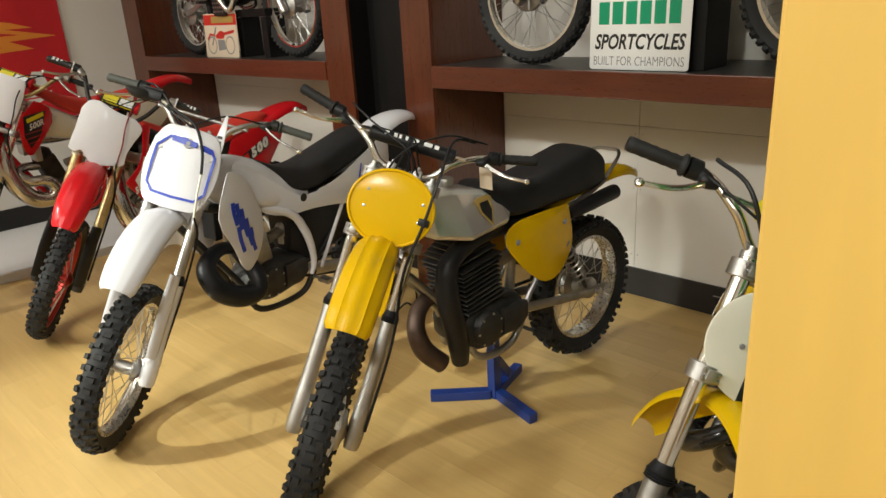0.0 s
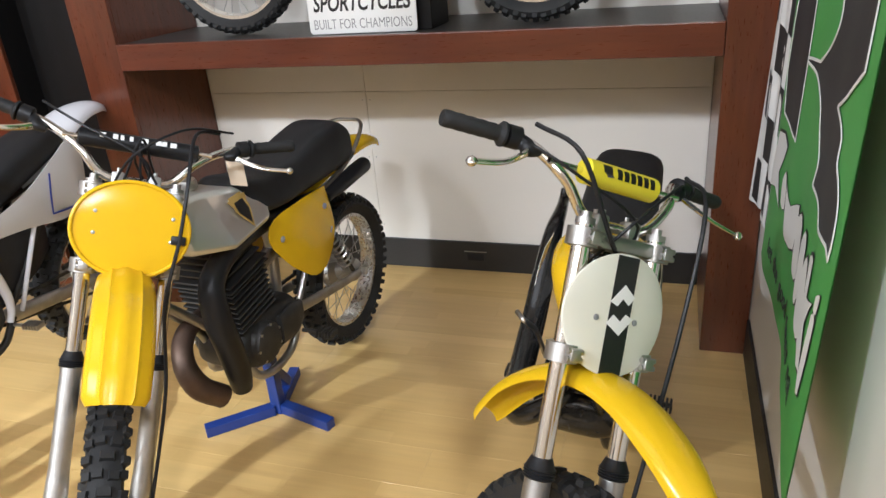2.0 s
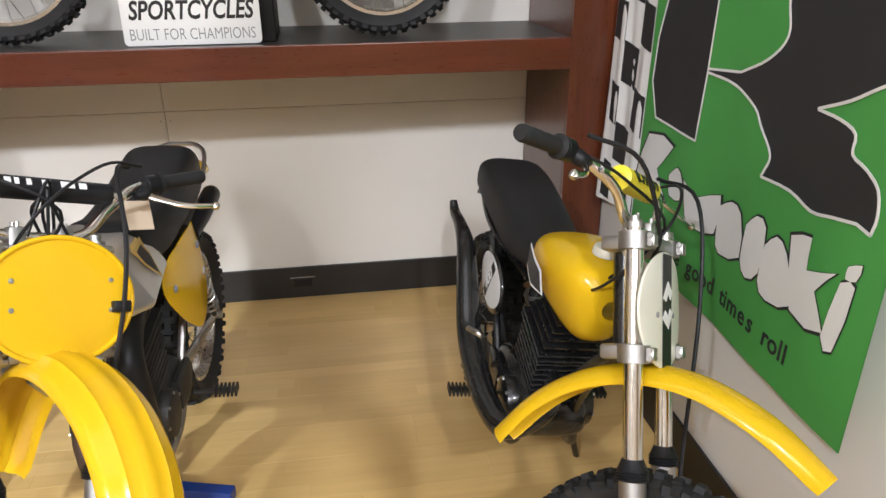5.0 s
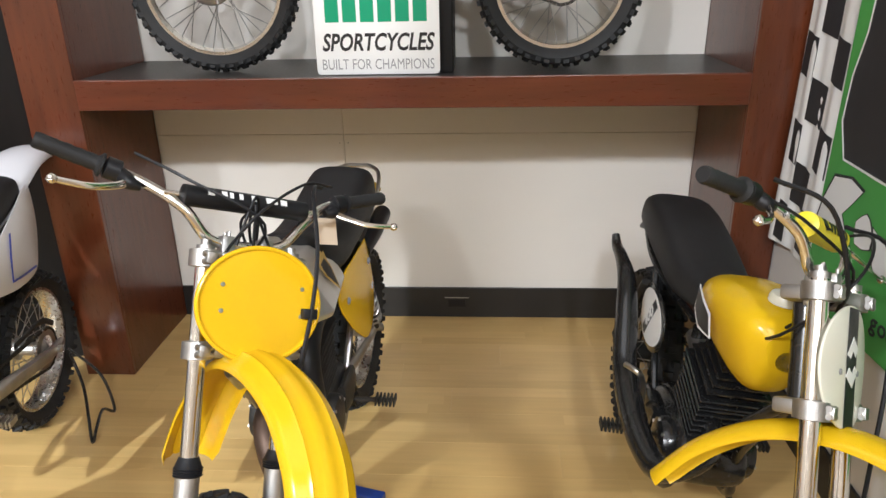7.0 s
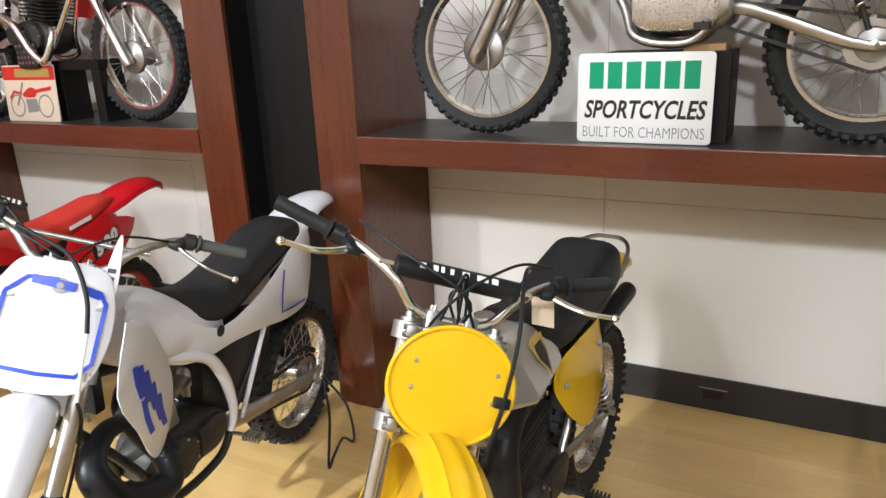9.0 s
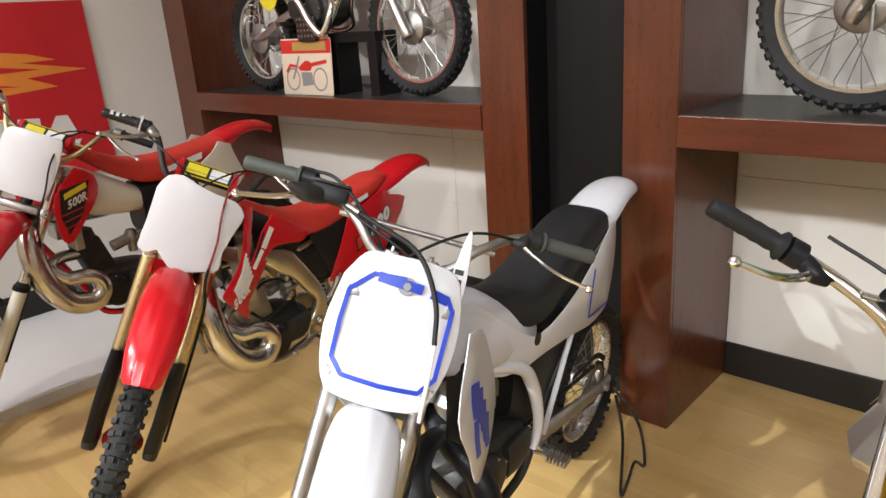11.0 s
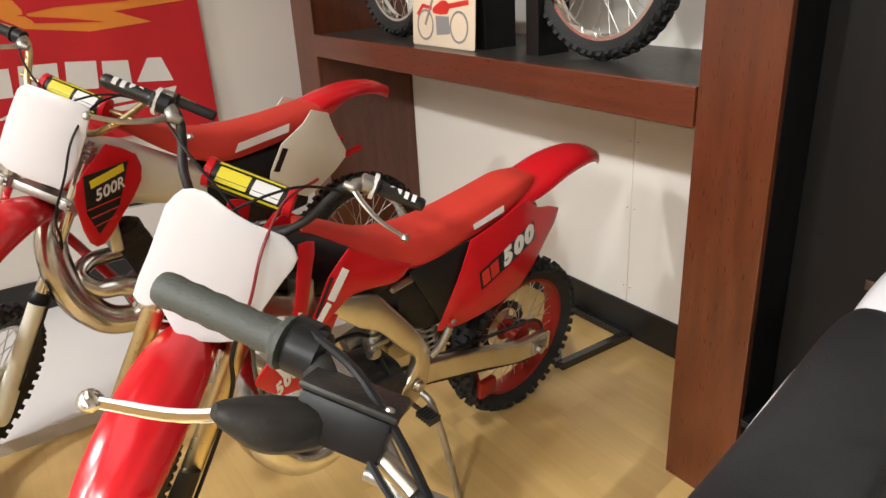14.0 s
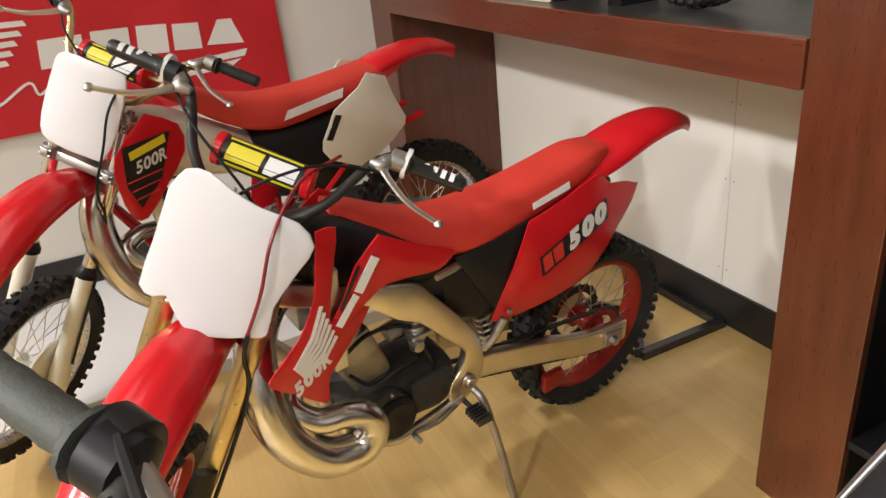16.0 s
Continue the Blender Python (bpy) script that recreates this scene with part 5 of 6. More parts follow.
    b.fender("rear_fender", [(0.2, 0.88, 0.07), (0.05, 0.94, 0.09), (-0.08, 0.975, 0.098), (-0.22, 1.01, 0.092), (-0.36, 1.015, 0.078), (-0.465, 0.97, 0.045)] if new_model else [(0.2, 0.97, 0.06), (0.09, 1.06, 0.08), (0.0, 1.09, 0.08), (-0.10, 1.105, 0.07), (-0.20, 1.095, 0.055), (-0.28, 1.06, 0.035)], "red", crown=0.022, lip=0.022, steered=False, label="red plastic rear fender")
    if new_model:
        pn = b.side("side_panel", [(0.29, 0.90), (0.16, 0.93), (0.03, 0.965), (-0.02, 0.92), (-0.16, 0.875), (-0.08, 0.76), (0.03, 0.64), (0.20, 0.60), (0.385, 0.60), (0.40, 0.635), (0.34, 0.77)], 0.115, "red", 0.004, bow=0.2, label="red side panel with white racing numbers", n=2)
        for p, sg in zip(pn, (1, -1)):
            def on_panel(u, v, w, sg=sg):
                a = radians(24 if sg > 0 else -24)
                du, dv = (u * math.cos(a) - v * math.sin(a)), (u * math.sin(a) + v * math.cos(a))
                x, zz = (0.115 - sg * du), 0.79 + dv
                return Vector((x, sg * (0.1205 - 0.2 * ((x - 0.1) ** 2 + (zz - 0.78) ** 2) + w), zz))
            b.put("number_field", slab([(-0.145, -0.036), (0.13, -0.036), (0.145, 0.036), (-0.13, 0.036)], 0.0008, on_panel, 0, 0, 0, 2), "black", "black backing of the numbers", p)
            digits(b, "500", 0.082, 0.165, lambda u, v, w: on_panel(u + 0.045, v, w + 0.001), 0.0004, 0.25, 0.004, p)
            for q in ([(-0.132, -0.027), (-0.098, -0.027), (-0.09, 0.027), (-0.122, 0.027)], [(-0.091, -0.027), (-0.056, -0.027), (-0.046, 0.027), (-0.083, 0.027)]):
                b.put("red_mark", slab(q, 0.0012, on_panel, 0, 0, 0, 1), "redprint", "", p)
            b.put("panel_bolt", lathe([(0.0, 0.003), (0.008, 0.002), (0.009, -0.003)], 10, "y", (0.355, 0.117, 0.63)) if sg > 0 else lathe([(0.0, -0.003), (0.008, -0.002), (0.009, 0.003)], 10, "y", (0.355, -0.117, 0.63)), "greyprint", "", p)
    else:
        pn = b.side("side_panel", [(0.13, 1.075), (0.06, 1.05), (0.045, 1.0), (0.03, 0.963), (-0.005, 0.89), (0.0, 0.86), (0.05, 0.815), (0.15, 0.745), (0.18, 0.735), (0.30, 0.79), (0.325, 0.83), (0.32, 0.865), (0.266, 0.968), (0.17, 1.03)], 0.125, "cream", 0.005, bow=0.2, label="white plastic side number panel", n=0)
        for p, sg in zip(pn, (1, -1)):
            b.put("panel_slot", slab([(0.285, 0.862), (0.308, 0.868), (0.262, 0.952), (0.24, 0.945)], 0.001, lambda u, v, w, sg=sg: Vector((u, sg * (0.129 + w - 0.2 * ((u - 0.15) ** 2 + (v - 0.89) ** 2)), v)), 0), "black", "", p)
    # shrouds
    up = [(0.93, 1.12), (0.875, 1.105), (0.89, 1.04), (0.905, 0.985), (0.92, 0.92), (0.92, 0.885), (0.86, 0.88), (0.805, 0.857), (0.87, 0.80), (0.945, 0.745), (0.95, 0.70), (0.966, 0.675), (1.04, 0.76), (1.10, 0.825), (1.09, 0.85), (1.015, 0.895), (0.963, 0.963), (0.945, 1.042)] if new_model else [(0.87, 1.10), (0.78, 1.04), (0.78, 0.95), (0.86, 0.86), (0.94, 0.78), (0.985, 0.80), (1.0, 0.90), (0.985, 1.0)]
    sh = b.side("radiator_shroud", up, 0.175, "red", 0.004, flare=0.3, bow=0.1, label="red plastic radiator shroud with white graphics", n=2)
    if new_model:
        b.side("tank_shroud", [(0.773, 1.05), (0.66, 0.975), (0.545, 0.912), (0.56, 0.89), (0.60, 0.875), (0.68, 0.895), (0.76, 0.91), (0.80, 0.90), (0.86, 0.868), (0.92, 0.838), (0.925, 0.87), (0.88, 0.93), (0.844, 0.995)], 0.145, "red", 0.004, flare=0.12, bow=0.1, label="red tank shroud with white streaks", n=2)
    for p, sg in zip(sh, (1, -1)):
        cx = sum(q[0] for q in up) / len(up)
        cz = sum(q[1] for q in up) / len(up)

        def on_shroud(x, zz, w=0.0, sg=sg):
            return Vector((x, sg * (0.179 + 0.3 * (x - cx) - 0.1 * ((x - cx) ** 2 + (zz - cz) ** 2) + w + 0.0012), zz))
        X, Z = Vector((1, 0, 0)), Vector((0, 0, 1))
        if new_model:
            for k in range(6):
                b.put("wing_feather", ribbon([on_shroud(x, zz) for x, zz in ((0.945 - 0.006 * k, 0.945 - 0.02 * k), (0.98 - 0.006 * k, 0.88 - 0.014 * k), (1.035 - 0.004 * k, 0.83 - 0.008 * k))], X, Z, 0.0048), "whiteprint", "white wing stroke", p)
            digits(b, "500R", 0.05, 0.11, lambda u, v, w, sg=sg: on_shroud(0.995 - sg * (u * 0.95 - v * 0.3), 0.785 + v * 0.95 + u * 0.3, w), 0.0004, 0.2, 0.002, p)
        else:
            b.put("shroud_field", slab([(0.81, 1.03), (0.96, 1.02), (0.975, 0.90), (0.95, 0.82), (0.87, 0.89)], 0.0008, lambda u, v, w: on_shroud(u, v, w), 0, 0, 0, 1), "black", "black decal field", p)
            digits(b, "500R", 0.05, 0.10, lambda u, v, w, sg=sg: on_shroud(0.89 - sg * u, 0.955 + v + 0.2 * u, w + 0.001), 0.0004, 0.2, 0.001, p)
            b.put("brand_bar", slab([(0.83, 1.0), (0.945, 0.975), (0.945, 1.0), (0.83, 1.025)], 0.0016, lambda u, v, w: on_shroud(u, v, w), 0, 0, 0, 1), "yellowprint", "yellow brand bar", p)
            for k in range(3):
                b.put("line", ribbon([on_shroud(x, zz, 0.001) for x, zz in ((0.86 + 0.012 * k, 0.92 - 0.03 * k), (0.97 - 0.006 * k, 0.91 - 0.03 * k))], X, Z, 0.002), "redprint", "", p)
    for sg in (1, -1):
        b.put("radiator", box(0.88, 0.92, sg * 0.10 - 0.05, sg * 0.10 + 0.05, 0.72, 1.0, 0.006), "steel", "aluminium radiator", smooth=False)
        if new_model:
            b.put("streak", ribbon([Vector((x, sg * (0.151 + 0.12 * (x - 0.75) + 0.001), zz)) for x, zz in ((0.905, 0.865), (0.865, 0.91), (0.85, 0.925))], Vector((1, 0, 0)), Vector((0, 0, 1)), 0.009), "whiteprint", "white streak")
            b.put("streak", ribbon([Vector((x, sg * (0.151 + 0.12 * (x - 0.75) + 0.001), zz)) for x, zz in ((0.845, 0.93), (0.81, 0.975), (0.79, 1.0))], Vector((1, 0, 0)), Vector((0, 0, 1)), 0.012), "whiteprint", "white block mark")
            b.put("streak", ribbon([Vector((x, sg * (0.151 + 0.12 * (x - 0.75) + 0.001), zz)) for x, zz in ((0.895, 0.905), (0.86, 0.96), (0.835, 0.995))], Vector((1, 0, 0)), Vector((0, 0, 1)), 0.004), "black", "black streak")
    # seat side lettering as a plain bar
        b.put("seat_mark", slab([(0.13, 0.945), (0.27, 0.925), (0.27, 0.942), (0.13, 0.965)] if new_model else [(0.22, 1.0), (0.44, 0.965), (0.42, 0.995), (0.21, 1.03)], 0.001, lambda u, v, w, sg=sg: Vector((u, sg * ((0.101 if new_model else 0.103) - (v - (0.935 if new_model else 0.99)) * 0.25 + w), v)), 0), "whiteprint", "white lettering patch")
    b.engine(0.72, 0.47, "darkcast", "alloy" if new_model else "darkcast", water=True, tilt=20, cyl_h=0.18, case_w=0.1)
    b.put("clutch_cover", lathe([(0.0, 0.02), (0.055, 0.018), (0.068, 0.006), (0.068, -0.02)], 28, "y", (0.755, 0.118, 0.452)), "blackplastic", "round black ignition cover")
    if new_model:
        cb = lathe([(0.0, -0.06), (0.02, -0.058), (0.024, -0.02), (0.03, -0.016), (0.03, 0.03), (0.018, 0.034), (0.014, 0.07), (0.0, 0.075)], 16, "z", (0.635, 0.055, 0.655))
        box(0.60, 0.67, 0.06, 0.095, 0.655, 0.67, 0.003, cb)
        lathe([(0.0, 0.0), (0.016, 0.0), (0.016, 0.03), (0.0, 0.032)], 12, "y", (0.655, 0.075, 0.64), cb)
        b.put("carburettor_bowl", cb, "alloy")
        for pts in ([(0.66, 0.07, 0.69), (0.72, 0.085, 0.73), (0.80, 0.09, 0.74), (0.86, 0.08, 0.70)], [(0.62, 0.07, 0.60), (0.60, 0.085, 0.52), (0.63, 0.09, 0.44)], [(0.85, 0.07, 0.62), (0.80, 0.095, 0.58), (0.72, 0.1, 0.60), (0.66, 0.09, 0.60)]):
            b.cable(pts, 0.006, "blackplastic", "hose")
        b.put("gear_lever", tube([(0.56, 0.13, 0.40), (0.64, 0.15, 0.395), (0.72, 0.16, 0.41), (0.725, 0.195, 0.41)], 0.008, 8), "alloy")
    b.pipe("exhaust_pipe", [(0.86, 0.02, 0.66), (0.98, 0.07, 0.68), (1.03, 0.12, 0.655), (0.985, 0.155, 0.61), (0.92, 0.17, 0.605), (0.868, 0.175, 0.58), (0.85, 0.178, 0.525), (0.895, 0.175, 0.478), (0.99, 0.165, 0.50), (1.065, 0.14, 0.60), (1.09, 0.11, 0.73), (1.065, 0.06, 0.83), (0.98, -0.03, 0.86), (0.85, -0.12, 0.80), (0.6, -0.14, 0.78), (0.35, -0.13, 0.80)],
           [0.026, 0.028, 0.03, 0.032, 0.034, 0.037, 0.041, 0.047, 0.052, 0.054, 0.052, 0.048, 0.044, 0.036, 0.03, 0.02], "pipe", 20, "raw steel expansion chamber pipe")
    b.pipe("muffler", [(0.35, -0.13, 0.76), (0.28, -0.13, 0.78), (0.0, -0.13, 0.85), (-0.02, -0.13, 0.855)], [0.02, 0.037, 0.037, 0.02], "alloy", 14)
    if new_model:
        for sg in (1, -1):
            sw = body([(b.ax - 0.075, b.rz - 0.03, b.rz + 0.03, 0.012, 0.012, sg * 0.105), (b.ax - 0.06, b.rz - 0.04, b.rz + 0.042, 0.015, 0.015, sg * 0.105), (b.ax + 0.1, b.rz - 0.022, b.rz + 0.062, 0.016, 0.016, sg * 0.105), (0.2, 0.362, 0.445, 0.017, 0.017, sg * 0.10), (0.42, 0.415, 0.495, 0.018, 0.018, sg * 0.085), (0.48, 0.42, 0.49, 0.018, 0.018, sg * 0.08)], 24, 9)
            b.put("swingarm", sw, "goldalloy", "satin aluminium box swingarm")
            b.put("axle_block", box(b.ax - 0.05, b.ax + 0.03, sg * 0.124 - 0.006, sg * 0.124 + 0.006, b.rz - 0.025, b.rz + 0.03, 0.004), "alloy")
            b.put("axle_nut", lathe([(0.0, -0.012), (0.016, -0.012), (0.016, 0.012), (0.0, 0.012)], 6, "y", (b.ax, sg * 0.137, b.rz)), "steel")
        disc = [[Vector((b.ax + rad * math.cos(g), -0.055 + yy, b.rz + rad * math.sin(g))) for rad, yy in ((0.085, -0.002), (0.115 + (0.004 if k % 2 else -0.003), -0.002), (0.115 + (0.004 if k % 2 else -0.003), 0.002), (0.085, 0.002))] for k, g in enumerate(2 * math.pi * q / 40 for q in range(40))]
        b.put("brake_disc", skin(disc + [disc[0]], caps=False), "darkcast", "wavy dark brake disc")
    else:
        b.swingarm((0.5, 0.46), 0.10, "alloy", 0.055)
    b.chain(0.56, 0.47, y=0.068, r=0.09, mat="redrim" if new_model else "steel")
    b.put("chain_guide", box(0.08, 0.165, 0.055, 0.085, 0.18, 0.255, 0.012), "redrim" if new_model else "blackplastic")
    b.shock((0.42, 0.02, 0.72), (0.34, 0.02, 0.42))
    b.peg(0.53, 0.16, 0.385, "darkcast")
    b.pipe("side_stand", [(0.50, 0.13, 0.43), (0.49, 0.17, 0.40), (0.465, 0.215, 0.24), (0.44, 0.265, 0.03)], 0.012, "alloy")
    b.pipe("kick_lever", [(0.455, 0.125, 0.55), (0.43, 0.14, 0.59), (0.40, 0.145, 0.645)], [0.011, 0.012, 0.013], "alloy")
    return b


# -- yellow and black vintage scrambler
def scrambler():
    b = Bike("yellow and black vintage scrambler with oval white plate", (0.385, 1.80), -91, 7.0, 45.5, xo=1.06)
    b.front_wheel(width=0.085, rim_r=0.272, rim_mat="rimalloy", hub_r=0.075, hub_mat="alloy", side=-1)
    b.rear_wheel(width=0.11, rim_r=0.245, rim_mat="rimalloy", hub_r=0.085, hub_mat="darkcast", side=1, knob=0.014)
    b.fork(top=0.165, joint=-0.33, r=0.0195, rl=0.027, tube_mat="chrome", leg_mat="alloy", gap=0.1, gaiter=0.022)
    b.clamps((0.13, -0.10), 0.1)
    b.bars(rise=0.30, base=0.165, half=0.395, pad="yellowprint", pad_len=0.2, pad_r=0.027, mat="chrome")
    for i in range(6):
        l0 = -0.022 + 0.019 * i
        b.put("pad_print", ribbon([b.s(0.02 + 0.0276 * math.cos(g), l0, 0.265 + 0.0276 * math.sin(g)) for g in (-0.1, 0.15, 0.4, 0.65)], b.L, b.F, 0.0065), "black", "black block where the maker's name stands", b.pad)
    b.put("pad_print", ribbon([b.s(0.02 + 0.0276 * math.cos(g), -0.055, 0.265 + 0.0276 * math.sin(g)) for g in (-0.15, 0.15, 0.45, 0.7)], b.L, b.F, 0.012), "black", "black angular mark", b.pad)
    control_cables(b, 0.30, 0.14)
    b.cable([b.s(0.0, -0.22, 0.33), b.s(0.09, -0.17, 0.28), b.s(0.10, -0.08, 0.15), b.s(0.06, 0.0, 0.1)], 0.005)
    b.cable([b.s(0.0, 0.22, 0.32), b.s(0.11, 0.17, 0.25), b.s(0.12, 0.15, 0.0), b.s(0.08, 0.15, -0.35), b.s(0.06, 0.12, -0.68)], 0.005)
    pl = b.plate(ellipse(0.136, 0.124, 48), (0.085, -0.01), "cream", thick=0.006, curve=0.7, bevel=0.002, label="oval cream plate with black centre stripe", cuts=2)

    def on_plate(u, v, w):
        return b.s(0.0925 + w - 0.7 * u * u, u, -0.01 + v)
    b.put("plate_stripe", slab([(-0.03, -0.119), (0.028, -0.119), (0.028, 0.119), (-0.03, 0.119)], 0.0008, on_plate, 0, 0, 0, 1), "black", "black centre stripe", pl)
    for q in ([(-0.032, 0.025), (0.0, 0.062), (0.032, 0.04), (0.018, 0.022), (0.0, 0.034), (-0.012, 0.018)], [(0.036, -0.004), (0.004, -0.04), (-0.034, -0.018), (-0.018, 0.0), (0.002, -0.012), (0.014, 0.004)]):
        b.put("plate_mark", slab(q, 0.0016, on_plate, 0), "whiteprint", "white angular mark", pl)
    for l in (-0.06, 0.045):
        sc = lathe([(0.0, 0.003), (0.006, 0.0022), (0.0065, 0)], 10, "x")
        bmesh.ops.transform(sc, matrix=b.steer_m(0.090, l, -0.02), verts=sc.verts[:])
        b.put("screw", sc, "greyprint", "", pl)
    b.fender("front_fender", [(-0.30, -0.315, 0.04), (-0.2, -0.225, 0.056), (-0.08, -0.165, 0.062), (0.05, -0.145, 0.064), (0.17, -0.165, 0.066), (0.29, -0.23, 0.062), (0.39, -0.325, 0.038)], "syellow", crown=0.022, lip=0.018, label="long yellow plastic front fender")
    chassis(b, "blackpaint", tank_z=0.83, pivot=(0.48, 0.42), down_x=0.82, low_z=0.30)
    t = b.put("fuel_tank", body([(0.60, 0.84, 0.90, 0.06, 0.06), (0.66, 0.82, 0.94, 0.10, 0.09), (0.76, 0.79, 0.97, 0.10, 0.125), (0.88, 0.75, 0.985, 0.065, 0.135), (0.96, 0.78, 0.975, 0.055, 0.11), (1.0, 0.85, 0.94, 0.03, 0.06)], 24, 2.9), "syellow", "glossy yellow fuel tank")
    for sg in (1, -1):
        b.put("tank_badge", slab([(-0.08, 0.03), (0.04, 0.012), (0.075, -0.025), (0.01, -0.03), (-0.05, -0.01)], 0.002, lambda u, v, w, sg=sg: Vector((0.83 + u * (1 if sg > 0 else 1), sg * (0.143 - v * 0.12 - 0.9 * u * u + w), 0.90 + v)), 0.0, 0, 0, 1), "black", "black chevron decal", t)
        b.put("badge_edge", slab([(-0.086, 0.037), (0.044, 0.018), (0.085, -0.028), (0.012, -0.037), (-0.056, -0.016)], 0.001, lambda u, v, w, sg=sg: Vector((0.83 + u, sg * (0.1425 - v * 0.12 - 0.9 * u * u + w), 0.90 + v)), 0.0, 0, 0, 1), "whiteprint", "", t)
    b.put("fuel_cap", lathe([(0.0, 0.022), (0.03, 0.02), (0.034, 0.012), (0.034, 0.0)], 20, "z", (0.91, 0, 0.985)), "cream", "", t)
    b.put("seat", body([(-0.13, 0.82, 0.86, 0.08, 0.08), (-0.08, 0.80, 0.925, 0.11, 0.105), (0.05, 0.79, 0.945, 0.12, 0.115), (0.25, 0.78, 0.925, 0.125, 0.11), (0.45, 0.77, 0.89, 0.12, 0.10), (0.62, 0.80, 0.885, 0.09, 0.07), (0.66, 0.83, 0.88, 0.05, 0.04)], 22, 3.4), "seat", "broad black vinyl seat")
    b.fender("rear_fender", [(0.3, 0.72, 0.06), (0.1, 0.76, 0.07), (-0.1, 0.79, 0.07), (-0.3, 0.74, 0.055)], "blackplastic", crown=0.02, lip=0.02, steered=False)
    for p, sg in zip(b.side("side_panel", ellipse(0.145, 0.095, 24, 2.2, 0.39, 0.66), 0.125, "blackpaint", 0.005, bow=0.3, n=0, label="black side panel"), (1, -1)):
        def on_side(u, v, w, sg=sg):
            return Vector((0.39 - sg * u, sg * (0.1315 - 0.3 * (u * u + v * v) + w), 0.66 + v))
        b.put("number_oval", slab(ellipse(0.13, 0.08, 32), 0.001, on_side, 0, 0, 0, 1), "whiteprint", "white number oval", p)
        b.put("number_stripe", slab([(-0.055, -0.058), (-0.02, -0.07), (0.055, 0.058), (0.02, 0.07)], 0.0018, on_side, 0, 0, 0, 1), "black", "", p)
        digits(b, "400", 0.05, 0.09, lambda u, v, w: on_side(u * 0.55 - v * 0.83, u * 0.83 + v * 0.55, w + 0.002), 0.0004, 0, 0.001, p)
    b.engine(0.66, 0.43, "blackpaint", "blackpaint", fins=9, fin_w=0.085, fin_d=0.1, tilt=12, cyl_h=0.17, case_w=0.115)
    b.pipe("exhaust_pipe", [(0.78, -0.02, 0.58), (0.90, -0.06, 0.54), (0.88, -0.15, 0.46), (0.77, -0.18, 0.45), (0.62, -0.19, 0.47), (0.48, -0.195, 0.52), (0.38, -0.195, 0.62), (0.27, -0.195, 0.72), (0.14, -0.195, 0.745), (0.05, -0.20, 0.755), (0.02, -0.205, 0.785)], [0.022, 0.026, 0.032, 0.036, 0.038, 0.038, 0.036, 0.03, 0.022, 0.018, 0.013], "blackpaint", 16, "black upswept expansion pipe")
    b.swingarm((0.48, 0.40), 0.09, "blackpaint", 0.03)
    b.chain(0.54, 0.41, y=0.062)
    for sg in (-1, 1):
        b.shock((0.26, sg * 0.13, 0.72), (0.06, sg * 0.13, 0.37), spring_mat="darkcast")
    b.peg(0.57, 0.19, 0.36, "darkcast")
    b.pipe("kick_lever", [(0.55, -0.14, 0.44), (0.60, -0.17, 0.55), (0.64, -0.2, 0.60), (0.60, -0.23, 0.60)], 0.008, "steel")
    b.pipe("side_stand", [(0.55, 0.12, 0.30), (0.5, 0.2, 0.16), (0.47, 0.26, 0.02)], 0.011, "blackpaint")
    return b


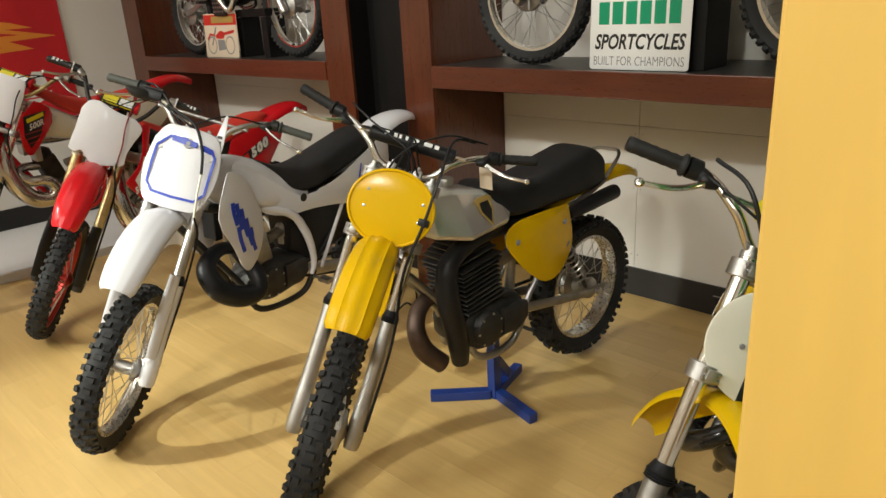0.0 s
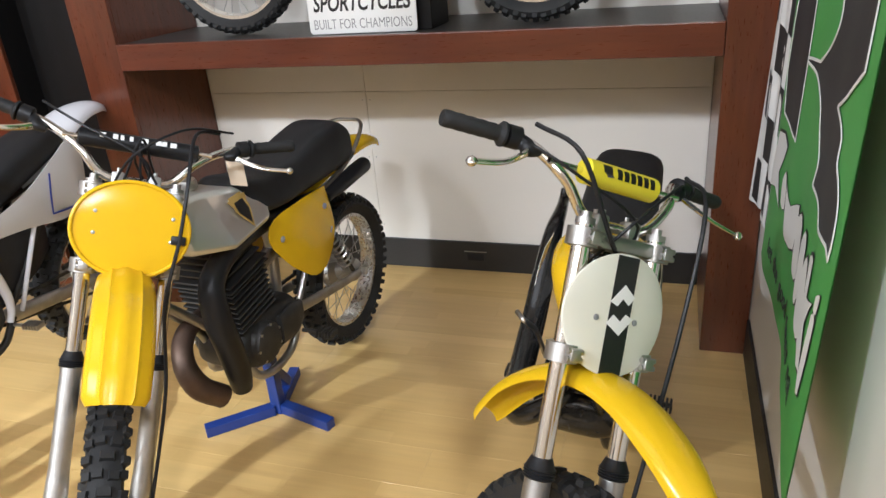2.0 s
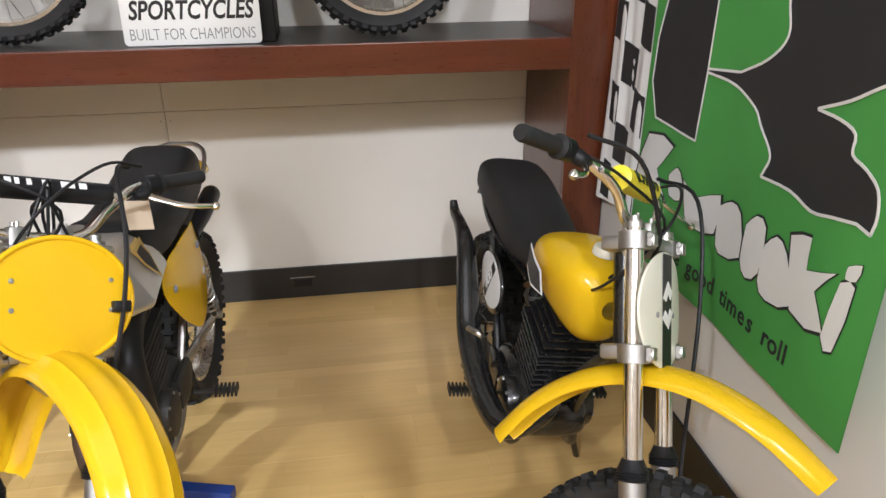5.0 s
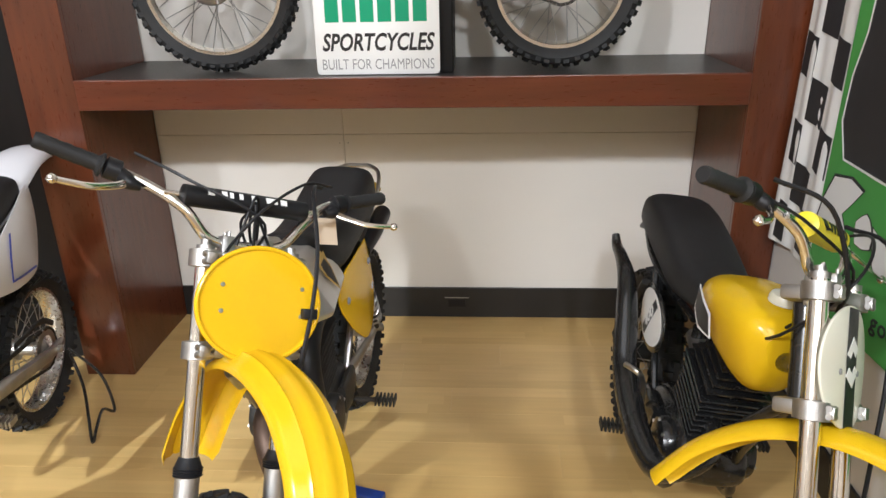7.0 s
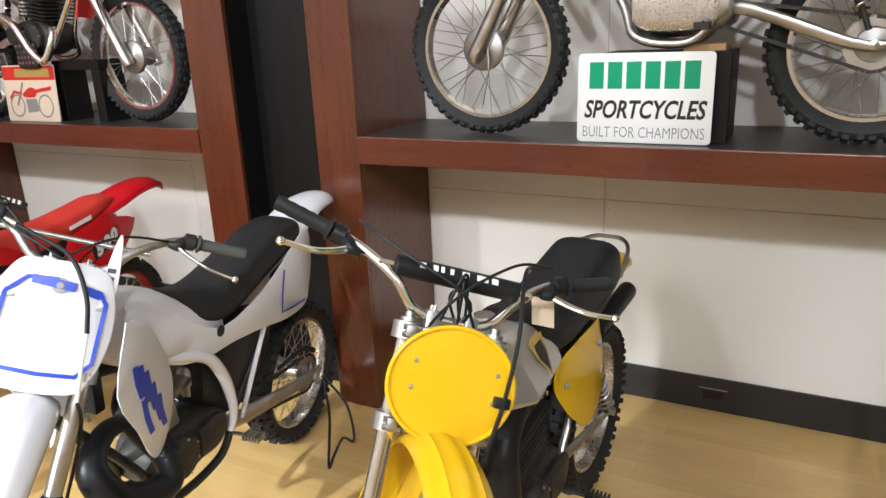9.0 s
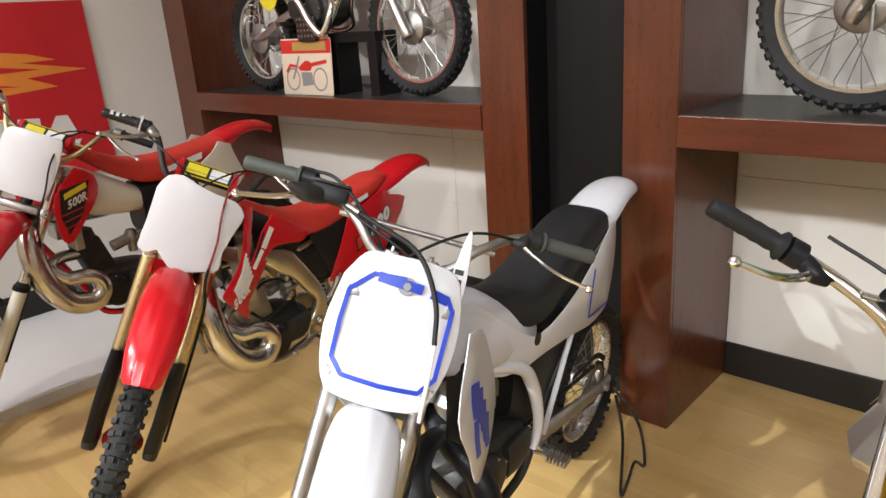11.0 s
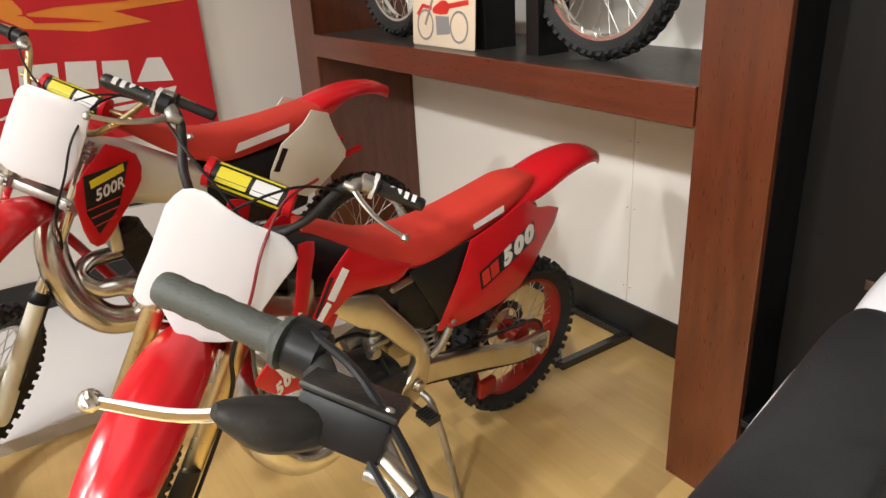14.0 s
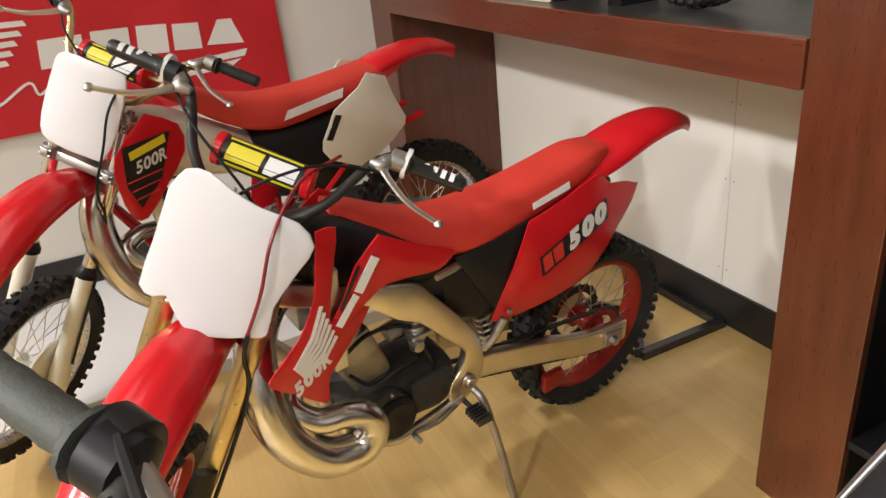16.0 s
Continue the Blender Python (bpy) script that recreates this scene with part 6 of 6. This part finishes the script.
# -- vintage bikes up on the shelves
def shelf_bike(kind, head, heading, ground):
    silver = kind == "silver"
    b = Bike("vintage off-road bike with silver engine on the shelf" if silver else "vintage off-road bike with yellow oval plate on the shelf", head, heading, 0, 0, xo=0.98, axle=-0.68, zo=0.91, ground=ground, rear=0.325, front=0.343, rake=28)
    fm = b.steer_m(b.off, 0, b.axle)
    b.axle += b.rf - fm.translation.z
    b.front_wheel(width=0.08, rim_r=0.275, rim_mat="chrome", hub_r=0.085, hub_mat="alloy", side=1 if silver else -1, knobs=True, knob=0.008)
    b.rear_wheel(width=0.105, rim_r=0.247, rim_mat="chrome", hub_r=0.09, hub_mat="alloy", side=1 if silver else -1, knob=0.012)
    b.fork(top=0.18, joint=-0.3, r=0.0185, rl=0.027, gap=0.095, leg_mat="steel")
    b.clamps((0.15, -0.05), 0.095)
    b.bars(rise=0.32, base=0.2, half=0.40)
    b.put("brake_arm", tube([b.s(b.off - 0.03, 0.085 if silver else -0.085, b.axle + 0.02), b.s(b.off - 0.07, 0.085 if silver else -0.085, b.axle - 0.05)], 0.008, 8, smooth=False), "alloy")
    b.cable([b.s(b.off - 0.03, 0.1 if silver else -0.1, b.axle + 0.0), b.s(0.1, 0.11 if silver else -0.11, -0.3), b.s(0.08, 0.1, 0.1)], 0.004)
    b.fender("front_fender", [(-0.2, -0.3, 0.05), (-0.06, -0.2, 0.055), (0.08, -0.18, 0.055), (0.24, -0.24, 0.05), (0.36, -0.34, 0.035)], "steel" if silver else "redprint", crown=0.02, lip=0.015)
    chassis(b, "steel" if silver else "chrome", tank_z=0.84, pivot=(0.45, 0.45), down_x=0.80, low_z=0.35, r=0.016, y=0.10)
    b.put("fuel_tank", body([(0.46, 0.79, 0.86, 0.06, 0.06), (0.6, 0.77, 0.95, 0.11, 0.1), (0.78, 0.78, 0.98, 0.12, 0.1), (0.9, 0.84, 0.95, 0.07, 0.06)], 18, 2.5), "greenprint" if silver else "redprint")
    b.put("seat", body([(-0.15, 0.82, 0.9, 0.09, 0.09), (0.1, 0.80, 0.92, 0.11, 0.1), (0.35, 0.79, 0.89, 0.11, 0.09), (0.5, 0.81, 0.88, 0.07, 0.06)], 18, 3), "seat")
    b.fender("rear_fender", [(0.2, 0.74, 0.06), (0.0, 0.78, 0.065), (-0.2, 0.76, 0.06), (-0.36, 0.68, 0.045)], "steel" if silver else "redprint", steered=False)
    b.engine(0.60, 0.47, "alloy" if silver else "darkcast", "alloy" if silver else "darkcast", fins=9, fin_w=0.1, fin_d=0.11, tilt=10, cyl_h=0.18, case_w=0.105)
    if silver:
        plate = b.put("case_plate", body([(0.46, 0.42, 0.51, 0.008, 0.008), (0.50, 0.39, 0.54, 0.012, 0.012), (0.68, 0.39, 0.54, 0.012, 0.012), (0.74, 0.42, 0.51, 0.008, 0.008)], 16, 4), "rimalloy", "smooth polished engine side cover")
        plate.location = (0, 0.125, 0)
        b.put("lettering_bar", box(0.52, 0.64, 0.1365, 0.138, 0.49, 0.50), "greyprint", "raised lettering bar")
    else:
        b.put("skid_plate", box(0.5, 0.68, -0.14, -0.11, 0.30, 0.44, 0.02), "darkcast", "perforated dark guard", smooth=False)
        for i in range(5):
            for k in range(4):
                b.put("hole", lathe([(0.0, -0.002), (0.008, -0.002), (0.008, 0.002)], 8, "y", (0.53 + 0.03 * i, -0.1405, 0.33 + 0.03 * k)), "steel")
        b.put("number_oval", slab(ellipse(0.10, 0.12, 32), 0.005, lambda u, v, w: Vector((0.30 + u, -0.15 - w, 0.60 + v)), 0.0015), "yellowprint", "yellow oval number plate")
        b.pipe("exhaust_pipe", [(0.68, -0.02, 0.56), (0.78, -0.08, 0.48), (0.74, -0.13, 0.34), (0.66, -0.15, 0.40), (0.55, -0.16, 0.55), (0.3, -0.17, 0.62)], [0.022, 0.022, 0.022, 0.022, 0.022, 0.03], "chrome", 12)
    b.swingarm((0.44, 0.45), 0.085, "steel", 0.03)
    b.chain(0.5, 0.45, y=0.06 if not silver else 0.07)
    for sg in (-1, 1):
        b.shock((0.16, sg * 0.12, 0.74), (0.02, sg * 0.12, 0.37), spring_mat="chrome")
    b.peg(0.5, 0.18, 0.4, "darkcast")
    return b


yellow_bike()
white_bike()
red_bike(True)
red_bike(False, (-4.13, 1.63), -87.6, 5.0, 49.8, 0.12, 1.04, -0.12)
scrambler()
shelf_bike("silver", (-0.98, 3.37), 180, 1.312)
shelf_bike("red", (-3.72, 3.37), 0, 1.319)

# ---- loose things ----
wheel_stand("bike_stand", (("foot", (-1.076, 2.225, 0.022), (-0.885, 2.405, 0.022)), ("foot", (-0.62, 2.36, 0.022), (-0.855, 2.425, 0.022)), ("foot", (-0.93, 2.66, 0.022), (-0.88, 2.445, 0.022)), ("post", (-0.875, 2.42, 0.001), (-0.875, 2.42, 0.31)), ("strut", (-0.91, 2.55, 0.045), (-0.88, 2.44, 0.17))), 0.021, "bluesteel", "blue painted square-tube steel bike stand", "stand")
wheel_stand("wheel_stand", (("rail", (-3.85, 3.60, 0.02), (-3.49, 3.31, 0.02)), ("rail", (-3.86, 3.725, 0.02), (-3.50, 3.725, 0.02)), ("rail", (-3.48, 3.31, 0.02), (-3.48, 3.74, 0.02)), ("upright", (-3.70, 3.48, 0.04), (-3.62, 3.05, 0.30))), 0.018, "blackpaint", "black steel tube rear wheel stand", "stand")

# wire prop stand beside the white bike
prop = thing("prop_stand", "thin black wire prop stand on the floor", "stand")
part("wire", tube([(-1.92, 2.83, 0.30), (-1.85, 2.76, 0.18), (-1.80, 2.66, 0.012), (-1.79, 2.69, 0.05), (-1.82, 2.80, 0.06), (-1.815, 2.87, 0.012), (-1.86, 2.90, 0.16), (-1.95, 2.87, 0.30)], 0.006, 8, 6), "blackpaint", prop)


def flat(x0, y0, z0, ux, uy):
    """Places (u, v, w) on a board that stands at a point; ux is the way to the right, uy up."""
    nrm = Vector(ux).cross(Vector(uy))
    return lambda u, v, w: Vector((x0, y0, z0)) + Vector(ux) * u + Vector(uy) * v + nrm * w


def rounded(w, h, r, n=5):
    out = []
    for cx, cy, a0 in ((w - r, h - r, 0), (-w + r, h - r, 90), (-w + r, -h + r, 180), (w - r, -h + r, 270)):
        out += [(cx + r * math.cos(radians(a0 + 90 * i / n)), cy + r * math.sin(radians(a0 + 90 * i / n))) for i in range(n + 1)]
    return out


# white enamel sign leaning on the box under the silver bike
SZ = 1.315
sg = thing("sign", "white metal sign with green bars and black lettering", "sign")
at = flat(-0.69, 3.232, SZ + 0.158, (1, 0, 0), (0, 0.03, 1))
part("board", slab(rounded(0.237, 0.158, 0.016), 0.004, lambda u, v, w: at(u, v, w - 0.004), 0.001), "whiteprint", sg)
for i in range(6):
    # six plain green blocks where the maker's name stands
    x = -0.168 + 0.0665 * i
    part("name_block", slab([(x - 0.026, 0.034), (x + 0.026, 0.034), (x + 0.026, 0.128), (x - 0.026, 0.128)], 0.0008, at, 0), "greenprint", sg, "plain green block")
part("lettering", text_bm("SPORTCYCLES", 0.088, lambda u, v, w: at(u, v - 0.042, w), 0.0004, 0.22, 0.0022, 0.43), "black", sg, "black slanted capitals")
part("lettering", text_bm("BUILT FOR CHAMPIONS", 0.056, lambda u, v, w: at(u, v - 0.122, w), 0.0004, 0, -0.0004, 0.43), "greyprint", sg, "thin grey capitals")

# black boxes that carry the shelf bikes
crate = thing("display_box", "matt black display box under the silver bike", "box")
part("box_body", box(-0.85, -0.405, 3.27, 3.50, SZ - 0.002, SZ + 0.315, 0.004), "blackpanel", crate, smooth=False)
blk = thing("wood_block", "small raw pine spacer block", "block")
part("block", box(-0.57, -0.43, 3.285, 3.46, SZ + 0.3135, SZ + 0.338, 0.003), "wood", blk, smooth=False)

frame_stand = thing("display_rack", "black open display frame under the vintage bike", "stand")
for nm, q in (("leg", (-4.0, -3.93, 3.30, 3.46, 1.3, 1.60)), ("leg", (-3.68, -3.61, 3.30, 3.46, 1.3, 1.60)), ("top", (-4.0, -3.61, 3.30, 3.46, 1.601, 1.655))):
    part(nm, box(*q, 0.004), "blackpanel", frame_stand, smooth=False)

# picture card of a red motorcycle
card = thing("picture_card", "cream card with a red band and a drawn motorcycle", "card")
at2 = flat(-4.17, 3.255, SZ + 0.163, (1, 0, 0), (0, 0.06, 1))
part("board", slab(rounded(0.235, 0.158, 0.012), 0.004, lambda u, v, w: at2(u, v, w - 0.004), 0.001), "tag", card)
part("band", slab([(-0.233, 0.075), (0.233, 0.075), (0.233, 0.15), (-0.233, 0.15)], 0.0008, at2, 0), "redprint", card, "red band")
part("title_bar", slab([(-0.12, 0.09), (0.19, 0.09), (0.19, 0.138), (-0.12, 0.138)], 0.0014, at2, 0), "goldprint", card, "dark title bar")
for cx in (-0.13, 0.125):
    part("drawn_wheel", skin([[at2(cx + r * math.cos(2 * math.pi * k / 28), -0.07 + r * math.sin(2 * math.pi * k / 28), 0.0012) for r in (0.066, 0.056)] for k in range(29)], caps=False, closed=False), "greyprint", card)
part("drawn_tank", slab([(-0.07, 0.0), (0.0, 0.035), (0.05, 0.02), (0.04, -0.02), (-0.06, -0.02)], 0.0016, at2, 0, 0, 2), "redprint", card)
part("drawn_seat", slab([(0.04, 0.0), (0.19, 0.02), (0.19, 0.04), (0.05, 0.022)], 0.0016, at2, 0), "redprint", card)
part("drawn_engine", slab([(-0.05, -0.03), (0.05, -0.03), (0.06, -0.1), (-0.04, -0.11)], 0.0014, at2, 0), "greyprint", card)
part("drawn_fork", ribbon([at2(-0.13, -0.07, 0.0016), at2(-0.06, 0.06, 0.0016)], Vector((1, 0, 0)), Vector((0, 0, 1)), 0.006), "greyprint", card)
part("drawn_fender", ribbon([at2(u, v, 0.0016) for u, v in ((-0.19, -0.03), (-0.15, 0.01), (-0.08, 0.0))], Vector((1, 0, 0)), Vector((0, 0, 1)), 0.008), "redprint", card)

# ---- flags ----


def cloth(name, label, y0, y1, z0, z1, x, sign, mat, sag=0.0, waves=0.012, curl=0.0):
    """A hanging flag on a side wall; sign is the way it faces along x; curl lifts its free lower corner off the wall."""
    root = thing(name, label, "flag")

    def place(u, v, w=0.0):
        uu, vv = (u - y0) / (y1 - y0), (v - z0) / (z1 - z0)
        d = 0.014 + waves * (1 + math.sin(9 * uu + 2.2 * vv)) * (1.2 - vv) + 0.35 * waves * math.sin(23 * uu - 5 * vv) + sag * (1 - vv) ** 2
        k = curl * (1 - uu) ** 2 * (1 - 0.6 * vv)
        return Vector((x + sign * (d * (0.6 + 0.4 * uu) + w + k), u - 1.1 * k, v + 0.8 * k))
    n, k = 60, 40
    front = [[place(y0 + (y1 - y0) * i / n, z0 + (z1 - z0) * j / k) for j in range(k + 1)] for i in range(n + 1)]
    bm = skin(front, caps=False, closed=False)
    back = [[p - Vector((sign * 0.002, 0, 0)) for p in r] for r in front]
    skin(back, bm, caps=False, closed=False)
    part("cloth", bm, mat, root)
    return root, place


def patch(root, name, outline, place, mat, lift=0.0015, n=0, label="", cell=0.03):
    """A printed shape that follows the cloth: the outline is cut by a fine grid so that it drapes."""
    pts = [tuple(q) for q in spline([*outline, outline[0]], n)[:-1]] if n else outline
    bm = bmesh.new()
    vs = [bm.verts.new((0, q[0], q[1])) for q in pts]
    bm.faces.new(vs)
    ys, zs = [q[0] for q in pts], [q[1] for q in pts]
    for lo, hi, co, no in ((min(ys), max(ys), 1, (0, 1, 0)), (min(zs), max(zs), 2, (0, 0, 1))):
        c = lo + cell
        while c < hi:
            at0 = [0, 0, 0]
            at0[co] = c
            bmesh.ops.bisect_plane(bm, geom=bm.verts[:] + bm.edges[:] + bm.faces[:], plane_co=at0, plane_no=no)
            c += cell
    bmesh.ops.triangulate(bm, faces=[f for f in bm.faces if len(f.verts) > 4])
    for v in bm.verts:
        v.co = place(v.co.y, v.co.z, lift)
    return part(name, bm, mat, root, label)


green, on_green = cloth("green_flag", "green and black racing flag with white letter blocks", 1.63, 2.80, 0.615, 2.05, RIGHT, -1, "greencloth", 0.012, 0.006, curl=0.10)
stem = [(2.70, 1.95), (2.72, 1.49), (2.755, 1.36), (2.76, 1.22), (2.70, 1.11), (2.42, 1.10), (2.41, 1.30), (2.41, 1.95)]
arm = [(2.41, 1.312), *[tuple(q) for q in spline([(2.25, 1.325), (2.14, 1.37), (2.08, 1.43), (2.10, 1.51), (2.12, 1.62)], 4)], (1.90, 1.66), (1.72, 1.60), (1.71, 1.38), *[tuple(q) for q in spline([(1.77, 1.35), (1.83, 1.32), (1.92, 1.29)], 3)],
       *[tuple(q) for q in spline([(1.92, 1.288), (1.84, 1.28), (1.79, 1.26), (1.785, 1.22), (1.74, 1.20), (1.70, 1.17), (1.685, 1.12), (1.69, 1.08)], 3)], *[tuple(q) for q in spline([(1.73, 1.09), (1.80, 1.08), (1.87, 1.07), (1.96, 1.09), (2.08, 1.09)], 3)],
       *[tuple(q) for q in spline([(2.075, 1.10), (2.06, 1.15), (2.12, 1.21), (2.16, 1.25), (2.27, 1.29), (2.41, 1.302)], 4)]]
for shape in (stem, arm):
    patch(green, "black_field", shape, on_green, "blackcloth", 0.0015, 0, "large black letter shape")
    rim = [on_green(a[0] + (c[0] - a[0]) * i / 6, a[1] + (c[1] - a[1]) * i / 6, 0.003) for a, c in zip(shape, shape[1:] + shape[:1]) for i in range(6)]
    part("outline", ribbon(rim + rim[:1], Vector((0, 1, 0)), Vector((0, 0, 1)), 0.0035, 0.0005), "clothwhite", green, "thin white outline")
# plain rounded white shapes with black edges where the maker's name stands
for q in ([(2.79, 0.86), (2.72, 1.04), (2.56, 1.04), (2.64, 0.95), (2.565, 0.87), (2.66, 0.90)], [(2.545, 0.955), (2.50, 0.99), (2.465, 0.96), (2.455, 0.905), (2.53, 0.895)], [(2.44, 0.965), (2.36, 0.94), (2.26, 0.98), (2.265, 0.87), (2.37, 0.85), (2.41, 0.87)], [(2.24, 0.95), (2.19, 0.98), (2.14, 0.965), (2.115, 0.86), (2.21, 0.83), (2.235, 0.87)],
          [(2.095, 0.95), (2.06, 0.985), (2.02, 0.97), (2.015, 0.86), (2.06, 0.825), (2.095, 0.86)], [(2.0, 0.93), (1.965, 0.965), (1.92, 0.94), (1.875, 0.84), (1.96, 0.81), (2.0, 0.84)], [(1.905, 0.99), (1.84, 1.01), (1.835, 0.94), (1.755, 0.97), (1.80, 0.91), (1.755, 0.84), (1.86, 0.835)], [(1.73, 0.955), (1.695, 0.96), (1.71, 0.815), (1.745, 0.83)], [(1.72, 1.0), (1.69, 1.015), (1.695, 0.98), (1.72, 0.975)]):
    cy, cz = sum(u for u, _ in q) / len(q), sum(v for _, v in q) / len(q)
    patch(green, "letter_edge", [(cy + (u - cy) * 1.24, cz + (v - cz) * 1.16) for u, v in q], on_green, "blackcloth", 0.0015, 2, "", 0.04)
    patch(green, "letter_block", [(cy + (u - cy) * 1.13, cz + (v - cz) * 1.08) for u, v in q], on_green, "clothwhite", 0.003, 2, "plain white shape for a letter", 0.04)
WIDTHS = {"i": 0.26, "l": 0.26, "t": 0.33, "r": 0.38, "m": 0.86, " ": 0.5}
SLOGAN = "let the good times roll"
unit, pos = 0.80 / sum(WIDTHS.get(c, 0.58) for c in SLOGAN), 0.0
for c in SLOGAN:
    mid = pos + unit * WIDTHS.get(c, 0.58) / 2 - 0.40
    if c != " ":
        part("slogan_letter", text_bm(c, 0.075, lambda u, v, w: on_green(2.235 - u - mid, 0.715 + v, w + 0.002), 0.0003, 0, 0.0012), "blackcloth", green, "black slogan letter")
    pos += unit * WIDTHS.get(c, 0.58)
checks, on_checks = cloth("checked_flag", "black and white checked cloth hanging on the wall", 2.805, 3.12, 0.70, 2.05, RIGHT, -1, "clothwhite", 0.02, 0.01)
for i in range(3):
    for j in range(9):
        if (i + j) % 2 == 0:
            y0, z0 = 2.81 + 0.102 * i, 0.71 + 0.148 * j
            patch(checks, "black_check", [(y0, z0), (y0 + 0.10, z0 + 0.02), (y0 + 0.10, z0 + 0.165), (y0, z0 + 0.145)], on_checks, "blackcloth", 0.0015, 0, "", 0.05)

red, on_red = cloth("red_flag", "red racing flag with orange flames and white blocks", 1.0, 2.63, 0.89, 1.95, LEFT, 1, "redcloth", 0.0, 0.006)
for q in ([(1.48, 1.17), (1.50, 1.30), (1.69, 1.30), (1.68, 1.165)], [(1.71, 1.17), (1.73, 1.305), (1.90, 1.30), (1.885, 1.165)], [(1.915, 1.165), (1.935, 1.30), (2.075, 1.29), (2.06, 1.155)], [(2.085, 1.16), (2.10, 1.285), (2.225, 1.275), (2.22, 1.15)], [(2.245, 1.16), (2.32, 1.275), (2.39, 1.27), (2.43, 1.145)]):
    patch(red, "letter_block", q, on_red, "clothwhite", 0.0015, 0, "plain white block for a letter", 0.05)
patch(red, "flame", [(1.70, 1.73), (1.98, 1.69), (2.24, 1.655), (2.40, 1.61), (2.20, 1.605), (2.57, 1.54), (2.21, 1.515), (2.38, 1.45), (2.08, 1.43), (1.80, 1.47), (1.65, 1.56)], on_red, "orangecloth", 0.0015, 0, "orange and yellow flame")
patch(red, "flame_core", [(1.72, 1.70), (2.05, 1.655), (1.90, 1.645), (1.80, 1.62), (2.12, 1.585), (2.30, 1.56), (1.95, 1.555), (1.78, 1.53), (2.0, 1.50), (2.16, 1.47), (1.85, 1.49)], on_red, "redcloth", 0.003, 0, "red gap inside the flame")
patch(red, "swoosh", [(1.90, 1.085), (2.44, 1.115), (2.42, 1.08), (1.90, 1.06)], on_red, "clothwhite", 0.0015, 0, "white stripe")
patch(red, "swoosh", [(2.10, 1.05), (2.40, 1.07), (2.33, 1.03), (2.10, 1.025)], on_red, "clothwhite", 0.0015, 0, "white stripe")
for k in range(5):
    patch(red, "wing_feather", [(1.20, 1.20 + 0.045 * k), (1.36 + 0.03 * k, 1.21 + 0.04 * k), (1.35 + 0.03 * k, 1.235 + 0.04 * k), (1.20, 1.225 + 0.045 * k)], on_red, "clothwhite", 0.0015, 0, "white wing stripe", 0.06)
part("script_line", ribbon([on_red(u, v, 0.002) for u, v in spline([(1.1, 1.0), (1.26, 1.04), (1.41, 1.12), (1.44, 1.06), (1.52, 1.10), (1.60, 1.07), (1.70, 1.11), (1.78, 1.06)], 6)], Vector((0, 1, 0)), Vector((0, 0, 1)), 0.006, 0.0005), "clothwhite", red, "white hand-drawn line")
for i in range(4):
    for j in range(3):
        patch(red, "check", [(1.2 + 0.1 * i, 1.62 + 0.07 * j), (1.3 + 0.1 * i, 1.62 + 0.07 * j), (1.3 + 0.1 * i, 1.69 + 0.07 * j), (1.2 + 0.1 * i, 1.69 + 0.07 * j)], on_red, "blackcloth" if (i + j) % 2 else "clothwhite", 0.0015, 0, "", 0.1)

# ---- floor planks ----


def plank_mesh(length, width):
    bm = box(0, length - 0.0003, 0, width - 0.0003, -0.006, 0.0, 0.0004, seg=1)
    me = bpy.data.meshes.new("plank")
    bm.to_mesh(me)
    bm.free()
    me.materials.append(M["floor"])
    return me


PLANK = {True: plank_mesh(1.3, 0.19), False: plank_mesh(0.65, 0.19)}
row = 0
y = -1.47
while y < BACK - 0.02:
    x = -5.85 - (0.65 if row % 2 else 0.0)
    x -= 0.21 * (row % 3)
    while x < 3.15:
        ob = new("plank", PLANK[True])
        ob.location = (x, y, 0)
        ob.parent = floor
        x += 1.3
    row += 1
    y += 0.19
part("plank_rows", box(-7.2, 3.2, -5.2, -1.471, -0.0059, 0.0, 0), "floor", floor, smooth=False)["kind"] = "stuff"
